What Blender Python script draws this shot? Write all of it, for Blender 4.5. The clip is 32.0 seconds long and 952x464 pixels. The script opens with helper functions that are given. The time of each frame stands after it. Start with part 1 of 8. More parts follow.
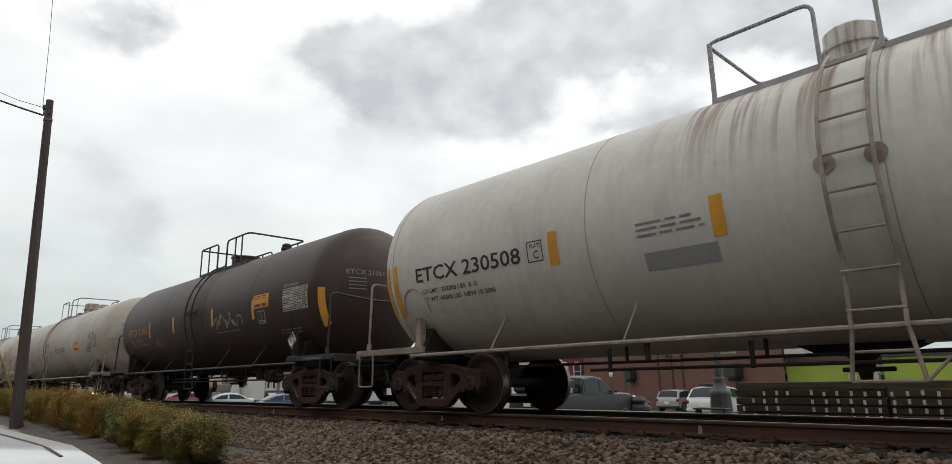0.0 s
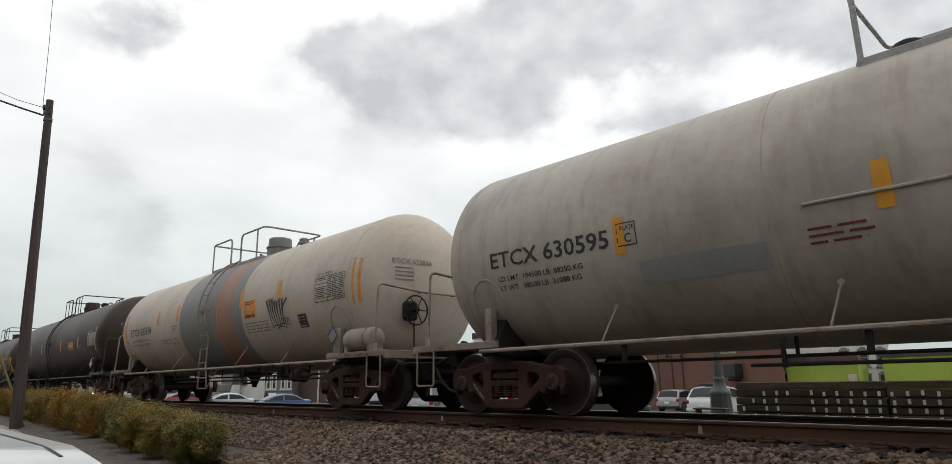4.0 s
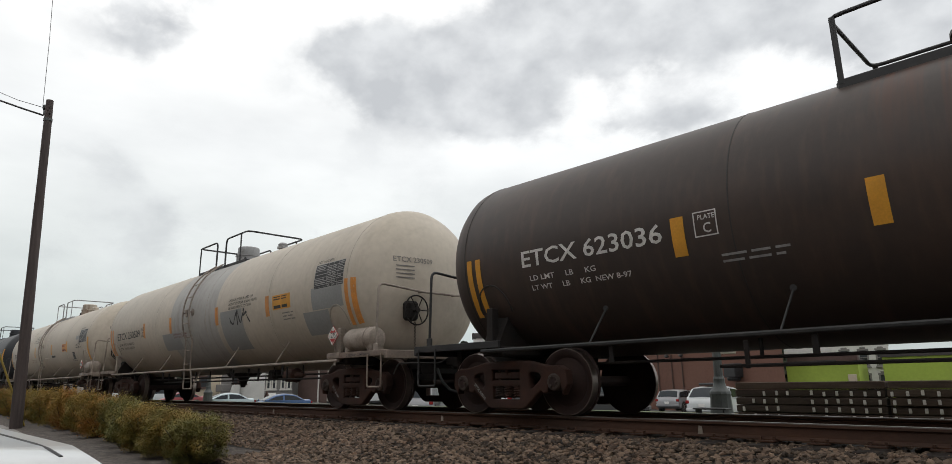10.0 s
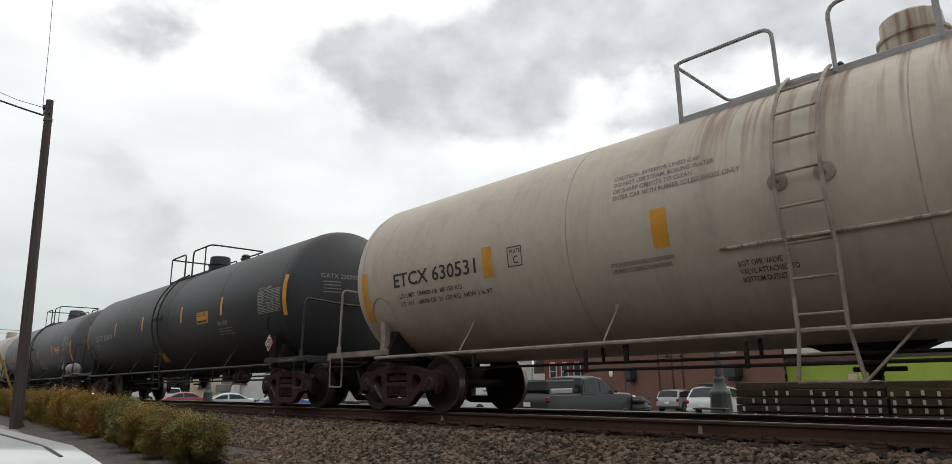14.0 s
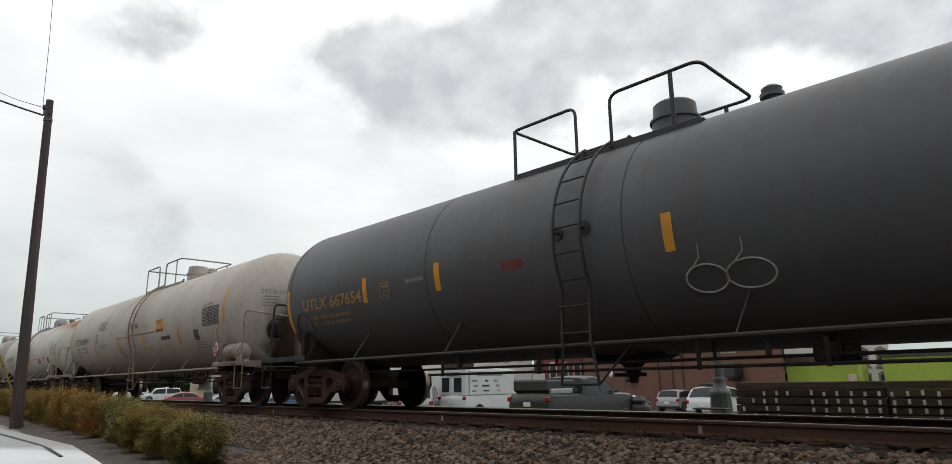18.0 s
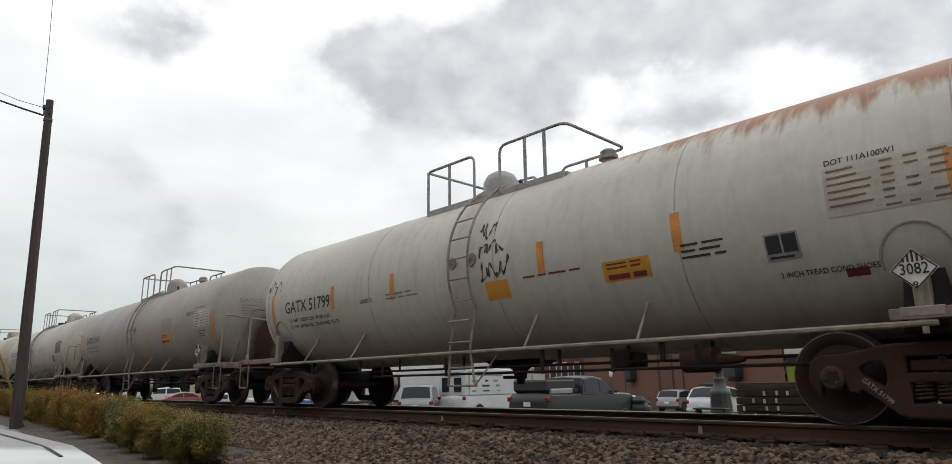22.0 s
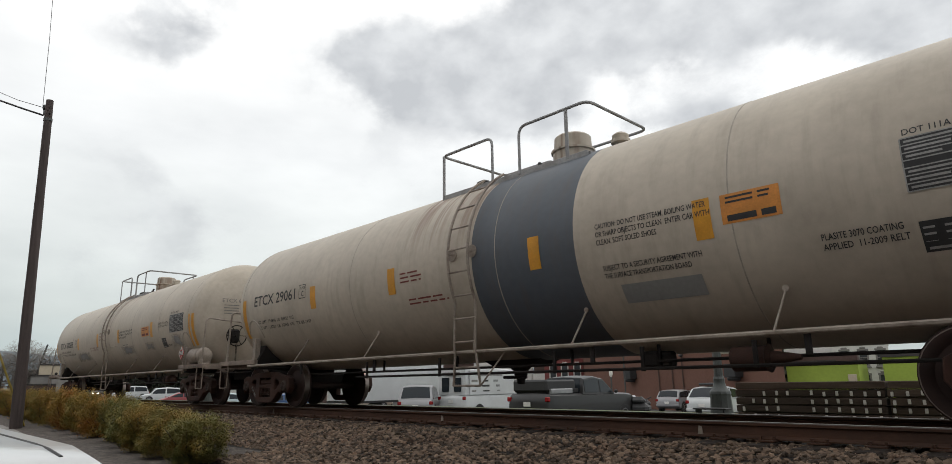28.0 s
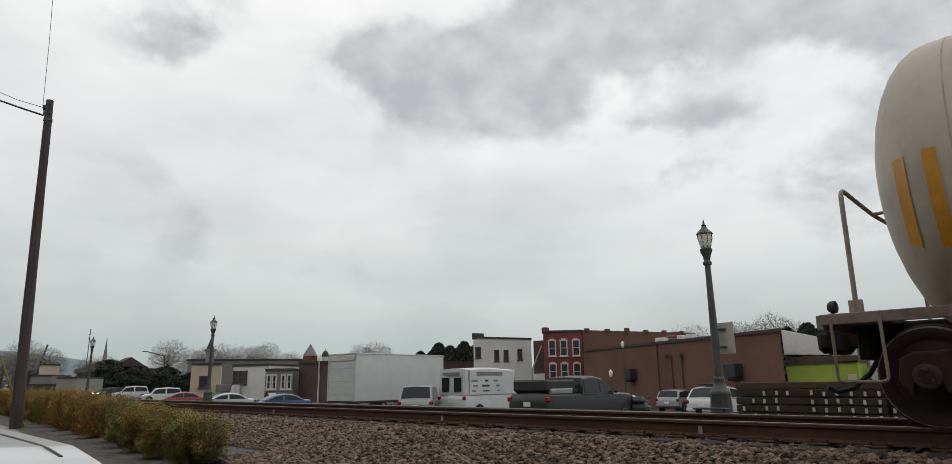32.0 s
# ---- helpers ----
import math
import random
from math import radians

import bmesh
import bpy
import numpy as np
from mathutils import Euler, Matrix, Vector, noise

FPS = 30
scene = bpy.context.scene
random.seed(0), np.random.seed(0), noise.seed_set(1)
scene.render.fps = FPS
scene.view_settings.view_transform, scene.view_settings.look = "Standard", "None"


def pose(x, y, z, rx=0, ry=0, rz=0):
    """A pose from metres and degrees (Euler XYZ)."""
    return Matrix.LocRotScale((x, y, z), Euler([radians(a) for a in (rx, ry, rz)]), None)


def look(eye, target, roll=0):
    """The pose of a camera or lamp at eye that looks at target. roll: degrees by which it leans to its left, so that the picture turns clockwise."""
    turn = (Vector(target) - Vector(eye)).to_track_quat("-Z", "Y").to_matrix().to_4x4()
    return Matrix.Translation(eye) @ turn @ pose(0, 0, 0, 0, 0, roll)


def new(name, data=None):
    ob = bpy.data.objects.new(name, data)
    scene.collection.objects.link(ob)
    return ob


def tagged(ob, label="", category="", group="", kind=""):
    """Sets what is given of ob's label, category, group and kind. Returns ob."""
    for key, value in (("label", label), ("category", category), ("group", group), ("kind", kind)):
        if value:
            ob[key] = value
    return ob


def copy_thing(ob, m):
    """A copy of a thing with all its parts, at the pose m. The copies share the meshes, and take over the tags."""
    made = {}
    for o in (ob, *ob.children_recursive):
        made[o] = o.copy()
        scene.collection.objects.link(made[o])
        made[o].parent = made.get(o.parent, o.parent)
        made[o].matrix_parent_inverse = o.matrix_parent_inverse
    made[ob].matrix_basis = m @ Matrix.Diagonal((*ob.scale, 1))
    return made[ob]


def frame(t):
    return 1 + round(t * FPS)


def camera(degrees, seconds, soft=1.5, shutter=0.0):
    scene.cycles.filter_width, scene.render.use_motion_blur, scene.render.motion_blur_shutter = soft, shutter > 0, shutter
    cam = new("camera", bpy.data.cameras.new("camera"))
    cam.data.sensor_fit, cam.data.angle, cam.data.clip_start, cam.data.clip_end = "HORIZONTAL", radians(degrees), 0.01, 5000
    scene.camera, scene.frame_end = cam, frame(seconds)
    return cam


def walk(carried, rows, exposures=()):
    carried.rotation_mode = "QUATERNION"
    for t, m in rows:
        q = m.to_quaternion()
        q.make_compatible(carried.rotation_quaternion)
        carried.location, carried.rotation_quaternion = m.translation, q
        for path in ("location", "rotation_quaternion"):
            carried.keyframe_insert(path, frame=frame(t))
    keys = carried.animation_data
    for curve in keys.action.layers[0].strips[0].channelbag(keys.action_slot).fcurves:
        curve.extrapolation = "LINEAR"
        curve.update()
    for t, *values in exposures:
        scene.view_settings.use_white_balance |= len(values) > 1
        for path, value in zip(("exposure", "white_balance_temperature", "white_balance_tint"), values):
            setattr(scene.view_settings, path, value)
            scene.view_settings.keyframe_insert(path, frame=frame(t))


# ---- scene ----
# The camera stands still on a tripod-like mount beside the street; the train runs past along +X.
EYE = (0.0, 0.0, 1.10)
FORWARD = (-0.69724, 0.67851, 0.23124)
RAIL_TOP = 0.65          # top of the rail heads
TRACK_Y = 8.01           # middle of the track
cam = camera(73.50, 32.0, soft=0.5)
STAND = look(EYE, [e + 10 * f for e, f in zip(EYE, FORWARD)], -0.787)
walk(cam, [(0.0, STAND), (32.0, STAND)], exposures=[(0.0, 0.0), (30.6, 0.0), (31.6, -0.24), (32.0, -0.27)])

# ---- sky and sun ----
SUN_AZIMUTH, SUN_HEIGHT = 20.0, 52.0
world = bpy.data.worlds.new("overcast_sky")
scene.world = world
world.use_nodes = True
wn, wl = world.node_tree.nodes, world.node_tree.links
wn.clear()
w_out = wn.new("ShaderNodeOutputWorld")
w_bg = wn.new("ShaderNodeBackground")
w_sky = wn.new("ShaderNodeTexSky")
w_sky.sky_type, w_sky.sun_disc = "NISHITA", False
w_sky.sun_elevation, w_sky.sun_rotation = radians(SUN_HEIGHT), radians(SUN_AZIMUTH)
w_dim = wn.new("ShaderNodeVectorMath")
w_dim.operation = "SCALE"
w_dim.inputs[3].default_value = 0.10
wl.new(w_sky.outputs[0], w_dim.inputs[0])
w_tc = wn.new("ShaderNodeTexCoord")
w_sep = wn.new("ShaderNodeSeparateXYZ")
wl.new(w_tc.outputs["Generated"], w_sep.inputs[0])
w_noise = wn.new("ShaderNodeTexNoise")
w_noise.inputs["Scale"].default_value, w_noise.inputs["Detail"].default_value, w_noise.inputs["Roughness"].default_value = 2.2, 6.0, 0.5
w_map = wn.new("ShaderNodeMapping")
w_map.inputs["Scale"].default_value = (1, 1, 2.6)
w_map.inputs["Location"].default_value = (0.35, 0.1, 0.2)
wl.new(w_tc.outputs["Generated"], w_map.inputs[0])
wl.new(w_map.outputs[0], w_noise.inputs["Vector"])
w_height = wn.new("ShaderNodeValToRGB")       # cloud brightness by height above the horizon
r = w_height.color_ramp
r.elements[0].position, r.elements[0].color = 0.0, (0.54, 0.59, 0.58, 1)
r.elements[1].position, r.elements[1].color = 0.62, (1.10, 1.09, 1.07, 1)
e = r.elements.new(0.055); e.color = (0.55, 0.62, 0.62, 1)
e = r.elements.new(0.10); e.color = (0.65, 0.695, 0.675, 1)
e = r.elements.new(0.20); e.color = (0.82, 0.85, 0.83, 1)
e = r.elements.new(0.34); e.color = (1.0, 1.01, 1.0, 1)
wl.new(w_sep.outputs[2], w_height.inputs[0])
w_mott = wn.new("ShaderNodeValToRGB")
w_mott.color_ramp.elements[0].position, w_mott.color_ramp.elements[0].color = 0.30, (0.80, 0.81, 0.82, 1)
w_mott.color_ramp.elements[1].position, w_mott.color_ramp.elements[1].color = 0.62, (1.08, 1.08, 1.08, 1)
wl.new(w_noise.outputs[0], w_mott.inputs[0])
w_mul = wn.new("ShaderNodeMix"); w_mul.data_type, w_mul.blend_type = "RGBA", "MULTIPLY"
w_mul.inputs[0].default_value = 1.0
wl.new(w_height.outputs[0], w_mul.inputs[6]); wl.new(w_mott.outputs[0], w_mul.inputs[7])
w_mix = wn.new("ShaderNodeMix"); w_mix.data_type = "RGBA"
w_mix.inputs[0].default_value = 0.92
wl.new(w_dim.outputs[0], w_mix.inputs[6]); wl.new(w_mul.outputs[2], w_mix.inputs[7])
wl.new(w_mix.outputs[2], w_bg.inputs[0])
w_bg.inputs[1].default_value = 1.08
wl.new(w_bg.outputs[0], w_out.inputs[0])

sun_data = bpy.data.lights.new("sun", "SUN")
sun_data.energy, sun_data.angle, sun_data.color = 0.5, radians(25), (1.0, 0.96, 0.9)
sun = new("sun", sun_data)
a, h = radians(SUN_AZIMUTH), radians(SUN_HEIGHT)
sun.matrix_basis = look((0, 0, 40), (-40 * math.sin(a) * math.cos(h), -40 * math.cos(a) * math.cos(h), 40 - 40 * math.sin(h)))


# ---- materials ----
def material(name, color, rough=0.7, metal=0.0, vary=0.18, scale=3.0, fine=40.0, bump=0.15, stretch=(1, 1, 1), stain=None, stain_amount=0.5, stain_scale=1.2,
             random_tint=0.0, island_tint=0.0, spec=0.5, second=None):
    """A painted or natural surface: two scales of grain, an optional stain colour, an optional second colour."""
    m = bpy.data.materials.new(name)
    m.use_nodes = True
    n, l = m.node_tree.nodes, m.node_tree.links
    b = n["Principled BSDF"]
    b.inputs["Roughness"].default_value, b.inputs["Metallic"].default_value = rough, metal
    b.inputs["Specular IOR Level"].default_value = spec
    tc = n.new("ShaderNodeTexCoord")
    info = n.new("ShaderNodeObjectInfo")
    mp = n.new("ShaderNodeMapping")
    mp.inputs["Scale"].default_value = stretch
    l.new(tc.outputs["Object"], mp.inputs[0])
    shift = n.new("ShaderNodeVectorMath"); shift.operation = "ADD"
    comb = n.new("ShaderNodeMath"); comb.operation = "MULTIPLY"; comb.inputs[1].default_value = 37.0
    l.new(info.outputs["Random"], comb.inputs[0])
    l.new(mp.outputs[0], shift.inputs[0]); l.new(comb.outputs[0], shift.inputs[1])
    big = n.new("ShaderNodeTexNoise"); big.inputs["Scale"].default_value, big.inputs["Detail"].default_value = scale, 5
    small = n.new("ShaderNodeTexNoise"); small.inputs["Scale"].default_value, small.inputs["Detail"].default_value = fine, 3
    l.new(shift.outputs[0], big.inputs["Vector"]); l.new(shift.outputs[0], small.inputs["Vector"])
    def mixed(blend, fac, a, bb):
        x = n.new("ShaderNodeMix"); x.data_type, x.blend_type = "RGBA", blend
        for i, v in ((0, fac), (6, a), (7, bb)):
            if hasattr(v, "is_linked"):
                l.new(v, x.inputs[i])
            else:
                x.inputs[i].default_value = v
        return x.outputs[2]
    def ramp(src, lo, hi, c0, c1):
        x = n.new("ShaderNodeValToRGB")
        x.color_ramp.elements[0].position, x.color_ramp.elements[1].position = lo, hi
        x.color_ramp.elements[0].color, x.color_ramp.elements[1].color = (*c0, 1), (*c1, 1)
        l.new(src, x.inputs[0])
        return x.outputs[0]
    base = (*color, 1)
    if second:
        base = mixed("MIX", ramp(big.outputs[0], 0.42, 0.6, (0, 0, 0), (1, 1, 1)), (*color, 1), (*second, 1))
    d, u = 1 - vary, 1 + vary * 0.7
    out = mixed("MULTIPLY", 1.0, base, ramp(big.outputs[0], 0.3, 0.7, (d, d, d), (u, u, u)))
    d, u = 1 - vary * 0.6, 1 + vary * 0.4
    out = mixed("MULTIPLY", 1.0, out, ramp(small.outputs[0], 0.3, 0.7, (d, d, d), (u, u, u)))
    if stain:
        st = n.new("ShaderNodeTexNoise"); st.inputs["Scale"].default_value, st.inputs["Detail"].default_value, st.inputs["Roughness"].default_value = stain_scale, 8, 0.62
        l.new(shift.outputs[0], st.inputs["Vector"])
        k = stain_amount
        out = mixed("MIX", ramp(st.outputs[0], 0.5, 0.74, (0, 0, 0), (k, k, k)), out, (*stain, 1))
    if random_tint or island_tint:
        if island_tint:
            geo = n.new("ShaderNodeNewGeometry"); src, k = geo.outputs["Random Per Island"], island_tint
        else:
            src, k = info.outputs["Random"], random_tint
        out = mixed("MULTIPLY", 1.0, out, ramp(src, 0, 1, (1 - k, 1 - k, 1 - k), (1 + k, 1 + k * 0.9, 1 + k * 0.8)))
    l.new(out, b.inputs["Base Color"])
    if bump:
        bp = n.new("ShaderNodeBump"); bp.inputs["Strength"].default_value, bp.inputs["Distance"].default_value = bump, 0.01
        l.new(small.outputs[0], bp.inputs["Height"]); l.new(bp.outputs[0], b.inputs["Normal"])
    return m


def worn_edges(m):
    """Let a thin layer of paint wear away unevenly towards its edges."""
    n, l = m.node_tree.nodes, m.node_tree.links
    b, out = n["Principled BSDF"], n["Material Output"]
    tc = n.new("ShaderNodeTexCoord"); sp = n.new("ShaderNodeSeparateXYZ"); l.new(tc.outputs["Generated"], sp.inputs[0])
    def calc(op, a, c):
        q = n.new("ShaderNodeMath"); q.operation = op
        for i, v in enumerate((a, c)):
            if hasattr(v, "is_linked"):
                l.new(v, q.inputs[i])
            else:
                q.inputs[i].default_value = v
        return q.outputs[0]
    d = calc("MINIMUM", *[calc("MULTIPLY", v, calc("SUBTRACT", 1.0, v)) for v in (sp.outputs[0], sp.outputs[2])])
    ns = n.new("ShaderNodeTexNoise"); ns.inputs["Scale"].default_value, ns.inputs["Detail"].default_value = 3.5, 5
    l.new(tc.outputs["Object"], ns.inputs["Vector"])
    k = calc("ADD", calc("MULTIPLY", d, 1.0), calc("MULTIPLY", ns.outputs[0], 0.30))
    rp = n.new("ShaderNodeMapRange"); rp.interpolation_type = "SMOOTHSTEP"
    rp.inputs[1].default_value, rp.inputs[2].default_value, rp.inputs[4].default_value = 0.15, 0.42, 0.6
    l.new(k, rp.inputs[0])
    l.new(rp.outputs[0], b.inputs["Alpha"])
    return m


def lit_lamp(name):
    m = bpy.data.materials.new(name)
    m.use_nodes = True
    b = m.node_tree.nodes["Principled BSDF"]
    b.inputs["Emission Color"].default_value = (1.0, 0.96, 0.88, 1)
    b.inputs["Emission Strength"].default_value = 5.0
    return m


def glass(name, color=(0.02, 0.025, 0.03), rough=0.05):
    m = bpy.data.materials.new(name)
    m.use_nodes = True
    b = m.node_tree.nodes["Principled BSDF"]
    b.inputs["Base Color"].default_value = (*color, 1)
    b.inputs["Roughness"].default_value = rough
    b.inputs["Coat Weight"].default_value = 0.0
    b.inputs["Specular IOR Level"].default_value = 0.22
    return m


def tank_paint(name, color, grime=(0.10, 0.075, 0.055), amount=0.35, rough=0.5, rust=0.0, streak=0.35, rust_color=(0.27, 0.105, 0.045), smear=0.0, drips=False, drip_color=(0.15, 0.065, 0.035)):
    """Weathered paint of a tank: vertical streaks, brown grime in patches, optional rust along the crown."""
    m = material(name, color, rough=rough, vary=0.10, scale=0.55, fine=9.0, bump=0.03, stain=grime, stain_amount=amount, stain_scale=0.5, spec=0.35)
    n, l = m.node_tree.nodes, m.node_tree.links
    b = n["Principled BSDF"]
    before = b.inputs["Base Color"].links[0].from_socket
    tc = next(x for x in n if x.type == "TEX_COORD")
    info = next(x for x in n if x.type == "OBJECT_INFO")
    mp = n.new("ShaderNodeMapping"); mp.inputs["Scale"].default_value = (4.0, 0.7, 0.7)
    l.new(tc.outputs["Object"], mp.inputs[0])
    sh = n.new("ShaderNodeVectorMath"); sh.operation = "ADD"
    l.new(mp.outputs[0], sh.inputs[0]); l.new(info.outputs["Random"], sh.inputs[1])
    ns = n.new("ShaderNodeTexNoise"); ns.inputs["Scale"].default_value, ns.inputs["Detail"].default_value, ns.inputs["Roughness"].default_value = 1.6, 7, 0.6
    l.new(sh.outputs[0], ns.inputs["Vector"])
    rp = n.new("ShaderNodeValToRGB")
    rp.color_ramp.elements[0].position, rp.color_ramp.elements[1].position = 0.5, 0.78
    rp.color_ramp.elements[0].color, rp.color_ramp.elements[1].color = (0, 0, 0, 1), (streak, streak, streak, 1)
    l.new(ns.outputs[0], rp.inputs[0])
    mx = n.new("ShaderNodeMix"); mx.data_type = "RGBA"
    l.new(rp.outputs[0], mx.inputs[0]); l.new(before, mx.inputs[6]); mx.inputs[7].default_value = (*[g * 1.2 for g in grime], 1)
    out = mx.outputs[2]
    if rust:
        sp = n.new("ShaderNodeSeparateXYZ"); l.new(tc.outputs["Object"], sp.inputs[0])
        ad = n.new("ShaderNodeMath"); ad.operation = "MULTIPLY_ADD"; ad.inputs[1].default_value = 1.1; 
        l.new(ns.outputs[0], ad.inputs[0]); l.new(sp.outputs[2], ad.inputs[2])
        fr = n.new("ShaderNodeMath"); fr.operation = "MULTIPLY_ADD"; fr.inputs[1].default_value = 0.09
        l.new(sp.outputs[0], fr.inputs[0]); l.new(ad.outputs[0], fr.inputs[2])
        r2 = n.new("ShaderNodeValToRGB")
        r2.color_ramp.elements[0].position, r2.color_ramp.elements[1].position = 0.375, 0.425
        r2.color_ramp.elements[0].color, r2.color_ramp.elements[1].color = (0, 0, 0, 1), (rust, rust, rust, 1)
        sc = n.new("ShaderNodeMath"); sc.operation = "MULTIPLY"; sc.inputs[1].default_value = 0.2
        l.new(fr.outputs[0], sc.inputs[0]); l.new(sc.outputs[0], r2.inputs[0])
        m2 = n.new("ShaderNodeMix"); m2.data_type = "RGBA"
        l.new(r2.outputs[0], m2.inputs[0]); l.new(out, m2.inputs[6]); m2.inputs[7].default_value = (*rust_color, 1)
        out = m2.outputs[2]
    if drips:
        # rust run down from the platform and the ladder's feet
        sp = n.new("ShaderNodeSeparateXYZ"); l.new(tc.outputs["Object"], sp.inputs[0])
        mq = n.new("ShaderNodeMapping"); mq.inputs["Scale"].default_value = (8.0, 0.35, 0.35)
        l.new(tc.outputs["Object"], mq.inputs[0])
        dn = n.new("ShaderNodeTexNoise"); dn.inputs["Scale"].default_value, dn.inputs["Detail"].default_value = 1.3, 6
        l.new(mq.outputs[0], dn.inputs["Vector"])
        r3 = n.new("ShaderNodeValToRGB"); r3.color_ramp.elements[0].position, r3.color_ramp.elements[1].position = 0.49, 0.64
        l.new(dn.outputs[0], r3.inputs[0])
        hi = n.new("ShaderNodeMapRange"); hi.inputs[1].default_value, hi.inputs[2].default_value = 0.1, 1.25
        l.new(sp.outputs[2], hi.inputs[0])
        far = n.new("ShaderNodeMath"); far.operation = "ABSOLUTE"; l.new(sp.outputs[0], far.inputs[0])
        near = n.new("ShaderNodeMapRange"); near.inputs[1].default_value, near.inputs[2].default_value, near.inputs[3].default_value, near.inputs[4].default_value = 1.1, 1.9, 0.85, 0.0
        l.new(far.outputs[0], near.inputs[0])
        k1 = n.new("ShaderNodeMath"); k1.operation = "MULTIPLY"; l.new(hi.outputs[0], k1.inputs[0]); l.new(near.outputs[0], k1.inputs[1])
        k2 = n.new("ShaderNodeMath"); k2.operation = "MULTIPLY"; l.new(k1.outputs[0], k2.inputs[0]); l.new(r3.outputs[0], k2.inputs[1])
        m4 = n.new("ShaderNodeMix"); m4.data_type = "RGBA"
        l.new(k2.outputs[0], m4.inputs[0]); l.new(out, m4.inputs[6]); m4.inputs[7].default_value = (*drip_color, 1)
        out = m4.outputs[2]
    if smear:
        # brake soot: an uneven streak down one side of the front head
        sp = n.new("ShaderNodeSeparateXYZ"); l.new(tc.outputs["Object"], sp.inputs[0])
        def calc(op, a, c, d=None):
            q = n.new("ShaderNodeMath"); q.operation = op
            for i, v in enumerate((a, c, d)):
                if v is None:
                    continue
                if hasattr(v, "is_linked"):
                    l.new(v, q.inputs[i])
                else:
                    q.inputs[i].default_value = v
            return q.outputs[0]
        wob = calc("MULTIPLY_ADD", ns.outputs[0], 0.5, -0.25)
        dy = calc("ABSOLUTE", calc("ADD", calc("ADD", sp.outputs[1], 0.22), wob), 0.0)
        across = calc("SUBTRACT", 1.0, calc("DIVIDE", dy, 0.62))
        down = calc("MULTIPLY_ADD", calc("ADD", sp.outputs[2], wob), -1.3, 0.55)
        onhead = calc("GREATER_THAN", sp.outputs[0], smear - 0.50)
        k = n.new("ShaderNodeMath"); k.operation = "MULTIPLY"; k.use_clamp = True
        cl = n.new("ShaderNodeClamp"); l.new(down, cl.inputs[0])
        c2 = n.new("ShaderNodeClamp"); l.new(across, c2.inputs[0])
        l.new(cl.outputs[0], k.inputs[0]); l.new(c2.outputs[0], k.inputs[1])
        fac = calc("MULTIPLY", calc("MULTIPLY", k.outputs[0], onhead), 1.5)
        m3 = n.new("ShaderNodeMix"); m3.data_type = "RGBA"; m3.clamp_factor = True
        l.new(fac, m3.inputs[0]); l.new(out, m3.inputs[6]); m3.inputs[7].default_value = (0.05, 0.028, 0.02, 1)
        out = m3.outputs[2]
    l.new(out, b.inputs["Base Color"])
    return m


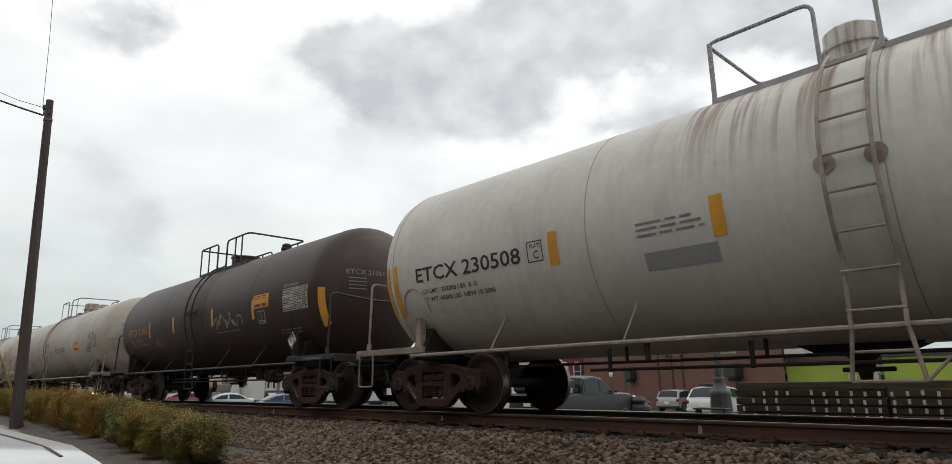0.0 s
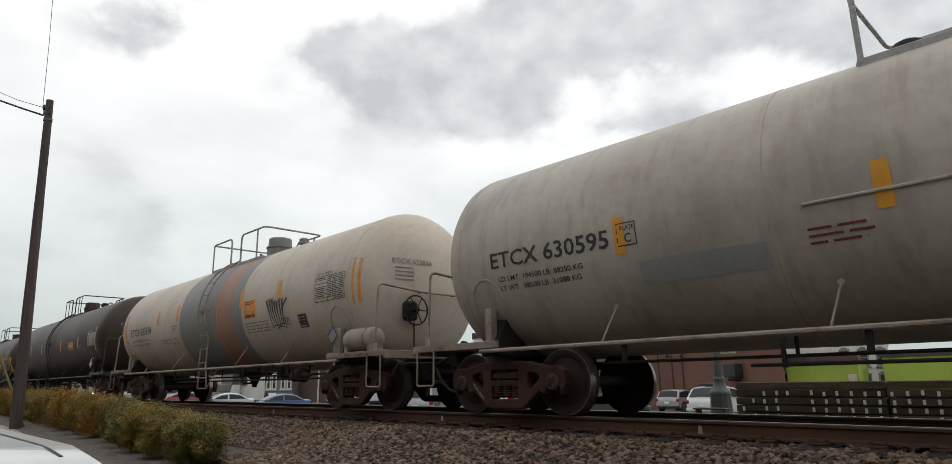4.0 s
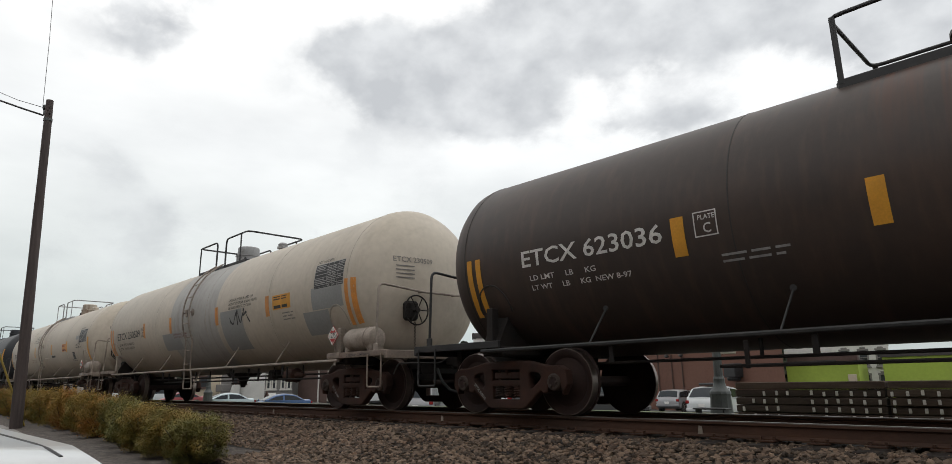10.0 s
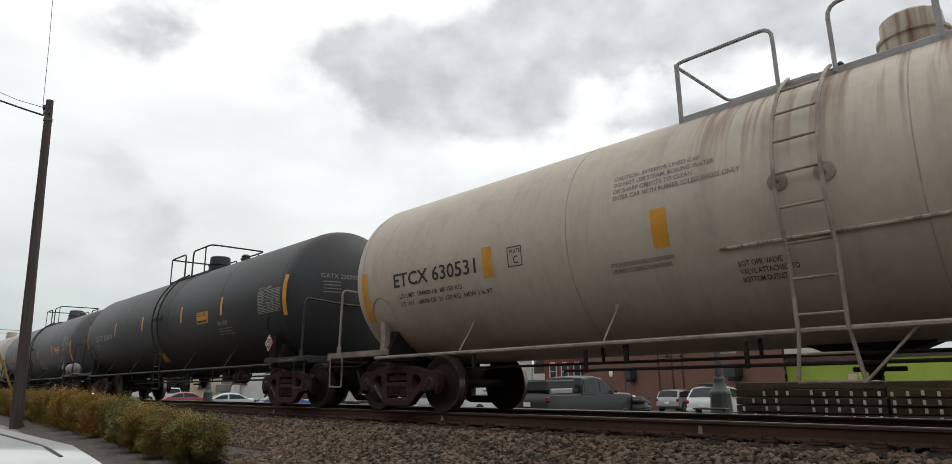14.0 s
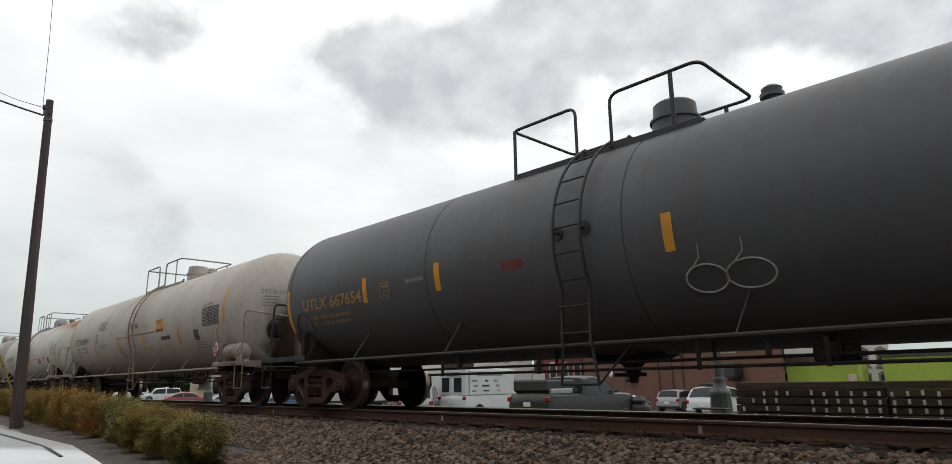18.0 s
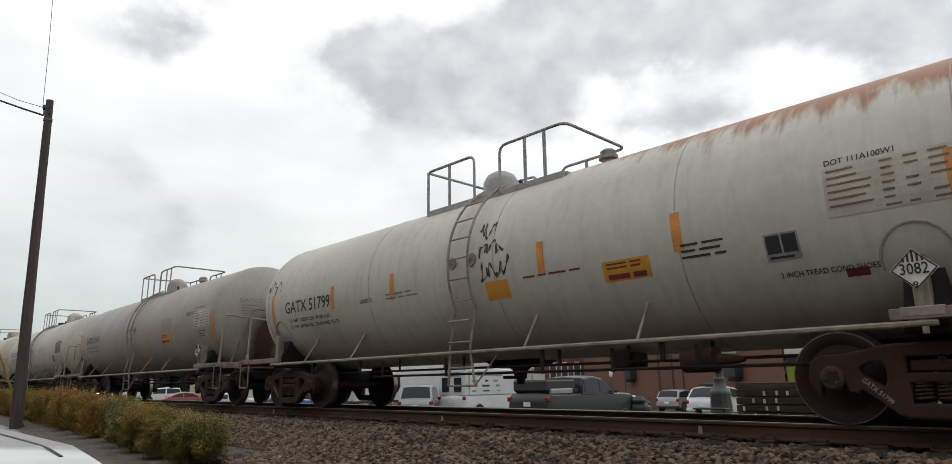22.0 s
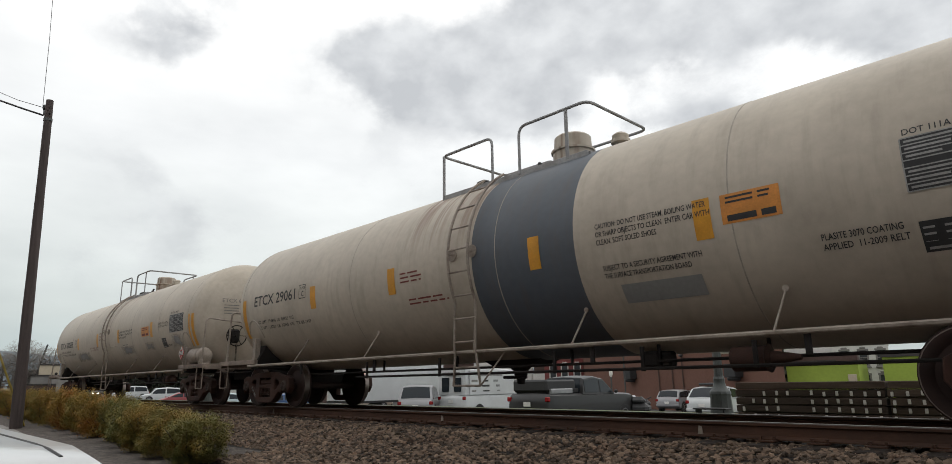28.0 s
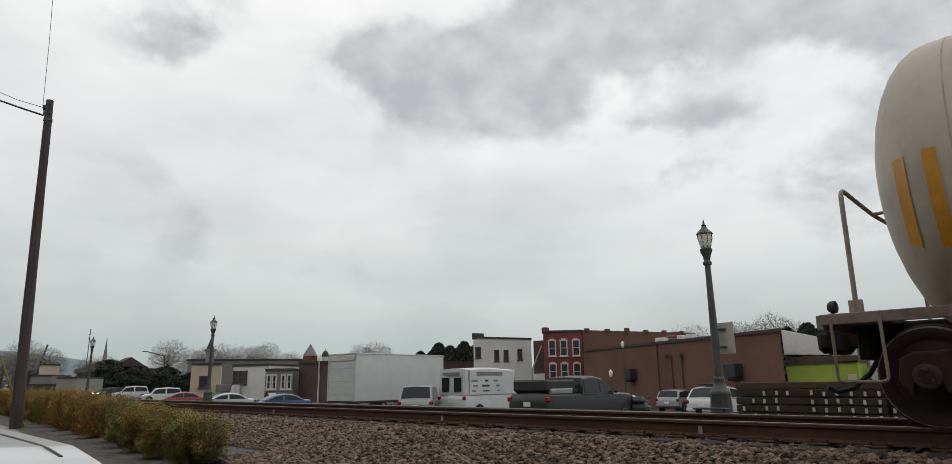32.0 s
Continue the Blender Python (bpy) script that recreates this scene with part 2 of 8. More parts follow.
M = {
    "steel_rust": material("rusty_truck_steel", (0.044, 0.0160, 0.0088), 0.85, 0.0, 0.35, 4, 60, 0.4, stain=(0.014, 0.0095, 0.008), stain_amount=0.8),
    "wheel": material("oily_wheel_steel", (0.022, 0.0085, 0.006), 0.8, 0.0, 0.3, 5, 50, 0.2, stain=(0.045, 0.016, 0.010), stain_amount=0.6),
    "tread": material("bright_wheel_tread", (0.24, 0.20, 0.18), 0.35, 0.85, 0.15, 6, 60, 0.05),
    "bearing": material("worn_bearing_steel", (0.055, 0.038, 0.030), 0.7, 0.1, 0.3, 6, 50, 0.2, stain=(0.04, 0.022, 0.015), stain_amount=0.6, stain_scale=5),
    "brown_ink": material("faded_brown_stencil_paint", (0.20, 0.125, 0.075), 0.7, 0, 0.25, 8, 50, 0.0),
    "under": material("sooty_underframe_steel", (0.010, 0.0075, 0.0065), 0.9, 0.0, 0.35, 3, 40, 0.2, stain=(0.034, 0.019, 0.012), stain_amount=0.5),
    "rail": material("rusty_rail_web", (0.066, 0.029, 0.0155), 0.85, 0.0, 0.25, 2, 40, 0.3, stretch=(0.4, 1, 1), stain=(0.035, 0.025, 0.02), stain_amount=0.6),
    "rail_head": material("polished_rail_head", (0.16, 0.135, 0.12), 0.42, 0.7, 0.2, 2, 60, 0.03, stretch=(0.2, 6, 1)),
    "tie": material("creosoted_tie_wood", (0.030, 0.021, 0.016), 0.9, 0, 0.35, 3, 30, 0.5, stretch=(6, 0.6, 6), random_tint=0.3),
    "stack_tie": material("old_tie_wood", (0.062, 0.042, 0.030), 0.9, 0, 0.35, 3, 30, 0.5, stretch=(0.6, 6, 6), random_tint=0.3),
    "stone": material("ballast_stone", (0.145, 0.106, 0.078), 0.9, 0, 0.3, 6, 60, 0.4, island_tint=0.75, stain=(0.085, 0.045, 0.028), stain_amount=0.7, stain_scale=3),
    # near-black: the shade in the gaps between loose stones is put into this colour
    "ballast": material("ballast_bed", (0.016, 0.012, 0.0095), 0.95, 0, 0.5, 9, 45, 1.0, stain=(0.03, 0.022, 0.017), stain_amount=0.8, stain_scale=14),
    "mulch": material("bark_mulch", (0.085, 0.070, 0.060), 0.95, 0, 0.6, 7, 30, 1.0, stain=(0.19, 0.165, 0.14), stain_amount=0.65, stain_scale=12),
    "concrete": material("grey_street_concrete", (0.24, 0.228, 0.212), 0.85, 0, 0.15, 1.5, 30, 0.2, stain=(0.18, 0.166, 0.15), stain_amount=0.5),
    "asphalt": material("lot_asphalt", (0.042, 0.041, 0.040), 0.9, 0, 0.25, 0.8, 25, 0.3, stain=(0.09, 0.088, 0.085), stain_amount=0.5, stain_scale=0.4),
    "grass": material("dry_winter_grass", (0.10, 0.095, 0.05), 0.95, 0, 0.4, 0.5, 12, 0.6, second=(0.07, 0.085, 0.035)),
    "far_land": material("far_land", (0.10, 0.10, 0.085), 0.95, 0, 0.3, 0.02, 0.4, 0.0, second=(0.14, 0.13, 0.115)),
    "white_pipe": material("greyed_white_rail_paint", (0.29, 0.245, 0.205), 0.6, 0, 0.25, 3, 30, 0.1, stain=(0.085, 0.046, 0.031), stain_amount=0.85, stain_scale=2.6),
    "sill_paint": material("rust_stained_sill_paint", (0.235, 0.185, 0.15), 0.7, 0, 0.25, 3, 30, 0.15, stain=(0.075, 0.036, 0.023), stain_amount=0.95, stain_scale=1.8),
    "grey_pipe": material("grey_rail_paint", (0.30, 0.30, 0.30), 0.55, 0.1, 0.2, 3, 30, 0.1, stain=(0.13, 0.10, 0.08), stain_amount=0.5, stain_scale=4),
    "black_pipe": material("black_rail_paint", (0.018, 0.018, 0.019), 0.55, 0, 0.2, 3, 30, 0.1, stain=(0.06, 0.05, 0.045), stain_amount=0.3, stain_scale=4),
    "yellow": material("amber_reflective_tape", (0.62, 0.29, 0.025), 0.45, 0, 0.15, 4, 50, 0.05, stain=(0.42, 0.22, 0.05), stain_amount=0.5, stain_scale=3),
    "orange": material("faded_orange_tape", (0.62, 0.25, 0.05), 0.5, 0, 0.2, 4, 50, 0.05, stain=(0.35, 0.20, 0.12), stain_amount=0.6, stain_scale=3),
    "black_ink": material("black_stencil_paint", (0.028, 0.028, 0.030), 0.6, 0, 0.2, 8, 50, 0.05),
    "faint_ink": material("faded_stencil_paint", (0.20, 0.19, 0.18), 0.7, 0, 0.2, 8, 50, 0.0),
    "white_ink": material("white_stencil_paint", (0.62, 0.61, 0.58), 0.6, 0, 0.2, 8, 50, 0.05),
    "dull_white_ink": material("worn_white_paint", (0.30, 0.30, 0.29), 0.6, 0, 0.25, 8, 50, 0.0),
    "yellow_ink": material("dull_yellow_stencil_paint", (0.40, 0.22, 0.06), 0.6, 0, 0.2, 8, 50, 0.05),
    "red": material("placard_red", (0.50, 0.035, 0.035), 0.4, 0, 0.1, 5, 40, 0.0),
    "red_ink": material("dull_red_paint", (0.16, 0.03, 0.025), 0.6, 0, 0.2, 8, 40, 0.0),
    "placard_white": material("placard_white", (0.70, 0.69, 0.66), 0.4, 0, 0.1, 5, 40, 0.0),
    "placard_grey": material("bare_placard_metal", (0.25, 0.26, 0.26), 0.45, 0.4, 0.15, 5, 40, 0.0),
    "panel_pale": material("pale_data_panel", (0.46, 0.43, 0.37), 0.6, 0, 0.15, 4, 40, 0.0),
    "seam": material("weld_seam_line", (0.34, 0.31, 0.265), 0.7, 0, 0.2, 4, 30, 0.0),
    "dark_seam": material("dark_weld_seam", (0.03, 0.027, 0.025), 0.7, 0, 0.2, 4, 30, 0.0),
    "grey_patch": material("grey_repaint_patch", (0.27, 0.275, 0.27), 0.55, 0, 0.12, 1.2, 20, 0.03, stain=(0.16, 0.14, 0.12), stain_amount=0.3),
    "tan_patch": material("tan_worn_patch", (0.30, 0.25, 0.20), 0.6, 0, 0.15, 1.2, 20, 0.03, stain=(0.2, 0.15, 0.11), stain_amount=0.4),
    "blue_patch": worn_edges(material("blue_grey_worn_patch", (0.35, 0.36, 0.37), 0.6, 0, 0.2, 1.2, 20, 0.03, stain=(0.32, 0.30, 0.265), stain_amount=0.9, stain_scale=1.6)),
    "tyre": material("tyre_rubber", (0.022, 0.022, 0.022), 0.85, 0, 0.2, 6, 50, 0.2),
    "rim": material("alloy_rim", (0.35, 0.35, 0.36), 0.35, 0.7, 0.1, 6, 50, 0.0),
    "black_plastic": material("black_trim_plastic", (0.022, 0.022, 0.023), 0.6, 0, 0.15, 5, 50, 0.05),
    "window": glass("car_window_glass"),
    "tail": material("red_tail_lamp", (0.24, 0.012, 0.014), 0.25, 0, 0.05, 5, 40, 0.0),
    "head_lit": lit_lamp("lit_head_lamp"),
    "head": material("clear_head_lamp", (0.65, 0.66, 0.68), 0.15, 0.2, 0.05, 5, 40, 0.0),
    "pole_wood": material("weathered_pole_wood", (0.068, 0.052, 0.049), 0.9, 0, 0.3, 2, 30, 0.5, stretch=(6, 6, 0.35)),
    "iron": material("grey_cast_iron", (0.075, 0.082, 0.080), 0.55, 0.3, 0.2, 4, 40, 0.1),
    "lamp_glass": material("frosted_lamp_glass", (0.72, 0.70, 0.64), 0.3, 0, 0.08, 5, 30, 0.0),
    "wire": material("black_cable", (0.02, 0.02, 0.02), 0.6, 0, 0.1, 5, 30, 0.0),
    "guard": material("yellow_guy_guard", (0.26, 0.19, 0.03), 0.5, 0, 0.1, 5, 30, 0.0),
    "brown_brick": material("brown_brick_wall", (0.140, 0.066, 0.046), 0.9, 0, 0.16, 0.25, 6, 0.2, stain=(0.17, 0.09, 0.064), stain_amount=0.5, stain_scale=0.2),
    "red_brick": material("dark_red_painted_brick", (0.17, 0.042, 0.038), 0.85, 0, 0.15, 0.4, 6, 0.2),
    "dark_brick": material("dark_brown_brick", (0.085, 0.052, 0.043), 0.9, 0, 0.2, 0.4, 6, 0.2),
    "white_wall": material("white_painted_wall", (0.60, 0.59, 0.56), 0.8, 0, 0.12, 0.5, 6, 0.1, stain=(0.40, 0.38, 0.35), stain_amount=0.4, stain_scale=0.5),
    "tan_wall": material("tan_plaster_wall", (0.47, 0.40, 0.30), 0.85, 0, 0.12, 0.5, 6, 0.1),
    "grey_wall": material("grey_siding", (0.19, 0.18, 0.17), 0.85, 0, 0.15, 0.5, 6, 0.1),
    "lime": material("lime_green_wall", (0.29, 0.38, 0.05), 0.7, 0, 0.1, 0.5, 6, 0.05),
    "roof": material("dark_roofing", (0.055, 0.048, 0.045), 0.9, 0, 0.25, 0.6, 8, 0.2),
    "trim": material("pale_window_trim", (0.52, 0.50, 0.46), 0.7, 0, 0.12, 3, 30, 0.0),
    "pane": glass("window_pane_glass", (0.05, 0.055, 0.06), 0.08),
    "bark": material("winter_bark", (0.060, 0.050, 0.043), 0.95, 0, 0.3, 1, 12, 0.2),
    "twig": material("winter_twigs", (0.23, 0.20, 0.175), 0.95, 0, 0.25, 0.6, 8, 0.0),
    "evergreen": material("dark_evergreen_leaves", (0.038, 0.048, 0.030), 0.9, 0, 0.4, 0.8, 6, 0.0, island_tint=0.45),
    "far_wood": material("far_winter_wood", (0.10, 0.085, 0.078), 0.95, 0, 0.3, 0.1, 2, 0.0, island_tint=0.3),
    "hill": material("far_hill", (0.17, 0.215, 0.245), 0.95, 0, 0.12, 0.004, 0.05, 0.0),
}


def leaf_material(name, colors, trans=0.25):
    m = bpy.data.materials.new(name)
    m.use_nodes = True
    n, l = m.node_tree.nodes, m.node_tree.links
    b = n["Principled BSDF"]
    b.inputs["Roughness"].default_value = 0.75
    geo, tc, info = n.new("ShaderNodeNewGeometry"), n.new("ShaderNodeTexCoord"), n.new("ShaderNodeObjectInfo")
    ns = n.new("ShaderNodeTexNoise"); ns.inputs["Scale"].default_value = 3.0
    sh = n.new("ShaderNodeVectorMath"); sh.operation = "ADD"
    sc = n.new("ShaderNodeMath"); sc.operation = "MULTIPLY"; sc.inputs[1].default_value = 20
    l.new(info.outputs["Random"], sc.inputs[0]); l.new(tc.outputs["Object"], sh.inputs[0]); l.new(sc.outputs[0], sh.inputs[1])
    l.new(sh.outputs[0], ns.inputs["Vector"])
    ad = n.new("ShaderNodeMath"); ad.operation = "MULTIPLY_ADD"; ad.inputs[1].default_value = 0.20
    l.new(geo.outputs["Random Per Island"], ad.inputs[0])
    su = n.new("ShaderNodeMath"); su.operation = "SUBTRACT"; su.inputs[1].default_value = 0.07
    own = n.new("ShaderNodeMath"); own.operation = "MULTIPLY_ADD"; own.inputs[1].default_value = 0.46; own.inputs[2].default_value = -0.20
    l.new(info.outputs["Random"], own.inputs[0])
    both = n.new("ShaderNodeMath"); both.operation = "ADD"
    l.new(ns.outputs[0], both.inputs[0]); l.new(own.outputs[0], both.inputs[1])
    l.new(both.outputs[0], su.inputs[0]); l.new(su.outputs[0], ad.inputs[2])
    rp = n.new("ShaderNodeValToRGB")
    k = len(colors) - 1
    rp.color_ramp.elements[0].color = (*colors[0], 1)
    rp.color_ramp.elements[1].color = (*colors[-1], 1)
    for i in range(1, k):
        el = rp.color_ramp.elements.new(i / k); el.color = (*colors[i], 1)
    l.new(ad.outputs[0], rp.inputs[0]); l.new(rp.outputs[0], b.inputs["Base Color"])
    b.inputs["Transmission Weight"].default_value = 0.0
    return m


M["leaf"] = leaf_material("shrub_leaves", [(0.055, 0.074, 0.018), (0.115, 0.124, 0.028), (0.22, 0.180, 0.036), (0.35, 0.20, 0.038), (0.38, 0.135, 0.026)])


# ---- mesh building ----
class Build:
    """Collects vertices and faces of one mesh."""

    def __init__(self):
        self.v, self.f, self.m = [], [], []

    def add(self, verts, faces, mi=0):
        o = len(self.v)
        self.v += [tuple(p) for p in verts]
        self.f += [tuple(o + i for i in f) for f in faces]
        self.m += [mi] * len(faces)
        return self

    def box(self, c, s, bevel=0.0, mi=0, rz=0.0, ry=0.0):
        hx, hy, hz = s[0] / 2, s[1] / 2, s[2] / 2
        b = min(bevel, hx * 0.9, hy * 0.9, hz * 0.9)
        vs, fs = [], []
        if b <= 0:
            vs = [(x, y, z) for x in (-hx, hx) for y in (-hy, hy) for z in (-hz, hz)]
            fs = [(0, 1, 3, 2), (4, 6, 7, 5), (0, 4, 5, 1), (2, 3, 7, 6), (0, 2, 6, 4), (1, 5, 7, 3)]
        else:
            key = {}
            for sx in (-1, 1):
                for sy in (-1, 1):
                    for sz in (-1, 1):
                        for ax in range(3):
                            p = [sx * (hx - b), sy * (hy - b), sz * (hz - b)]
                            p[ax] = (sx, sy, sz)[ax] * (hx, hy, hz)[ax]
                            key[sx, sy, sz, ax] = len(vs)
                            vs.append(tuple(p))
            for ax in range(3):
                o1, o2 = [i for i in range(3) if i != ax]
                for s0 in (-1, 1):
                    q = []
                    for a1, a2 in ((-1, -1), (1, -1), (1, 1), (-1, 1)):
                        sg = [0, 0, 0]; sg[ax], sg[o1], sg[o2] = s0, a1, a2
                        q.append(key[(*sg, ax)])
                    fs.append(tuple(q))
                for a1 in (-1, 1):
                    for a2 in (-1, 1):
                        q = []
                        for s0, e in ((-1, o1), (1, o1), (1, o2), (-1, o2)):
                            sg = [0, 0, 0]; sg[ax], sg[o1], sg[o2] = s0, a1, a2
                            q.append(key[(*sg, e)])
                        fs.append(tuple(q))
            for sx in (-1, 1):
                for sy in (-1, 1):
                    for sz in (-1, 1):
                        fs.append(tuple(key[sx, sy, sz, i] for i in range(3)))
        cz_, sz_ = math.cos(rz), math.sin(rz)
        cy_, sy_ = math.cos(ry), math.sin(ry)
        out = []
        for x, y, z in vs:
            x, z = x * cy_ + z * sy_, -x * sy_ + z * cy_
            out.append((c[0] + x * cz_ - y * sz_, c[1] + x * sz_ + y * cz_, c[2] + z))
        return self.add(out, fs, mi)

    def tube(self, pts, r, seg=8, closed=False, mi=0, caps=True):
        """A pipe along points; r may be a list."""
        pts = [Vector(p) for p in pts]
        n = len(pts)
        rs = r if isinstance(r, (list, tuple)) else [r] * n
        up = Vector((0.123, 0.31, 0.94))
        rings, prev = [], None
        for i, p in enumerate(pts):
            a = pts[(i - 1) % n] if (closed or i) else p
            b = pts[(i + 1) % n] if (closed or i < n - 1) else p
            t = (b - a).normalized()
            if prev is None:
                u = t.cross(up).normalized()
            else:
                u = (prev - t * prev.dot(t)).normalized()
            prev = u
            w = t.cross(u)
            rings.append([p + (u * math.cos(k * math.tau / seg) + w * math.sin(k * math.tau / seg)) * rs[i] for k in range(seg)])
        fs = []
        for i in range(n if closed else n - 1):
            j = (i + 1) % n
            fs += [(i * seg + k, i * seg + (k + 1) % seg, j * seg + (k + 1) % seg, j * seg + k) for k in range(seg)]
        if caps and not closed:
            fs += [tuple(range(seg))[::-1], tuple((n - 1) * seg + k for k in range(seg))]
        return self.add([p for ring in rings for p in ring], fs, mi)

    def lathe(self, prof, axis="z", c=(0, 0, 0), seg=24, mi=0, bands=None):
        """Turns a profile of (along, radius) about an axis through c. bands: material index by profile step."""
        vs, fs, ms = [], [], []
        for a, rr in prof:
            for k in range(seg):
                u, w = rr * math.cos(k * math.tau / seg), rr * math.sin(k * math.tau / seg)
                p = {"z": (u, w, a), "x": (a, u, w), "y": (w, a, u)}[axis]
                vs.append((c[0] + p[0], c[1] + p[1], c[2] + p[2]))
        for i in range(len(prof) - 1):
            for k in range(seg):
                k2 = (k + 1) % seg
                fs.append((i * seg + k, i * seg + k2, (i + 1) * seg + k2, (i + 1) * seg + k))
                ms.append(bands[i] if bands else mi)
        if prof[0][1] > 1e-6:
            fs.append(tuple(range(seg))[::-1]); ms.append(mi)
        if prof[-1][1] > 1e-6:
            fs.append(tuple((len(prof) - 1) * seg + k for k in range(seg))); ms.append(mi)
        o = len(self.v)
        self.v += vs
        self.f += [tuple(o + i for i in f) for f in fs]
        self.m += ms
        return self

    def prism(self, poly, y0, y1, plane="xz", mi=0, inset=0.0):
        """A polygon drawn in a plane and given thickness."""
        n = len(poly)
        at = {"xz": lambda p, d: (p[0], d, p[1]), "xy": lambda p, d: (p[0], p[1], d), "yz": lambda p, d: (d, p[0], p[1])}[plane]
        vs = [at(p, y0) for p in poly] + [at(p, y1) for p in poly]
        fs = [tuple(range(n))[::-1], tuple(n + i for i in range(n))] + [(i, (i + 1) % n, n + (i + 1) % n, n + i) for i in range(n)]
        return self.add(vs, fs, mi)


def part(name, bm, mats, parent=None, label="", smooth=35, loc=None):
    """Links a Build as one mesh object, under a thing or a part."""
    me = bpy.data.meshes.new(name)
    me.from_pydata(bm.v, [], bm.f)
    mats = mats if isinstance(mats, (list, tuple)) else [mats]
    for x in mats:
        me.materials.append(x)
    if len(mats) > 1:
        me.polygons.foreach_set("material_index", bm.m)
    b2 = bmesh.new(); b2.from_mesh(me)
    bmesh.ops.recalc_face_normals(b2, faces=b2.faces)
    b2.to_mesh(me); b2.free()
    if smooth:
        me.polygons.foreach_set("use_smooth", [True] * len(me.polygons))
        me.set_sharp_from_angle(angle=radians(smooth))
    ob = new(name, me)
    if parent:
        ob.parent = parent
    if loc:
        ob.location = loc
    if label:
        ob["label"] = label
    return ob


def again(ob, parent, loc=(0, 0, 0), rz=0.0):
    """Another object on the same mesh."""
    o = new(ob.name.split(".")[0], ob.data)
    o.parent = parent
    o.location = loc
    o.rotation_euler[2] = rz
    if "label" in ob:
        o["label"] = ob["label"]
    return o


def thing(name, m, label, category, group="", kind=""):
    ob = new(name)
    ob.empty_display_size = 0.2
    ob.matrix_basis = m
    return tagged(ob, label, category, group, kind)


def arc(p0, p1, p2, r, n=4):
    """Points that round the corner p1 with radius r."""
    a, b, c = Vector(p0), Vector(p1), Vector(p2)
    d0, d1 = (a - b).normalized(), (c - b).normalized()
    s, e = b + d0 * r, b + d1 * r
    return [tuple((1 - t) ** 2 * s + 2 * t * (1 - t) * b + t * t * e) for t in [i / n for i in range(n + 1)]]


def bent(pts, r, n=4):
    out = [tuple(pts[0])]
    for i in range(1, len(pts) - 1):
        out += arc(pts[i - 1], pts[i], pts[i + 1], r, n)
    return out + [tuple(pts[-1])]


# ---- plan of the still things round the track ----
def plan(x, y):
    """Moves a point laid out for an earlier camera pose, keeping its place in view."""
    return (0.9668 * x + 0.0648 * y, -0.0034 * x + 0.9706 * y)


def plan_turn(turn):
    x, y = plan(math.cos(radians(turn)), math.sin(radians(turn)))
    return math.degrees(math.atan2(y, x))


# houses at the far end of the lot, scaled up about the eye
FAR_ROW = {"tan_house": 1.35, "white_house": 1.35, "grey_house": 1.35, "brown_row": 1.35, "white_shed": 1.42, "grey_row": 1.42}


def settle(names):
    """Remaps things laid out for the earlier camera pose; FAR_ROW houses grow about the eye."""
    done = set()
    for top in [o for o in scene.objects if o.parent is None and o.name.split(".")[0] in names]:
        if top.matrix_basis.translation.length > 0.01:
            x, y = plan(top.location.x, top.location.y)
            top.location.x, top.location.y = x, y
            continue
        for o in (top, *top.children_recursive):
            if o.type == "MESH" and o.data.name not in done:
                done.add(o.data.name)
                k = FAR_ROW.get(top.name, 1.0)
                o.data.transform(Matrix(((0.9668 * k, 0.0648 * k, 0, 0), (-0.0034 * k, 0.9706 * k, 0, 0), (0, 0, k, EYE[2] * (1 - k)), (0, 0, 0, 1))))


# ---- ground: one sheet, street side, track bank, parking lot, far land ----
def ground_height(x, y):
    """Height of the ground: level street, the track's bank, the lower parking lot, gentle far rise."""
    pts = [(-400, -0.05), (3.0, 0.0), (5.15, 0.06), (6.45, RAIL_TOP - 0.24), (9.6, RAIL_TOP - 0.24), (11.2, 0.36), (15.2, 0.34), (17.0, -0.62), (23, -0.70), (26.5, -0.92), (30, -0.92), (38, -0.80), (45, -1.22), (60, -1.35), (200, 0.2), (900, 12), (4000, 60)]
    for (y0, z0), (y1, z1) in zip(pts, pts[1:]):
        if y <= y1:
            t = (y - y0) / (y1 - y0)
            west = 0.012 * min(60, max(0, -x - 60)) * min(1, max(0, (y - 15.2) / 4))     # the lot rises towards its far end
            return z0 + t * (z1 - z0) + west
    return 60.0


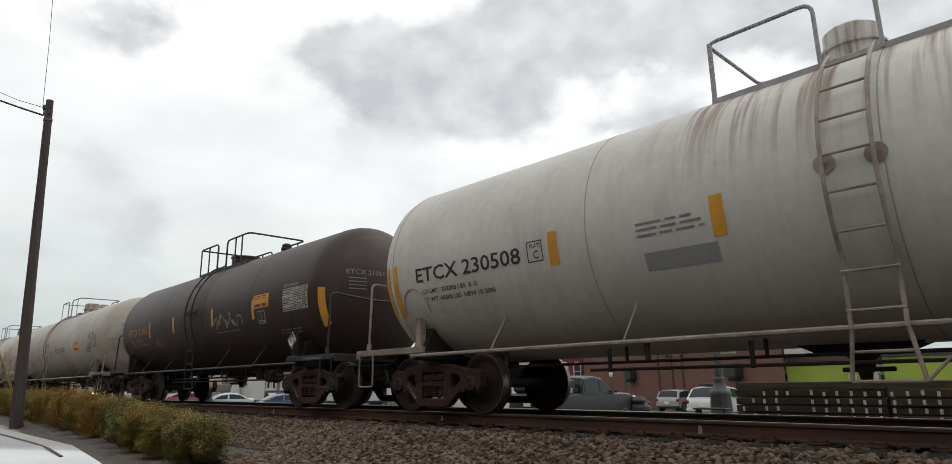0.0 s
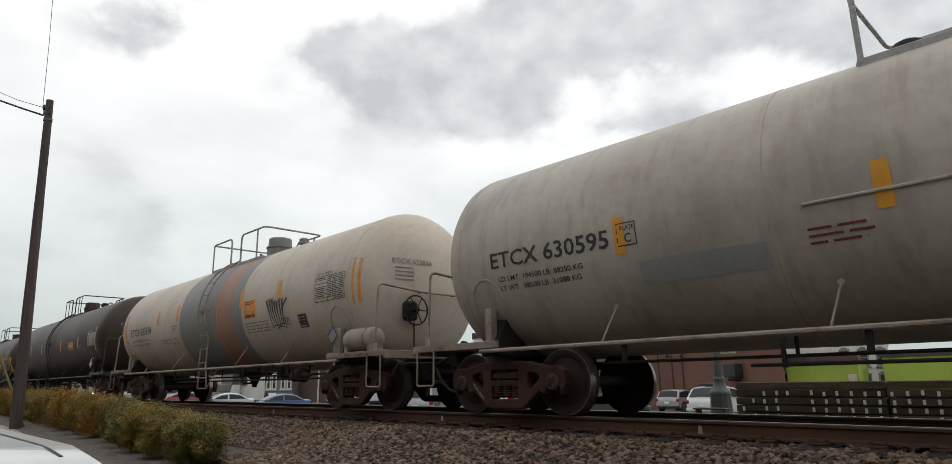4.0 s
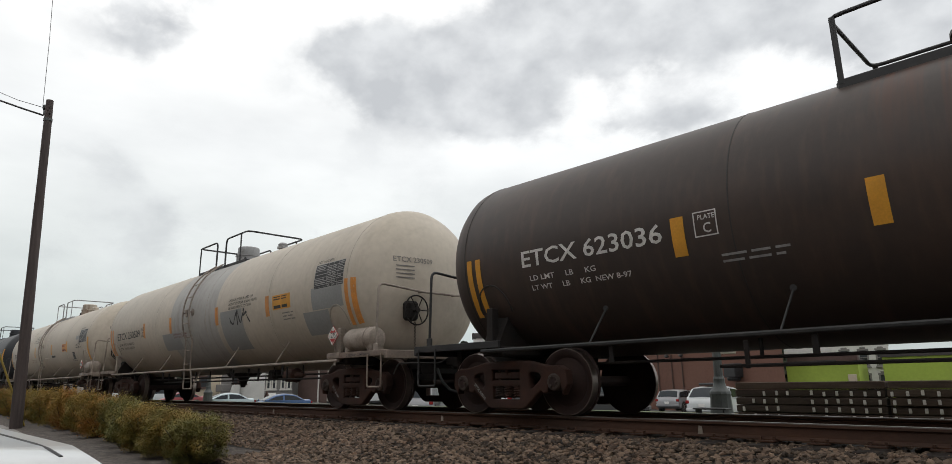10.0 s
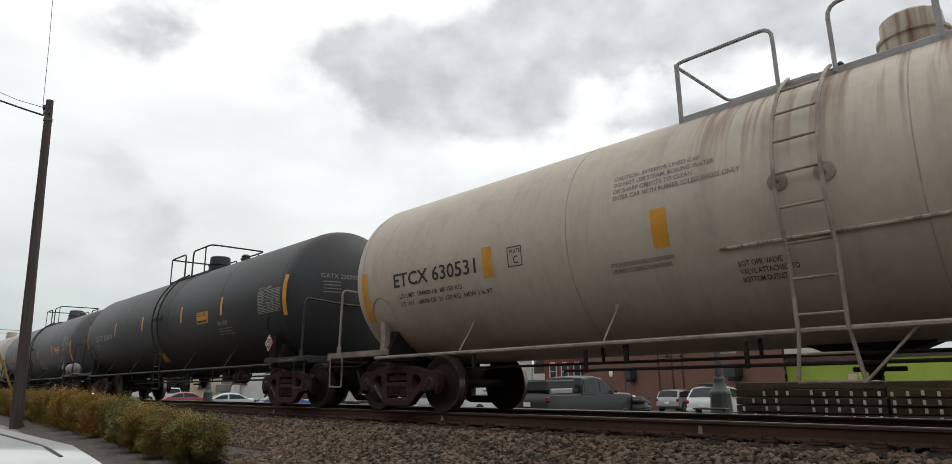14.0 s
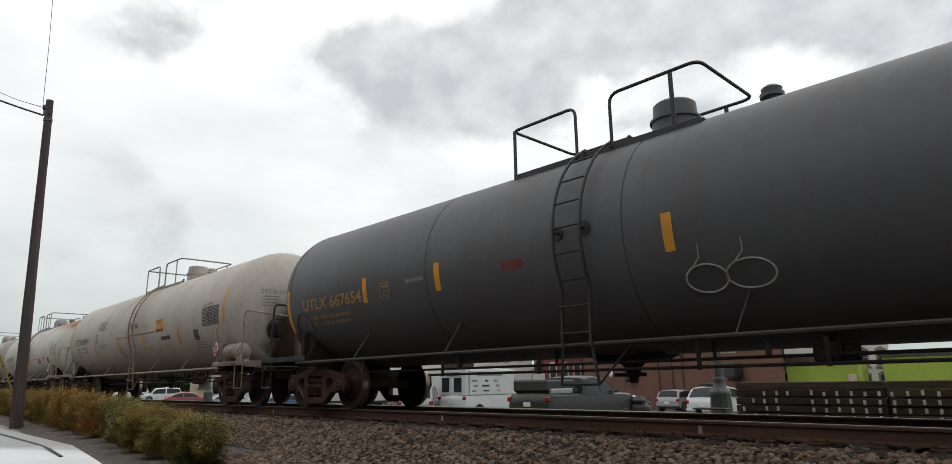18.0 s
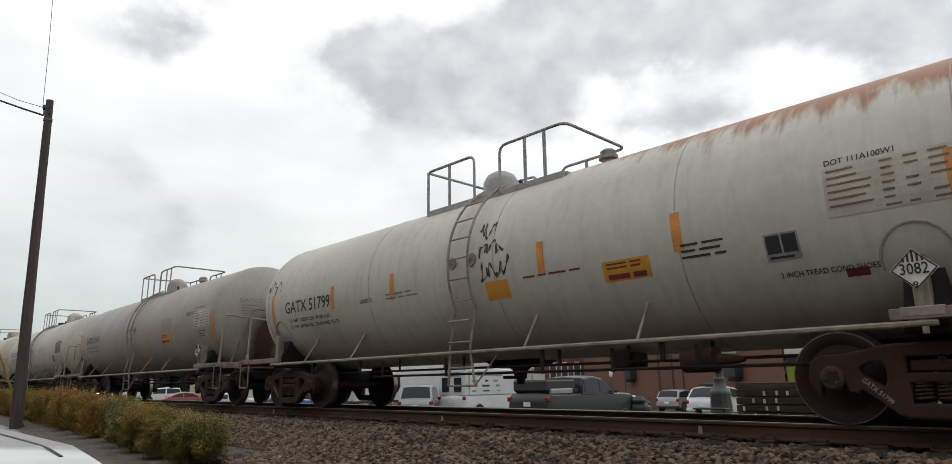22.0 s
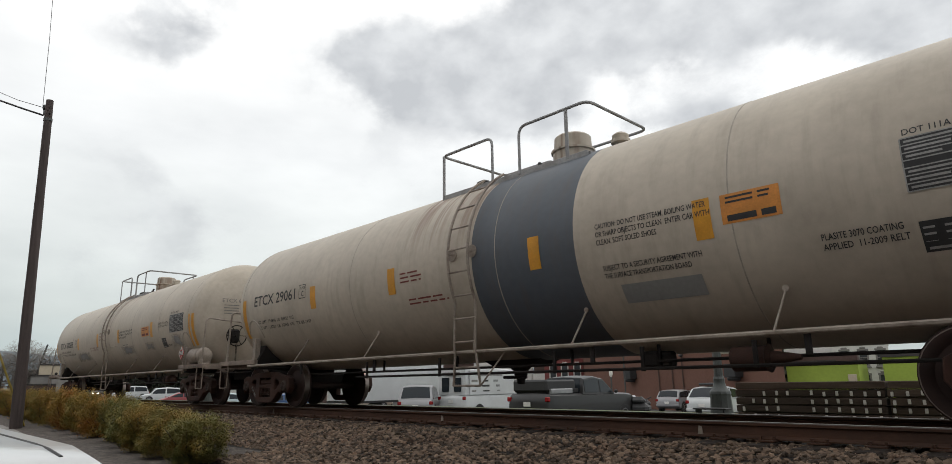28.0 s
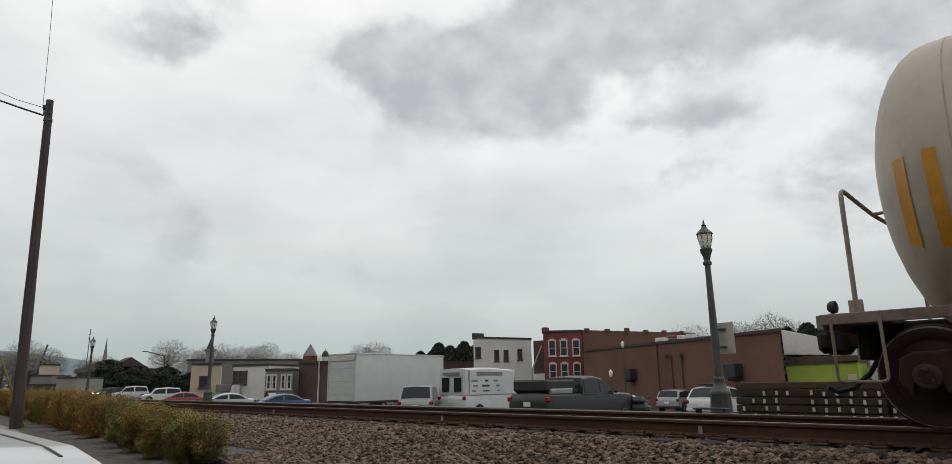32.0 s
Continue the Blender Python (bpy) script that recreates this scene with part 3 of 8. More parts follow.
def build_ground():
    ys = [-400, -60, -12, 0, 2, 3.0, 4, 4.6, 5.15, 5.6, 6.0, 6.45, 7.26, 8.0, 8.8, 9.6, 10.4, 11.2, 13, 15.2, 16, 17, 20, 23, 26.5, 30, 38, 45, 60, 110, 200, 500, 900, 2000, 4000]
    xs = [-4000, -2000, -900, -400, -200, -120, -80, -60, -50, -40, -32, -26, -22, -18, -15, -12, -10, -8, -6, -4, -2, 0, 3, 8, 20, 60, 200, 900, 4000]
    b = Build()
    vs = [(x, y + (min(0.9, max(0.0, 0.085 * (-x - 14))) if y == 3.0 else 0.0), ground_height(x, y)) for y in ys for x in xs]
    fs, ms = [], []
    nx = len(xs)
    for j in range(len(ys) - 1):
        ym = (ys[j] + ys[j + 1]) / 2
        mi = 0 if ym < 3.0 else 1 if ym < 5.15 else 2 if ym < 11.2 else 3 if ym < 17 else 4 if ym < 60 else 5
        for i in range(nx - 1):
            xm = (xs[i] + xs[i + 1]) / 2
            k = mi
            if mi in (0, 4) and abs(xm) > 300:
                k = 5
            if mi == 1 and xm < -60:
                k = 3
            if mi == 1 and xm > -10:
                k = 2
            fs.append((j * nx + i, j * nx + i + 1, (j + 1) * nx + i + 1, (j + 1) * nx + i)); ms.append(k)
    b.add(vs, fs); b.m = ms
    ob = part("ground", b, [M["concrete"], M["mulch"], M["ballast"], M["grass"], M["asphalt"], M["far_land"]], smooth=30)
    tagged(ob, "street, mulch bed, stone track bank and asphalt parking lot", "ground", kind="structure")


def build_unseen_wall():
    """Plain unseen brick row behind the camera, added to block low sky light."""
    wall = thing("wall_south", pose(0, 0, 0), "unseen plain brown brick row, added to block low sky light", "wall", kind="structure")
    for k in range(9):
        part("wall_bay", Build().box((-72 + 16 * k, -16.5, 5.6 + 0.5 * math.sin(k * 2.1)), (15.9, 8, 11.4 + math.sin(k * 2.1)), 0.05), M["dark_brick"], wall)


def stones(name, x0, x1, y0, y1, per_m2, size, seed, label):
    """Loose crushed stones lying on the bank, joined into one."""
    rng = np.random.default_rng(seed)
    n = int((x1 - x0) * (y1 - y0) * per_m2)
    ico = [(0, 0, -1), (.72, -.53, -.45), (-.28, -.85, -.45), (-.89, 0, -.45), (-.28, .85, -.45), (.72, .53, -.45), (.28, -.85, .45), (-.72, -.53, .45), (-.72, .53, .45), (.28, .85, .45), (.89, 0, .45), (0, 0, 1)]
    tri = [(0, 1, 2), (1, 0, 5), (0, 2, 3), (0, 3, 4), (0, 4, 5), (1, 5, 10), (2, 1, 6), (3, 2, 7), (4, 3, 8), (5, 4, 9), (1, 10, 6), (2, 6, 7), (3, 7, 8), (4, 8, 9), (5, 9, 10), (6, 10, 11), (7, 6, 11), (8, 7, 11), (9, 8, 11), (10, 9, 11)]
    ico, tri = np.array(ico), np.array(tri)
    x, y = rng.uniform(x0, x1, n), rng.uniform(y0, y1, n)
    z = np.array([ground_height(a, c) for a, c in zip(x, y)])
    s = size * rng.uniform(0.55, 1.35, n)
    sh = ico[None] * rng.uniform(0.6, 1.25, (n, 12, 1)) * (s[:, None] * rng.uniform([0.7, 0.7, 0.45], [1.3, 1.3, 0.85], (n, 3)))[:, None, :]
    an = rng.uniform(0, math.tau, n); ca, sa = np.cos(an), np.sin(an)
    tilt = rng.uniform(-0.6, 0.6, n); ct, st = np.cos(tilt), np.sin(tilt)
    px = sh[..., 0] * ct[:, None] + sh[..., 2] * st[:, None]
    pz = -sh[..., 0] * st[:, None] + sh[..., 2] * ct[:, None]
    v = np.stack([px * ca[:, None] - sh[..., 1] * sa[:, None] + x[:, None], px * sa[:, None] + sh[..., 1] * ca[:, None] + y[:, None], pz + z[:, None] + (s * rng.uniform(-0.1, 0.5, n))[:, None]], -1).reshape(-1, 3)
    f = (tri[None] + (np.arange(n) * 12)[:, None, None]).reshape(-1, 3)
    me = bpy.data.meshes.new(name)
    me.vertices.add(len(v)); me.vertices.foreach_set("co", v.ravel())
    me.loops.add(f.size); me.loops.foreach_set("vertex_index", f.ravel())
    me.polygons.add(len(f)); me.polygons.foreach_set("loop_start", np.arange(0, f.size, 3))
    me.update(); me.validate()
    me.shade_flat()
    me.materials.append(M["stone"])
    tagged(new(name, me), label, "ballast", kind="stuff")


def build_track():
    rail_prof = [(-0.035, 0.0), (0.035, 0.0), (0.037, -0.012), (0.036, -0.036), (0.010, -0.048), (0.009, -0.14), (0.030, -0.155), (0.073, -0.166), (0.073, -0.176), (-0.073, -0.176), (-0.073, -0.166), (-0.030, -0.155), (-0.009, -0.14), (-0.010, -0.048), (-0.036, -0.036), (-0.037, -0.012)]
    track = thing("railway_track", pose(0, TRACK_Y, RAIL_TOP), "single railway track, rusty steel rails on creosoted wooden ties in stone", "railway track", kind="structure")
    for y in (-0.7525, 0.7525):
        xs = [-420, -150, -60, -30, -15, -5, 5, 30, 120]
        b = Build(); n = len(rail_prof)
        vs = [(x, y + p[0], p[1]) for x in xs for p in rail_prof]
        fs, ms = [], []
        for i in range(len(xs) - 1):
            for k in range(n):
                fs.append((i * n + k, i * n + (k + 1) % n, (i + 1) * n + (k + 1) % n, (i + 1) * n + k)); ms.append(1 if k in (0, 1, 15) else 0)
        b.add(vs, fs); b.m = ms
        part("rail", b, [M["rail"], M["rail_head"]], track, smooth=30)
    tie = Build().box((0, 0, 0), (0.23, 2.6, 0.18), 0.012)
    first = None
    rng = random.Random(5)
    x = -56.0
    while x < 6:
        dy, rz = rng.uniform(-0.05, 0.05), rng.uniform(-0.012, 0.012)
        if first is None:
            first = part("tie", tie, M["tie"], track)
            first.location, first.rotation_euler[2] = (x, dy, -0.285), rz
        else:
            again(first, track, (x, dy, -0.285 + rng.uniform(-0.012, 0.004)), rz)
        x += 0.52
    plate = Build().box((0, 0, 0), (0.19, 0.36, 0.018), 0.004)
    for sx in (-0.07, 0.07):
        for sy in (-0.1, 0.1):
            plate.box((sx, sy, 0.02), (0.022, 0.022, 0.03), 0.004).box((sx, sy - 0.01 * (1 if sy > 0 else -1), 0.04), (0.032, 0.04, 0.014), 0.005)
    p0, x = None, -56.0
    while x < 6:
        if x > -34:
            loc = (x, -0.7525, -0.186)
            if p0 is None:
                p0 = part("tie_plate", plate, M["rail"], track); p0.location = loc
            else:
                again(p0, track, loc)
        x += 0.52
    anchor = Build().tube([(0, -0.1, 0.0), (0, -0.08, -0.03), (0, 0.08, -0.03), (0, 0.1, 0.0), (0, 0.085, 0.012)], 0.011, 6)
    a0, x = None, -56.0 + 0.14
    while x < 6:
        if x > -22:
            loc = (x, -0.7525, -0.172)
            if a0 is None:
                a0 = part("rail_anchor", anchor, M["rail"], track); a0.location = loc
            else:
                again(a0, track, loc)
        x += 1.04
    # pale marker tabs against the web of the near rail
    tab = Build().prism([(-0.035, -0.17), (0.035, -0.17), (0.02, -0.07), (-0.015, -0.06)], -0.78, -0.77)
    t0 = part("marker_tab", tab, M["white_pipe"], track, "pale paint-marked tab on the rail web")
    t0.location = (-8.3, 0, 0)
    again(t0, track, (-3.75, 0, 0)); again(t0, track, (-14.2, 0, 0))


# ---- street furniture ----
def build_pole():
    pole = thing("utility_pole", pose(*plan(-24.3, 3.85), 0.0, 2.1, 0, 0), "tall brown wooden utility pole beside the hedge", "utility pole")
    b = Build()
    prof = [(-0.5, 0.165)] + [(z, 0.165 - 0.0055 * z + 0.003 * math.sin(z * 2.3)) for z in np.linspace(0, 10.2, 18)] + [(10.22, 0.08)]
    b.lathe(prof, "z", seg=16)
    part("shaft", b, M["pole_wood"], pole)
    top = Build().tube(bent([(-0.05, -0.1, 9.75), (-0.18, -0.1, 9.75), (-0.2, -0.1, 9.95)], 0.05), 0.02, 8).lathe([(9.93, 0.03), (9.98, 0.05), (10.02, 0.045), (10.05, 0.055), (10.1, 0.03)], "z", (-0.2, -0.1, 0), 10)
    part("insulator", top, M["iron"], pole)
    bolts = Build()
    for z in (9.7, 9.95):
        bolts.tube([(-0.15, 0, z), (0.22, 0, z)], 0.012, 6).lathe([(0, 0.03), (0.02, 0.03)], "z", (0.2, 0, z - 0.01), 6)
    part("through_bolt", bolts, M["iron"], pole)
    band = Build().lathe([(9.5, 0.118), (9.5, 0.128), (9.58, 0.128), (9.58, 0.118)], "z", seg=16)
    part("strap", band, M["iron"], pole)
    for name, pts, r in (("overhead_cable", [(-24.4, 3.36, 9.7), (-25.0, 2.8, 10.0), (-27.5, 0.6, 11.3), (-31, -2.2, 13.2)], 0.03),
                         ("thin_overhead_wire", [(-24.5, 3.35, 10.0), (-25.2, 2.7, 10.32), (-27.6, 0.9, 11.7), (-31, -2.0, 13.8)], 0.010),
                         ("rising_wire", [(-24.5, 3.33, 10.0), (-24.3, 3.2, 12.3), (-24.1, 2.95, 16.0), (-23.9, 2.7, 20.0)], 0.009)):
        w = part(name, Build().tube(pts, r, 6), M["wire"])
        tagged(w, "thin black wire strung from the top of the pole", "cable")
    guy = thing("guy_wire", pose(0, 0, 0), "steel guy wire with a yellow guard beside the pole", "guy wire")
    part("wire", Build().tube([(-24.6, 4.12, 0.0), (-24.6, 1.3, 6.6), (-24.6, -2.2, 14.8)], 0.012, 5), M["wire"], guy)
    part("guard_sleeve", Build().tube([(-24.58, 4.10, 0.06), (-24.58, 3.15, 2.28)], 0.03, 8), M["guard"], guy)
    part("anchor_eye", Build().tube([(-24.6, 4.16, -0.12), (-24.6, 4.12, 0.02)], 0.018, 6), M["iron"], guy)


def shrub_meshes():
    made = []
    for s in range(3):
        rng = np.random.default_rng(40 + s)
        n = 26000
        d = rng.normal(size=(n, 3)); d /= np.linalg.norm(d, axis=1)[:, None]
        lump = np.array([noise.noise(Vector(v * 2.4) + Vector((s * 9, 0, 0))) for v in d])
        square = (np.abs(d) ** 3.4).sum(1) ** (-1 / 3.4)         # upright, squarish outline
        rad = square * (0.64 + 0.34 * lump) * rng.uniform(0.5, 1.0, n) ** 0.42
        p = d * rad[:, None] * np.array([0.62, 0.54, 0.66]) + np.array([0, 0, 0.42])
        top = (rng.random(n) < 0.16) & (p[:, 2] > 0.35)
        p[top, 2] += rng.uniform(0, 0.17, top.sum())
        p = p[p[:, 2] > 0.02]
        b = Build()
        for q in p:
            a, t, l_, w = rng.uniform(0, math.tau), rng.uniform(-0.9, 1.2), rng.uniform(0.022, 0.042), rng.uniform(0.0055, 0.0095)
            ux, uy, uz = math.cos(a) * math.cos(t), math.sin(a) * math.cos(t), math.sin(t)
            vx, vy = -math.sin(a), math.cos(a)
            c = q
            b.add([(c[0], c[1], c[2]), (c[0] + ux * l_ * .5 + vx * w, c[1] + uy * l_ * .5 + vy * w, c[2] + uz * l_ * .5), (c[0] + ux * l_, c[1] + uy * l_, c[2] + uz * l_), (c[0] + ux * l_ * .5 - vx * w, c[1] + uy * l_ * .5 - vy * w, c[2] + uz * l_ * .5)], [(0, 1, 2, 3)])
        st = Build()
        for k in range(14):
            a, o = rng.uniform(0, math.tau), rng.uniform(0.2, 0.42)
            st.tube([(0.04 * math.cos(a), 0.04 * math.sin(a), -0.03), (o * .5 * math.cos(a), o * .5 * math.sin(a), 0.28), (o * math.cos(a + .3), o * math.sin(a + .3), rng.uniform(0.5, 0.75))], [0.014, 0.009, 0.004], 5)
        made.append((b, st))
    return made


def build_hedge():
    kinds = shrub_meshes()
    spots = [(-10.45, 3.92, 1.0), (-11.7, 3.98, 0.98), (-13.1, 4.05, 1.03), (-14.5, 4.2, 0.95), (-15.9, 4.36, 1.0), (-17.6, 4.42, 0.95), (-19.4, 4.5, 0.98), (-21.4, 4.55, 1.0), (-23.6, 4.75, 1.02), (-25.8, 4.8, 0.98), (-28.2, 4.9, 1.0), (-30.8, 5.0, 1.0), (-33.6, 5.1, 1.02), (-36.6, 5.2, 1.0), (-40, 5.3, 1.05), (-44, 5.3, 1.0)]
    first = {}
    for i, (x, y, s) in enumerate(spots):
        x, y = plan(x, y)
        m = pose(x, y, ground_height(x, y), 0, 0, 47 * i % 360)
        k = i % 3
        if k not in first:
            ob = thing("shrub", m, "low rounded shrub, green turning yellow and orange, in bark mulch", "shrub", "hedge of shrubs")
            part("foliage", kinds[k][0], M["leaf"], ob, smooth=0)["kind"] = "stuff"
            part("stem", kinds[k][1], M["bark"], ob)["kind"] = "stuff"
            first[k] = ob
        else:
            ob = copy_thing(first[k], m)
        up = min(1.12, 0.74 + 0.055 * i)
        ob.scale = (s * 1.08, s * 1.05, s * up)


# ---- lamps ----
def build_lamps():
    spots = [(-7.87, 14.34, 0.34, 1.0), (-35.9, 13.85, 0.34, 1.0), (-55.2, 12.7, 0.36, 1.0)]
    first = None
    for i, (x, y, z, s) in enumerate(spots):
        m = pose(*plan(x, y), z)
        if first:
            ob = copy_thing(first, m)
            ob.scale = (s, s, s)
            continue
        first = ob = thing("street_lamp", m, "old-style grey iron street lamp with a glass lantern", "street lamp", "street lamps along the lot")
        b = Build().lathe([(-0.3, 0.26), (0.05, 0.26), (0.06, 0.24), (0.42, 0.215), (0.47, 0.23), (0.52, 0.22), (0.60, 0.15), (0.72, 0.115), (0.78, 0.125), (0.84, 0.105)], "z", seg=12)
        part("base", b, M["iron"], ob, smooth=25)
        sh = Build()
        n, prof = 24, [(0.82, 0.092), (1.6, 0.084), (2.6, 0.07), (3.35, 0.06)]
        vs = [(rr * (1 + 0.06 * (k % 2)) * math.cos(k * math.tau / n), rr * (1 + 0.06 * (k % 2)) * math.sin(k * math.tau / n), a) for a, rr in prof for k in range(n)]
        sh.add(vs, [(i2 * n + k, i2 * n + (k + 1) % n, (i2 + 1) * n + (k + 1) % n, (i2 + 1) * n + k) for i2 in range(len(prof) - 1) for k in range(n)])
        part("shaft", sh, M["iron"], ob, smooth=20)
        part("collar", Build().lathe([(3.33, 0.06), (3.36, 0.095), (3.41, 0.10), (3.45, 0.07), (3.55, 0.085), (3.66, 0.13), (3.72, 0.14), (3.74, 0.10)], "z", seg=16), M["iron"], ob)
        part("lantern", Build().lathe([(3.74, 0.10), (3.80, 0.135), (3.98, 0.165), (4.08, 0.165), (4.10, 0.15)], "z", seg=8), M["lamp_glass"], ob, "milky glass lantern", smooth=20)
        rib = Build()
        for k in range(8):
            a = k * math.tau / 8
            rib.tube([(0.105 * math.cos(a), 0.105 * math.sin(a), 3.73), (0.17 * math.cos(a), 0.17 * math.sin(a), 3.98), (0.17 * math.cos(a), 0.17 * math.sin(a), 4.09)], 0.008, 5)
        part("lantern_rib", rib, M["iron"], ob)
        part("cap", Build().lathe([(4.07, 0.185), (4.10, 0.185), (4.16, 0.13), (4.22, 0.07), (4.27, 0.05), (4.29, 0.06), (4.32, 0.03), (4.40, 0.012), (4.46, 0.0)], "z", seg=12), M["iron"], ob)
    # a square sign hung on the back of the nearest lamp
    sg = thing("sign_board", pose(*plan(-7.78, 14.52), 2.02), "blank grey back of a sign board on the lamp post", "sign")
    part("board", Build().box((0, 0.03, 0), (0.52, 0.015, 0.70), 0.02), M["panel_pale"], sg)
    part("bracket", Build().box((0, -0.02, 0.2), (0.2, 0.05, 0.04), 0.008).box((0, -0.02, -0.2), (0.2, 0.05, 0.04), 0.008), M["iron"], sg)
    # the lamp's low broad foot plate, built as a slab on two legs
    be = thing("bench", pose(*plan(-7.8, 13.8), 0.34), "low dark metal foot plate of the lamp", "bench")
    part("seat", Build().box((0, 0, 0.17), (0.74, 0.3, 0.035), 0.01), M["black_plastic"], be)
    for sx in (-0.38, 0.38):
        part("leg", Build().box((sx * 0.8, 0, 0.07), (0.04, 0.24, 0.17), 0.008), M["black_plastic"], be)


def build_tie_stack():
    stack = thing("tie_stack", pose(*plan(-6.75, 13.0), 0.36), "long stack of old brown railway ties with pale metal plates", "stack of ties")
    tie = None
    rng = random.Random(9)
    for lay in range(5):
        for i in range(5):
            x = 1.28 + i * 2.58 + rng.uniform(-0.02, 0.02)
            for row in range(2):
                loc = (x, row * 0.26 + rng.uniform(-0.02, 0.02), 0.07 + lay * 0.139)
                if tie is None:
                    tie = part("tie", Build().box((0, 0, 0), (2.55, 0.23, 0.128), 0.012), M["stack_tie"], stack); tie.location = loc
                else:
                    again(tie, stack, loc)
    plate = None
    for lay in range(4):
        for i in range(60):
            if rng.random() < 0.05 or (i < 6 and rng.random() < 0.3):
                continue
            loc = (0.14 + i * 0.21 + rng.uniform(-0.015, 0.015), -0.142, 0.07 + lay * 0.139 + rng.uniform(-0.012, 0.012))
            if plate is None:
                plate = part("plate", Build().box((0, 0, 0), (0.045, 0.02, 0.080), 0.006), M["trim"], stack, "pale metal end plate"); plate.location = loc
            else:
                again(plate, stack, loc)


# ---- vehicles ----
def vehicle(name, label, cat, m, paint, L, W, belt, H, green, wheel_r=0.34, axle=(0.19, 0.80), hood=None, taper=0.80, group="", cut_lights=True):
    """A parked car. x runs from the tail (0) to the nose (L). green: the four corners (x) of the greenhouse: rear base, rear top, front top, front base.
    hood: heights of tail deck and of the bonnet at its back and front."""
    ob = thing(name, m, label, cat, group)
    deck, bon, nose = hood
    low, hw = 0.24, W / 2
    g0, g1, g2, g3 = green

    def run(points, x):
        """Height along a line of points, eased between them."""
        for (xa, za), (xb, zb) in zip(points, points[1:]):
            if x <= xb:
                t = min(1.0, max(0.0, (x - xa) / (xb - xa)))
                return za + (zb - za) * t * t * (3 - 2 * t)
        return points[-1][1]

    tops = [(0, deck - 0.30), (0.05, deck - 0.10), (0.16, deck), (max(g0, 0.3), belt if g0 > 0.2 else deck), (g3, bon), (L - 0.55, nose + 0.07), (L - 0.16, nose - 0.04), (L, nose - 0.28)]
    feet = [(0, low + 0.20), (0.3, low), (L - 0.4, low), (L, low + 0.16)]
    xs = [0.0, 0.03, 0.08, 0.16, 0.3] + [0.3 + (L - 0.75) * k / 14 for k in range(1, 15)] + [L - 0.3, L - 0.16, L - 0.07, L - 0.02, L]
    b, n = Build(), 11
    vs = []
    for x in xs:
        w = hw * (1 - 0.13 * math.exp(-x / 0.12) - 0.20 * math.exp(-(L - x) / 0.16))
        zb, zt = run(feet, x), run(tops, x)
        zm = zb + (zt - zb) * 0.52
        half = [(0.84 * w, zb), (0.96 * w, zb + 0.07), (w, zm), (0.955 * w, zt - 0.07), (0.85 * w, zt)]
        vs += [(x, -y, z) for y, z in half] + [(x, 0, zt + 0.025)] + [(x, y, z) for y, z in reversed(half)]
    k = len(xs)
    b.add(vs, [(i * n + q, i * n + q + 1, (i + 1) * n + q + 1, (i + 1) * n + q) for i in range(k - 1) for q in range(n - 1)] + [(i * n, (i + 1) * n, (i + 1) * n + n - 1, i * n + n - 1) for i in range(k - 1)] + [tuple(range(n)), tuple((k - 1) * n + q for q in range(n))[::-1]])
    part("body", b, paint, ob, smooth=38)
    # cabin with a rounded roof
    tw, bw = hw * taper, hw * 0.94
    roof = [(g0, belt - 0.02), (g1, H - 0.07), ((g1 + g2) / 2, H), (g2, H - 0.08), (g3, min(belt, bon) - 0.02)]

    def roof_at(x):
        if g1 < x < g2:
            return run(roof[1:4], x)
        (xa, za), (xb, zb) = (roof[0], roof[1]) if x <= g1 else (roof[4], roof[3])
        t = (x - xa) / (xb - xa)
        return za + (zb - za) * min(1.0, t * (1.16 - 0.16 * t))

    def side_at(z):
        return bw + (tw - bw) * (z - belt) / (H - belt)

    cx = [g0 + (g1 - g0) * q / 4 for q in range(5)] + [g1 + (g2 - g1) * q / 6 for q in range(1, 7)] + [g2 + (g3 - g2) * q / 4 for q in range(1, 5)]
    vs = []
    for x in cx:
        z = roof_at(x)
        y = side_at(max(belt - 0.04, z - 0.05))
        half = [(bw, belt - 0.04), (y, max(belt - 0.04, z - 0.05)), (y * 0.88, z)]
        vs += [(x, -p, q) for p, q in half] + [(x, 0, z + 0.03)] + [(x, p, q) for p, q in reversed(half)]
    k = len(cx)
    part("cabin", Build().add(vs, [(i * 7 + q, i * 7 + q + 1, (i + 1) * 7 + q + 1, (i + 1) * 7 + q) for i in range(k - 1) for q in range(6)]), paint, ob, smooth=40)
    span = g3 - g0
    for sgn in (-1, 1):
        for t0, t1 in ((0.07, 0.50), (0.54, 0.94)):
            q, cnt = [], 9
            for u in range(cnt):
                x = g0 + span * (t0 + (t1 - t0) * u / (cnt - 1))
                zt = max(belt + 0.03, roof_at(x) - 0.10)
                q += [(x, sgn * (side_at(belt + 0.03) + 0.012), belt + 0.03), (x, sgn * (side_at(zt) + 0.012), zt)]
            part("side_window", Build().add(q, [(2 * u, 2 * u + 1, 2 * u + 3, 2 * u + 2) for u in range(cnt - 1)]), M["window"], ob, smooth=0)
    for nm, xa, xb, o in (("rear_window", g0, g1, -0.014), ("windscreen", g3, g2, 0.014)):
        if nm == "rear_window" and name == "delivery_van":
            continue
        q = []
        for u in range(5):
            x = xa + (xb - xa) * (0.10 + 0.82 * u / 4)
            z = roof_at(x)
            y = side_at(z) * 0.86
            q += [(x + o, -y, z + 0.012), (x + o, 0, z + 0.045), (x + o, y, z + 0.012)]
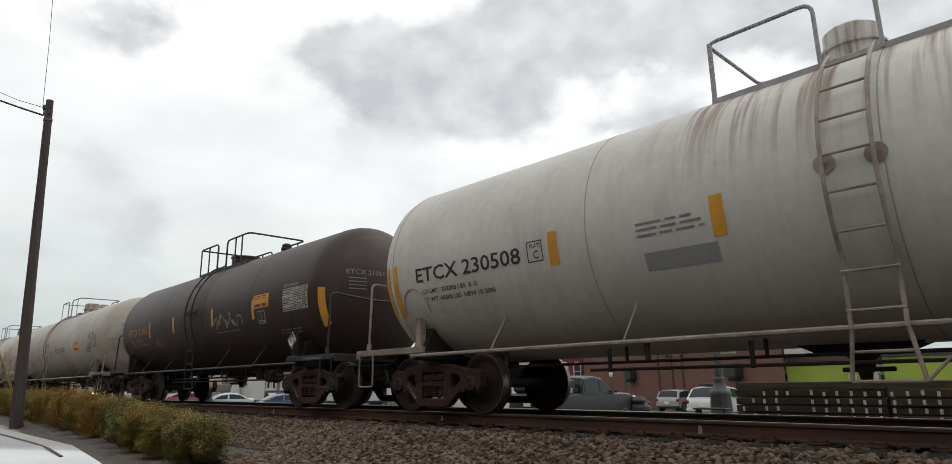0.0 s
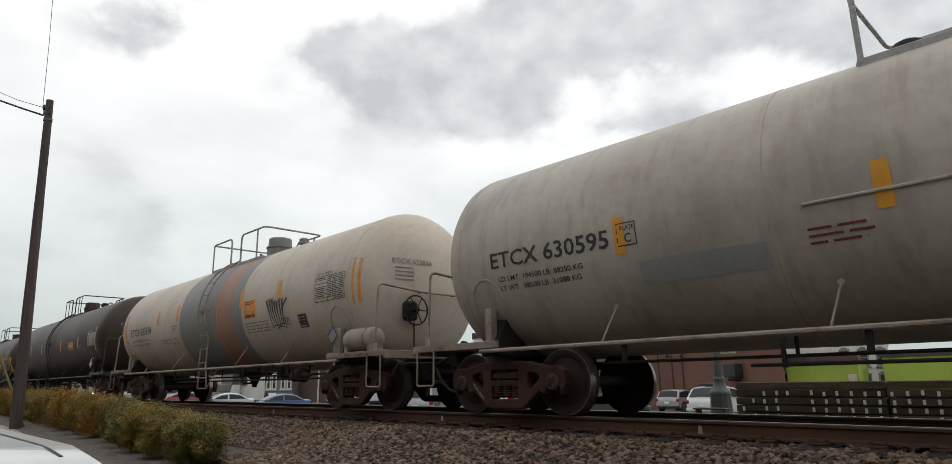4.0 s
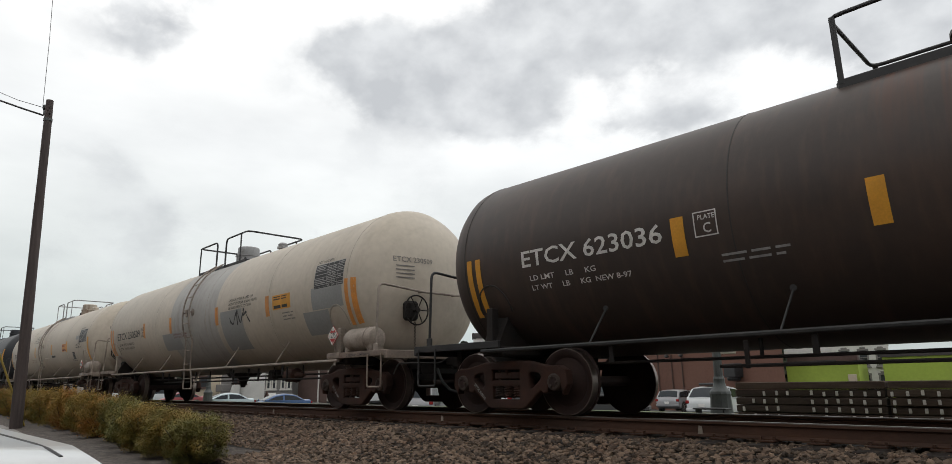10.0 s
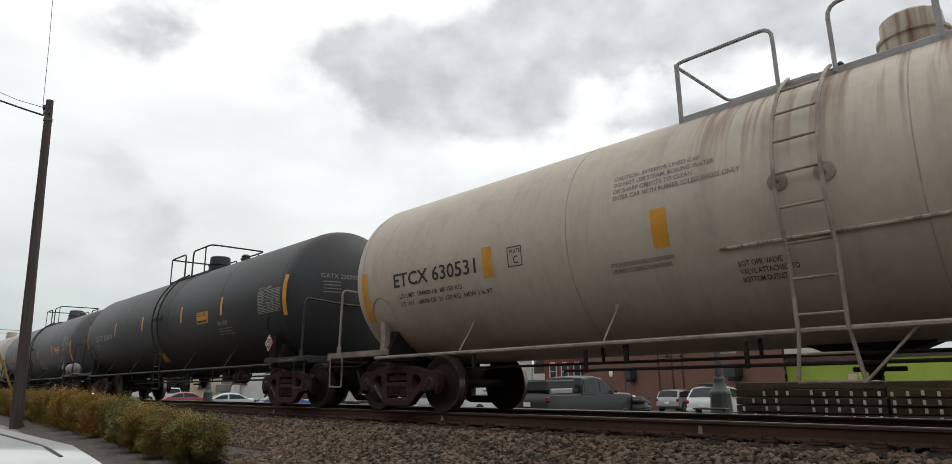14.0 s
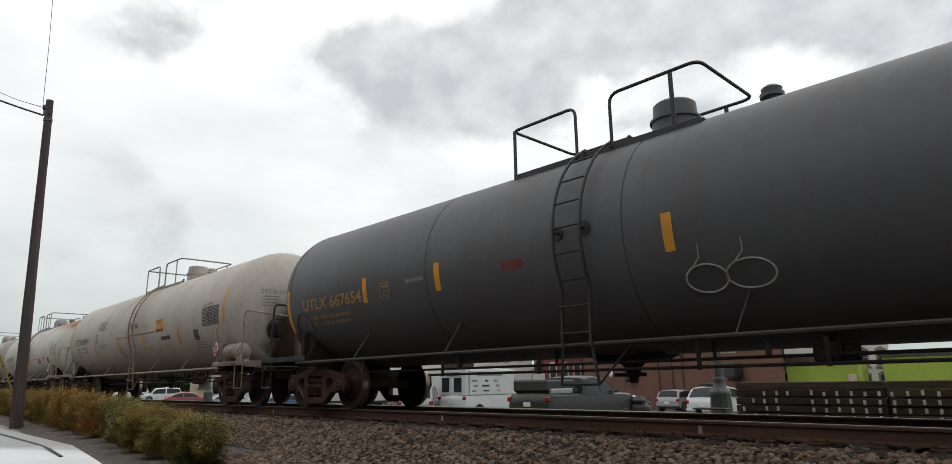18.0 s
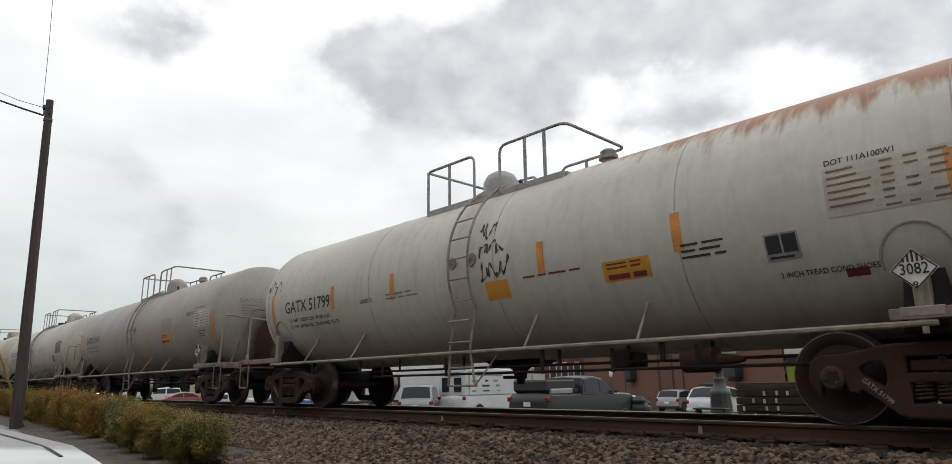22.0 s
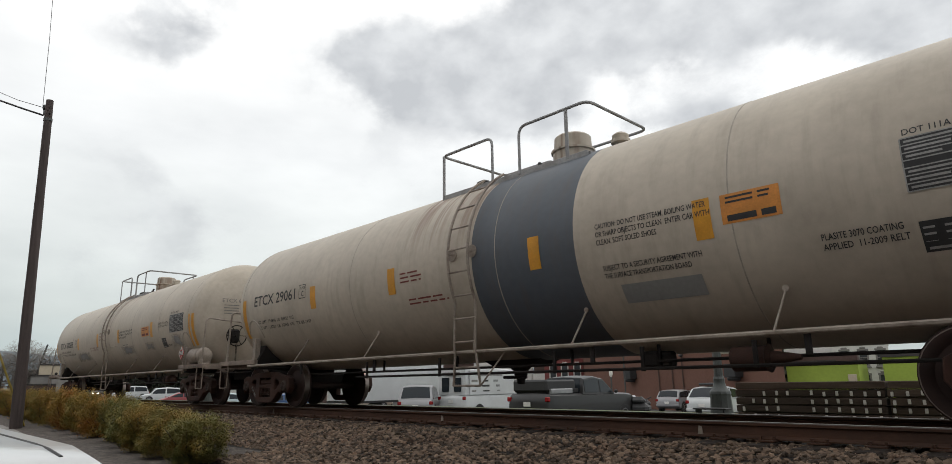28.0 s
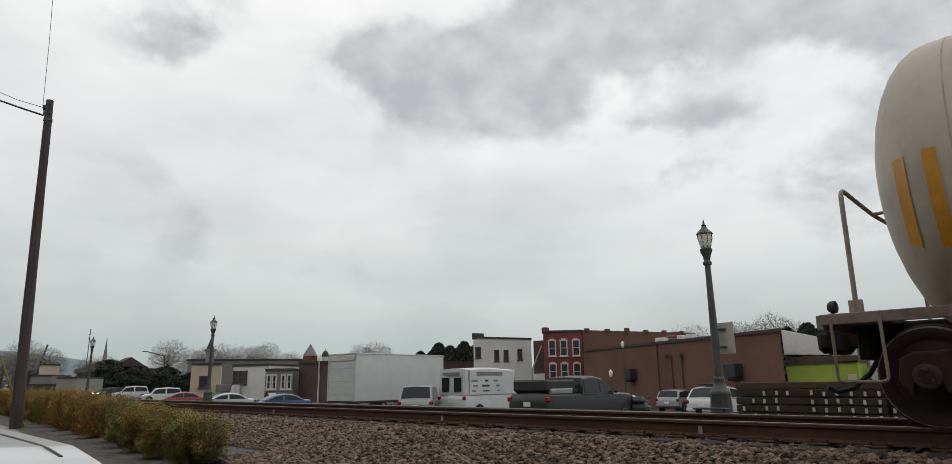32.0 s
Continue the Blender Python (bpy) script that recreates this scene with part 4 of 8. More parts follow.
        part(nm, Build().add(q, [(3 * u + c, 3 * u + c + 1, 3 * u + c + 4, 3 * u + c + 3) for u in range(4) for c in (0, 1)]), M["window"], ob, smooth=60)
    wheel = None
    for fx in axle:
        for sgn in (-1, 1):
            loc = (fx * L, sgn * (hw - 0.10), wheel_r)
            if wheel is None:
                wheel = part("wheel", Build().lathe([(-0.11, wheel_r * 0.7), (-0.11, wheel_r * 0.96), (-0.08, wheel_r), (0.08, wheel_r), (0.11, wheel_r * 0.96), (0.11, wheel_r * 0.7)], "y", seg=20), M["tyre"], ob)
                rim = part("rim", Build().lathe([(-0.112, 0.05), (-0.115, wheel_r * 0.25), (-0.10, wheel_r * 0.5), (-0.115, wheel_r * 0.68), (0.118, wheel_r * 0.68), (0.105, wheel_r * 0.5), (0.12, wheel_r * 0.25), (0.117, 0.05)], "y", seg=14), M["rim"], wheel)
                wheel.location = loc
            else:
                w2 = again(wheel, ob, loc); again(rim, w2)
            # flat black disc gives the dark of a wheel well the body lacks
            arch = Build().lathe([(sgn * (hw - 0.12), wheel_r + 0.05), (sgn * (hw + 0.006), wheel_r + 0.05), (sgn * (hw + 0.002), wheel_r + 0.02), (sgn * (hw - 0.01), 0.02)], "y", (fx * L, 0, wheel_r), 22)
            part("wheel_arch", arch, M["black_plastic"], ob)
    part("front_bumper", Build().box((L - 0.03, 0, low + 0.22), (0.14, W * 0.94, 0.22), 0.05), M["black_plastic"], ob)
    part("rear_bumper", Build().box((0.04, 0, low + 0.24), (0.14, W * 0.94, 0.22), 0.05), paint, ob)
    for sgn in (-1, 1):
        part("head_lamp", Build().box((L - 0.10, sgn * hw * 0.74, nose - 0.12), (0.2, 0.36, 0.13), 0.04), M["head"], ob)
        part("tail_lamp", Build().box((0.05, sgn * hw * 0.86, deck - 0.19), (0.12, 0.20, 0.17), 0.03), M["tail"], ob)
        None if name == "sedan" and "bonnet" in label else part("door_mirror", Build().box((g3 - 0.12, sgn * (hw + 0.08), belt + 0.05), (0.1, 0.16, 0.13), 0.04), paint, ob)
    part("plate", Build().box((-0.035, 0, deck - 0.36), (0.015, 0.32, 0.16), 0.005), M["placard_white"], ob)
    return ob


def paint(name, color, rough=0.32, metal=0.2, coat=0.5):
    m = material(name, color, rough, metal, 0.06, 1.5, 20, 0.0)
    m.node_tree.nodes["Principled BSDF"].inputs["Coat Weight"].default_value = coat
    return m


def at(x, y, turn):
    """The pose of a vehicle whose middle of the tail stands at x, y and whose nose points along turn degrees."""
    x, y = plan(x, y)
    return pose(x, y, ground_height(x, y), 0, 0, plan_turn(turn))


def build_vehicles():
    silver, grey = paint("silver_paint", (0.27, 0.27, 0.28)), paint("charcoal_paint", (0.013, 0.0125, 0.013), 0.5, 0.0, 0.2)
    white, blue, red, pale = paint("white_car_paint", (0.54, 0.555, 0.56), 0.3, 0), paint("blue_paint", (0.008, 0.060, 0.185), 0.35, 0.0), paint("red_car_paint", (0.25, 0.022, 0.026), 0.35, 0.0), paint("pale_blue_paint", (0.40, 0.49, 0.51), 0.35, 0.0)
    # charcoal pickup with a covered load
    pk = vehicle("pickup_truck", "charcoal grey crew-cab pickup with a covered load in the bed", "pickup truck", at(-17.55, 18.3, 95.5), grey, 5.9, 2.05, 1.32, 1.96, (2.1, 2.25, 3.55, 4.25), 0.42, (0.2, 0.82), (1.34, 1.32, 1.22), 0.84)
    part("load_cover", Build().box((1.0, 0, 1.62), (1.75, 1.6, 0.42), 0.06).box((1.2, 0, 1.42), (1.9, 1.5, 0.16), 0.03), M["black_plastic"], pk, "black covered load")
    part("load_box", Build().box((0.9, -0.85, 1.42), (1.3, 0.1, 0.18), 0.02), M["rim"], pk)
    # white van with plain bars for its lettering
    van = vehicle("delivery_van", "white high-roof delivery van with dark rear windows and stickers", "van", at(-27.9, 23.4, 100), white, 5.6, 1.98, 1.25, 2.62, (0.06, 0.12, 4.2, 4.75), 0.36, (0.2, 0.82), (1.26, 1.25, 1.02), 0.9)
    for sgn in (-1, 1):
        part("rear_door_window", Build().box((0.02, sgn * 0.42, 1.75), (0.03, 0.5, 0.72), 0.02), M["window"], van)
    part("side_panel", Build().box((2.3, -0.965, 1.86), (3.9, 0.06, 1.3), 0.03), white, van)
    rng = random.Random(3)
    for k in range(9):
        w = rng.uniform(0.25, 0.7)
        part("sticker", Build().box((0.5 + (k % 3) * 1.0 + rng.uniform(0, 0.3), -1.0, 1.42 + (k // 3) * 0.26), (w, 0.012, rng.uniform(0.06, 0.12)), 0.004), M[("faint_ink", "black_ink", "placard_grey")[k % 3]], van)
    part("lettering_bar", Build().box((2.0, -1.0, 2.3), (2.2, 0.012, 0.20), 0.004), M["faint_ink"], van)
    part("lettering_bar", Build().box((0.0, 0.0, 2.3), (0.012, 1.2, 0.16), 0.004), M["faint_ink"], van)
    vehicle("suv", "silver sport utility car seen from behind", "car", at(-28.2, 21.3, 136), silver, 4.6, 1.85, 1.02, 1.72, (0.12, 0.55, 2.9, 3.6), 0.36, (0.19, 0.81), (1.04, 1.04, 0.92), 0.82)
    # box truck
    bx = thing("box_truck", at(-33.3, 20.1, 98.7), "large white box truck with a roll-up rear door", "truck")
    part("cargo_box", Build().box((3.4, 0, 2.15), (6.8, 2.45, 2.6), 0.03), white, bx)
    part("roof_trim", Build().box((3.4, 0, 3.43), (6.86, 2.5, 0.07), 0.015), M["trim"], bx)
    part("bottom_rail", Build().box((3.4, 0, 0.86), (6.84, 2.5, 0.12), 0.015), M["black_plastic"], bx)
    part("rear_frame", Build().box((-0.02, 0, 3.2), (0.06, 2.42, 0.28), 0.01).box((-0.02, -1.16, 2.1), (0.06, 0.1, 2.4), 0.01).box((-0.02, 1.16, 2.1), (0.06, 0.1, 2.4), 0.01), M["trim"], bx)
    for k in range(6):
        part("door_slat", Build().box((-0.015, 0, 1.1 + k * 0.34), (0.03, 2.2, 0.325), 0.012), white, bx)
    part("rear_step", Build().box((-0.1, 0, 0.62), (0.3, 2.3, 0.16), 0.02), M["black_plastic"], bx)
    part("cab", Build().prism([(6.9, 0.55), (6.9, 2.5), (7.9, 2.55), (8.4, 1.6), (9.0, 1.45), (9.05, 0.55)], -1.0, 1.0), white, bx, smooth=20)
    for x in (1.6, 7.9):
        for sgn in (-1, 1):
            part("wheel", Build().lathe([(-0.14, 0.3), (-0.14, 0.46), (0.14, 0.46), (0.14, 0.3)], "y", (x, sgn * 1.0, 0.46), 18), M["tyre"], bx)
    vehicle("sedan", "blue four-door sedan parked side-on", "car", at(-50.1, 27.33, -97), blue, 4.7, 1.82, 0.95, 1.44, (0.55, 1.35, 2.75, 3.75), 0.33, (0.2, 0.8), (0.98, 0.93, 0.74), 0.78)
    vehicle("sedan", "pale blue-white four-door sedan parked side-on", "car", at(-57.48, 26.08, -97), pale, 4.7, 1.82, 0.95, 1.46, (0.55, 1.35, 2.75, 3.75), 0.33, (0.2, 0.8), (0.98, 0.93, 0.74), 0.78)
    vehicle("sedan", "tan sedan parked behind the blue one", "car", at(-48.0, 33.5, -97), paint("tan_paint", (0.28, 0.22, 0.18)), 4.6, 1.8, 0.95, 1.44, (0.55, 1.35, 2.75, 3.75), 0.33, (0.2, 0.8), (0.98, 0.93, 0.74), 0.78)
    vehicle("sedan", "red four-door sedan parked side-on", "car", at(-73.27, 27.98, -97), red, 4.7, 1.82, 0.95, 1.46, (0.55, 1.35, 2.75, 3.75), 0.33, (0.2, 0.8), (0.98, 0.93, 0.74), 0.78)
    vehicle("suv", "white boxy sport utility car in the row", "car", at(-88.74, 31.01, -97), white, 4.6, 1.85, 1.02, 1.74, (0.12, 0.45, 3.0, 3.6), 0.36, (0.19, 0.81), (1.04, 1.04, 0.92), 0.82)
    vehicle("suv", "white sport utility car further along the row", "car", at(-104.81, 32.02, -97), white, 4.6, 1.85, 1.05, 1.80, (0.12, 0.45, 3.0, 3.6), 0.36, (0.19, 0.81), (1.06, 1.06, 0.92), 0.82)
    lit = vehicle("hatchback", "dark hatchback with its headlights on at the end of the lot", "car", at(-118.4, 32.43, -75), grey, 4.3, 1.8, 0.98, 1.5, (0.15, 0.6, 2.7, 3.5), 0.33, (0.19, 0.81), (1.0, 0.95, 0.8), 0.8)
    for c in lit.children:
        if c.name.startswith("head_lamp"):
            c.data.materials[0] = M["head_lit"]
    vehicle("hatchback", "silver hatchback seen from behind", "car", at(-27.9, 43.3, 98), silver, 4.3, 1.8, 0.98, 1.52, (0.12, 0.5, 2.7, 3.5), 0.34, (0.19, 0.81), (1.0, 0.98, 0.86), 0.82)
    wc = vehicle("suv", "white sport utility car with a roof box seen from behind", "car", at(-19.5, 33.5, 98), white, 4.6, 1.85, 1.05, 1.66, (0.12, 0.75, 2.9, 3.6), 0.36, (0.19, 0.81), (1.06, 1.04, 0.92), 0.82)
    part("roof_box", Build().box((1.6, 0, 1.78), (1.7, 0.8, 0.14), 0.05), M["black_plastic"], wc)
    # dark quad bike with a covered load beside the pickup
    cv = thing("quad_bike", at(-17.14, 24.62, 120), "dark quad bike under a loose black cover", "quad bike")
    part("cover", Build().box((0, 0, 0.78), (1.5, 0.8, 0.42), 0.16).box((-0.35, 0.05, 1.08), (0.7, 0.6, 0.32), 0.13).box((0.45, -0.05, 0.95), (0.5, 0.66, 0.3), 0.12), M["black_plastic"], cv, smooth=30)
    part("handlebar", Build().tube(bent([(0.25, -0.45, 1.22), (0.35, -0.25, 1.12), (0.35, 0.25, 1.12), (0.25, 0.45, 1.22)], 0.06), 0.02, 6), M["black_plastic"], cv)
    for x in (-0.6, 0.65):
        for sgn in (-1, 1):
            part("wheel", Build().lathe([(-0.12, 0.12), (-0.12, 0.27), (-0.08, 0.31), (0.08, 0.31), (0.12, 0.27), (0.12, 0.12)], "y", (x, sgn * 0.45, 0.31), 16), M["tyre"], cv)
    # the white car parked beside the camera
    own = vehicle("sedan", "white sedan parked at the kerb, only its bonnet in view", "car", at(-6.74, -0.22, 0), white, 4.75, 1.84, 0.92, 1.37, (0.40, 0.80, 1.15, 1.65), 0.33, (0.2, 0.8), (0.96, 0.92, 0.85), 0.7)
    from mathutils.bvhtree import BVHTree
    shell = own.children[0]
    for c in own.children:
        if c.type == "MESH" and len(c.data.polygons) > len(shell.data.polygons) and c.name.startswith("body"):
            shell = c
    tree = BVHTree.FromPolygons([v.co for v in shell.data.vertices], [tuple(f.vertices) for f in shell.data.polygons])
    seam = []
    for i in range(15):
        x = 1.6 + i * 0.19
        hit = tree.ray_cast(Vector((x, 0.70, 3.0)), Vector((0, 0, -1)))[0]
        if hit is not None:
            seam.append((hit.x, hit.y, hit.z - 0.001))
    if len(seam) > 3:
        part("bonnet_gap", Build().tube(seam, 0.006, 6), M["black_plastic"], own)
    return own


# ---- buildings across the lot ----
def wall_box(b, p, q, depth, z0, z1, mi=0, slope=0.0, back=None):
    """A block whose front runs from p to q (plan) and which goes back by depth; slope: rise of the top from p to q."""
    d = Vector((q[0] - p[0], q[1] - p[1], 0)); n = Vector((-d.y, d.x, 0)).normalized()
    if n.y < 0:
        n = -n
    n = Vector((*back, 0)) if back else n
    a, c = Vector((*p, 0)), Vector((*q, 0))
    vs = [a, c, c + n * depth, a + n * depth]
    top = [z1, z1 + slope, z1 + slope, z1]
    b.add([(v.x, v.y, z0) for v in vs] + [(v.x, v.y, t) for v, t in zip(vs, top)], [(0, 1, 5, 4), (1, 2, 6, 5), (2, 3, 7, 6), (3, 0, 4, 7), (4, 5, 6, 7), (0, 3, 2, 1)], mi)


def on_wall(p, q, t, z, out=0.0):
    d = Vector((q[0] - p[0], q[1] - p[1], 0)); n = Vector((-d.y, d.x, 0)).normalized()
    if n.y < 0:
        n = -n
    v = Vector((*p, 0)) + d * t - n * out
    return (v.x, v.y, z)


def window(house, p, q, t, z, w, h, arched=False, trim="trim"):
    """A sash window set into a wall front: frame, sill, panes."""
    L_ = math.hypot(q[0] - p[0], q[1] - p[1])
    dt = w / 2 / L_
    ang = math.atan2(q[1] - p[1], q[0] - p[0])
    fr = Build()
    c = on_wall(p, q, t, z, 0.03)
    for dz in (-h / 2, h / 2):
        fr.box((c[0], c[1], z + dz), (w + 0.16, 0.14, 0.14), 0.01, rz=ang)
    for s in (-1, 1):
        e = on_wall(p, q, t + s * dt, z, 0.03)
        fr.box(e, (0.12, 0.14, h), 0.01, rz=ang)
    fr.box((c[0], c[1], z), (w, 0.10, 0.06), 0, rz=ang)
    if arched:
        fr.box((c[0], c[1], z + h / 2 + 0.13), (w * 0.7, 0.14, 0.14), 0.04, rz=ang)
    wn_ = part("window", fr, M[trim], house)
    part("pane", Build().box(on_wall(p, q, t, z, 0.012), (w, 0.02, h), 0, rz=ang), M["pane"], wn_)
    part("sill", Build().box(on_wall(p, q, t, z - h / 2 - 0.1, 0.06), (w + 0.3, 0.2, 0.09), 0.01, rz=ang), M[trim], wn_)


def building(name, label, p, q, depth, z1, mat, slope=0.0, z0=-1.6, cap="roof", back=None):
    ob = thing(name, pose(0, 0, 0), label, "building")
    b = Build(); wall_box(b, p, q, depth, z0, z1, 0, slope, back)
    part("wall", b, M[mat], ob, smooth=0)
    pp, qq = on_wall(p, q, -0.01, 0, 0.12), on_wall(p, q, 1.01, 0, 0.12)
    b = Build(); wall_box(b, pp[:2], qq[:2], depth + 0.24, z1 + 0.0, z1 + 0.22, 0, slope, back)
    b.v = [(x, y, z + (slope if i in (1, 2) else 0)) for i, (x, y, z) in enumerate(b.v)]
    part("roof", b, M[cap], ob, smooth=0)
    return ob


def build_town():
    # long brown brick hall, its near corner to the right
    p, q = (-47.3, 58.2), (-19.8, 44.4)
    hall = building("brick_hall", "long low brown brick building with two wall vents", p, q, 22, 4.25, "brown_brick", -0.15, back=(-0.46, 0.89))
    for t in (0.35, 0.845):
        c = on_wall(p, q, t, 1.75, 0.35)
        part("wall_vent", Build().box(c, (1.3, 0.7, 0.95), 0.05, rz=math.atan2(q[1] - p[1], q[0] - p[0])).box((c[0], c[1], 1.2), (0.9, 0.5, 0.3), 0.1), M["black_plastic"], hall, "black box-shaped wall vent")
    for t in (0.50, 0.57, 0.62):
        part("drain_pipe", Build().tube([on_wall(p, q, t, -1.2, 0.08), on_wall(p, q, t, 3.2 if t > 0.5 else 4.2, 0.08)], 0.05, 6), M["dark_brick"], hall)
    for t in (0.56, 0.63):
        part("wall_lamp", Build().lathe([(0, 0.05), (0.1, 0.2), (0.25, 0.14), (0.3, 0.03)], "z", on_wall(p, q, t, 2.95, 0.3), 10), M["black_plastic"], hall)
    for t, w in ((0.36, 1.0), (0.47, 0.45), (0.52, 0.6), (0.66, 0.9)):
        c = on_wall(p, q, t, 4.75, -3)
        part("roof_unit", Build().box(c, (w, 0.8, 0.55), 0.05), M["white_wall"], hall)
    sg = thing("roof_sign", pose(*on_wall(p, q, 0.365, 4.5, -4)), "faded red sign board on the roof of the brick hall", "sign")
    part("board", Build().box((0, 0, 0.55), (1.7, 0.1, 1.0), 0.02), M["red_ink"], sg)
    part("sign_bar", Build().box((0, -0.06, 0.7), (1.2, 0.02, 0.10), 0).box((0, -0.06, 0.42), (1.3, 0.02, 0.10), 0), M["faint_ink"], sg)
    # tall red brick block with six windows, its brown flank
    p, q = (-53.9, 59.2), (-50.5, 62.0)
    red = building("red_block", "two-storey dark red brick block with white-trimmed sash windows", p, q, 16, 6.75, "red_brick")
    for t in (0.22, 0.52, 0.84):
        for z in (2.3, 4.95):
            window(red, p, q, t, z, 0.75, 1.75, True)
    part("parapet_step", Build().box((-53.9, 59.6, 7.0), (0.6, 0.7, 0.7), 0.03), M["red_brick"], red)
    p, q = (-50.4, 62.1), (-46.5, 80.0)
    fl = thing("brown_flank", pose(0, 0, 0), "brown brick flank with a stepped parapet and chimneys", "building")
    for i in range(6):
        a = [p[0] + (q[0] - p[0]) * i / 6, p[1] + (q[1] - p[1]) * i / 6]
        c = [p[0] + (q[0] - p[0]) * (i + 1) / 6, p[1] + (q[1] - p[1]) * (i + 1) / 6]
        zt = 6.95 + 0.02 * i
        b = Build().add([(a[0], a[1], -1.6), (c[0], c[1], -1.6), (c[0], c[1], zt), (a[0], a[1], zt), (a[0] - 8, a[1] + 2, -1.6), (c[0] - 8, c[1] + 2, -1.6), (c[0] - 8, c[1] + 2, zt), (a[0] - 8, a[1] + 2, zt)], [(0, 1, 2, 3), (4, 7, 6, 5), (3, 2, 6, 7), (0, 3, 7, 4), (1, 5, 6, 2)])
        part("wall_bay", b, M["brown_brick"], fl, smooth=0)
    for i in range(6):
        f = (i + 0.15) / 6
        part("chimney", Build().box((p[0] + (q[0] - p[0]) * f, p[1] + (q[1] - p[1]) * f + 0.2, 6.95 + 0.02 * i), (0.4, 0.6, 0.40 if i != 2 else 0.75), 0.03), M["brown_brick"], fl)
    # white painted block
    p, q = (-65.5, 58.7), (-60.4, 64.0)
    wh = building("white_block", "white painted brick block with small dark windows", p, q, 14, 6.75, "white_wall", -0.3)
    for t, z, w, h_ in ((0.08, 4.9, 0.6, 1.3), (0.40, 4.5, 0.5, 1.3), (0.56, 4.5, 0.5, 1.3), (0.80, 4.6, 0.5, 1.3)):
        window(wh, p, q, t, z, w, h_, False, "dark_brick")
    part("parapet", Build().box((-65.6, 59.6, 7.0), (0.6, 1.6, 0.8), 0.03), M["roof"], wh)
    b = Build(); wall_box(b, (-60.3, 64.3), (-56.5, 64.9), 8, -1.6, 6.3)
    part("dark_annex", b, M["dark_brick"], wh, smooth=0)
    b = Build(); wall_box(b, (-60.0, 63.6), (-57.6, 64.2), 0.6, -1.6, 2.2)
    part("low_annex", b, M["white_wall"], wh, smooth=0)
    part("drain_pipe", Build().tube([(-58.6, 64.0, 5.6), (-60.0, 63.6, 2.7), (-60.0, 63.5, -1.0)], 0.09, 6), M["trim"], wh)
    # lime green low shop fronts and the pale house behind
    p, q = (-20.5, 46.3), (-16.4, 47.3)
    lime = building("green_shop", "low lime-green shop front with a dark fascia", p, q, 6, 2.0, "lime", 0.1)
    part("fascia", Build().box(((p[0] + q[0]) / 2, p[1] + 0.75, 2.35), (4.4, 0.3, 0.35), 0.02), M["dark_brick"], lime)
    part("door", Build().box((-16.75, 47.1, 0.2), (0.5, 0.1, 2.3), 0.02), M["tan_wall"], lime)
    p, q = (-15.7, 49.6), (-8.0, 51.5)
    building("green_shop", "lime-green shop front with round green bushes on top", p, q, 6, 2.4, "lime", 0.1)
    part("white_gable", Build().prism([(-26.6, 3.2), (-22.6, 3.0), (-22.4, 4.2), (-26.6, 5.3)], 60.0, 60.6), M["white_wall"], lime, smooth=0)
    p, q = (-21.2, 56.2), (-17.6, 57.3)
    ph = building("pale_house", "pale grey two-storey house with dark hooded windows", p, q, 8, 3.7, "white_wall")
    for t in (0.22, 0.55, 0.86):
        window(ph, p, q, t, 2.6, 0.6, 1.2, True, "grey_wall")
        window(ph, p, q, t, 0.8, 0.6, 1.2, True, "grey_wall")
    # left part of the town: tan house, white stair house, brown row
    p, q = (-71.5, 25.7), (-70.4, 28.3)
    tan = building("tan_house", "tan two-storey house with a balcony", p, q, 6, 3.3, "tan_wall")
    for t, z in ((0.45, 1.6), (0.45, -0.4)):
        window(tan, p, q, t, z, 0.8, 1.1, False, "dark_brick")
    part("balcony", Build().box((-69.4, 28.3, 1.0), (1.6, 1.0, 0.7), 0.04), M["grey_wall"], tan)
    p, q = (-69.0, 29.0), (-65.0, 30.9)
    st = building("white_house", "white house with an outside stair", p, q, 8, 3.1, "white_wall")
    part("stair", Build().prism([(-70.0, -1.4), (-67.6, -1.4), (-67.6, 1.3), (-68.0, 1.3)], 28.6, 29.2), M["white_wall"], st, smooth=0)
    window(st, p, q, 0.3, 2.0, 0.9, 1.2, False, "dark_brick"); window(st, p, q, 0.1, 2.0, 0.6, 1.2, False, "dark_brick")
    p, q = (-63.3, 29.8), (-61.6, 31.8)
    gr = building("grey_house", "grey house with white-trimmed windows and a small white gable", p, q, 5, 2.55, "grey_wall")
    for t in (0.14, 0.34, 0.66, 0.88):
        window(gr, p, q, t, 1.5, 0.34, 1.3)
    part("porch_gable", Build().prism([(-63.0, -0.7), (-61.2, -0.7), (-62.1, 0.5)], 29.6, 30.4), M["white_wall"], gr, smooth=0)
    part("porch_roof", Build().tube([(-63.1, 29.5, -0.8), (-62.1, 29.5, 0.6), (-61.1, 29.5, -0.8)], 0.09, 6), M["dark_brick"], gr)
    p, q = (-62.3, 32.8), (-57.2, 33.4)
    row = building("brown_row", "long dark brown brick row with a flat dark roof", p, q, 9, 3.25, "dark_brick", -0.1)
    part("wall_pipe", Build().tube([on_wall(p, q, 0.66, -1, 0.1), on_wall(p, q, 0.66, 3.8, 0.1)], 0.08, 6), M["trim"], row)
    p, q = (-80.0, 50.0), (-70.5, 63.5)
    building("dark_roofs", "dark flat-roofed buildings behind", p, q, 8, 3.85, "dark_brick")
    building("grey_row", "row of grey flat-roofed buildings behind the houses", (-90.5, 32.0), (-83.0, 46.0), 8, 4.4, "grey_wall")
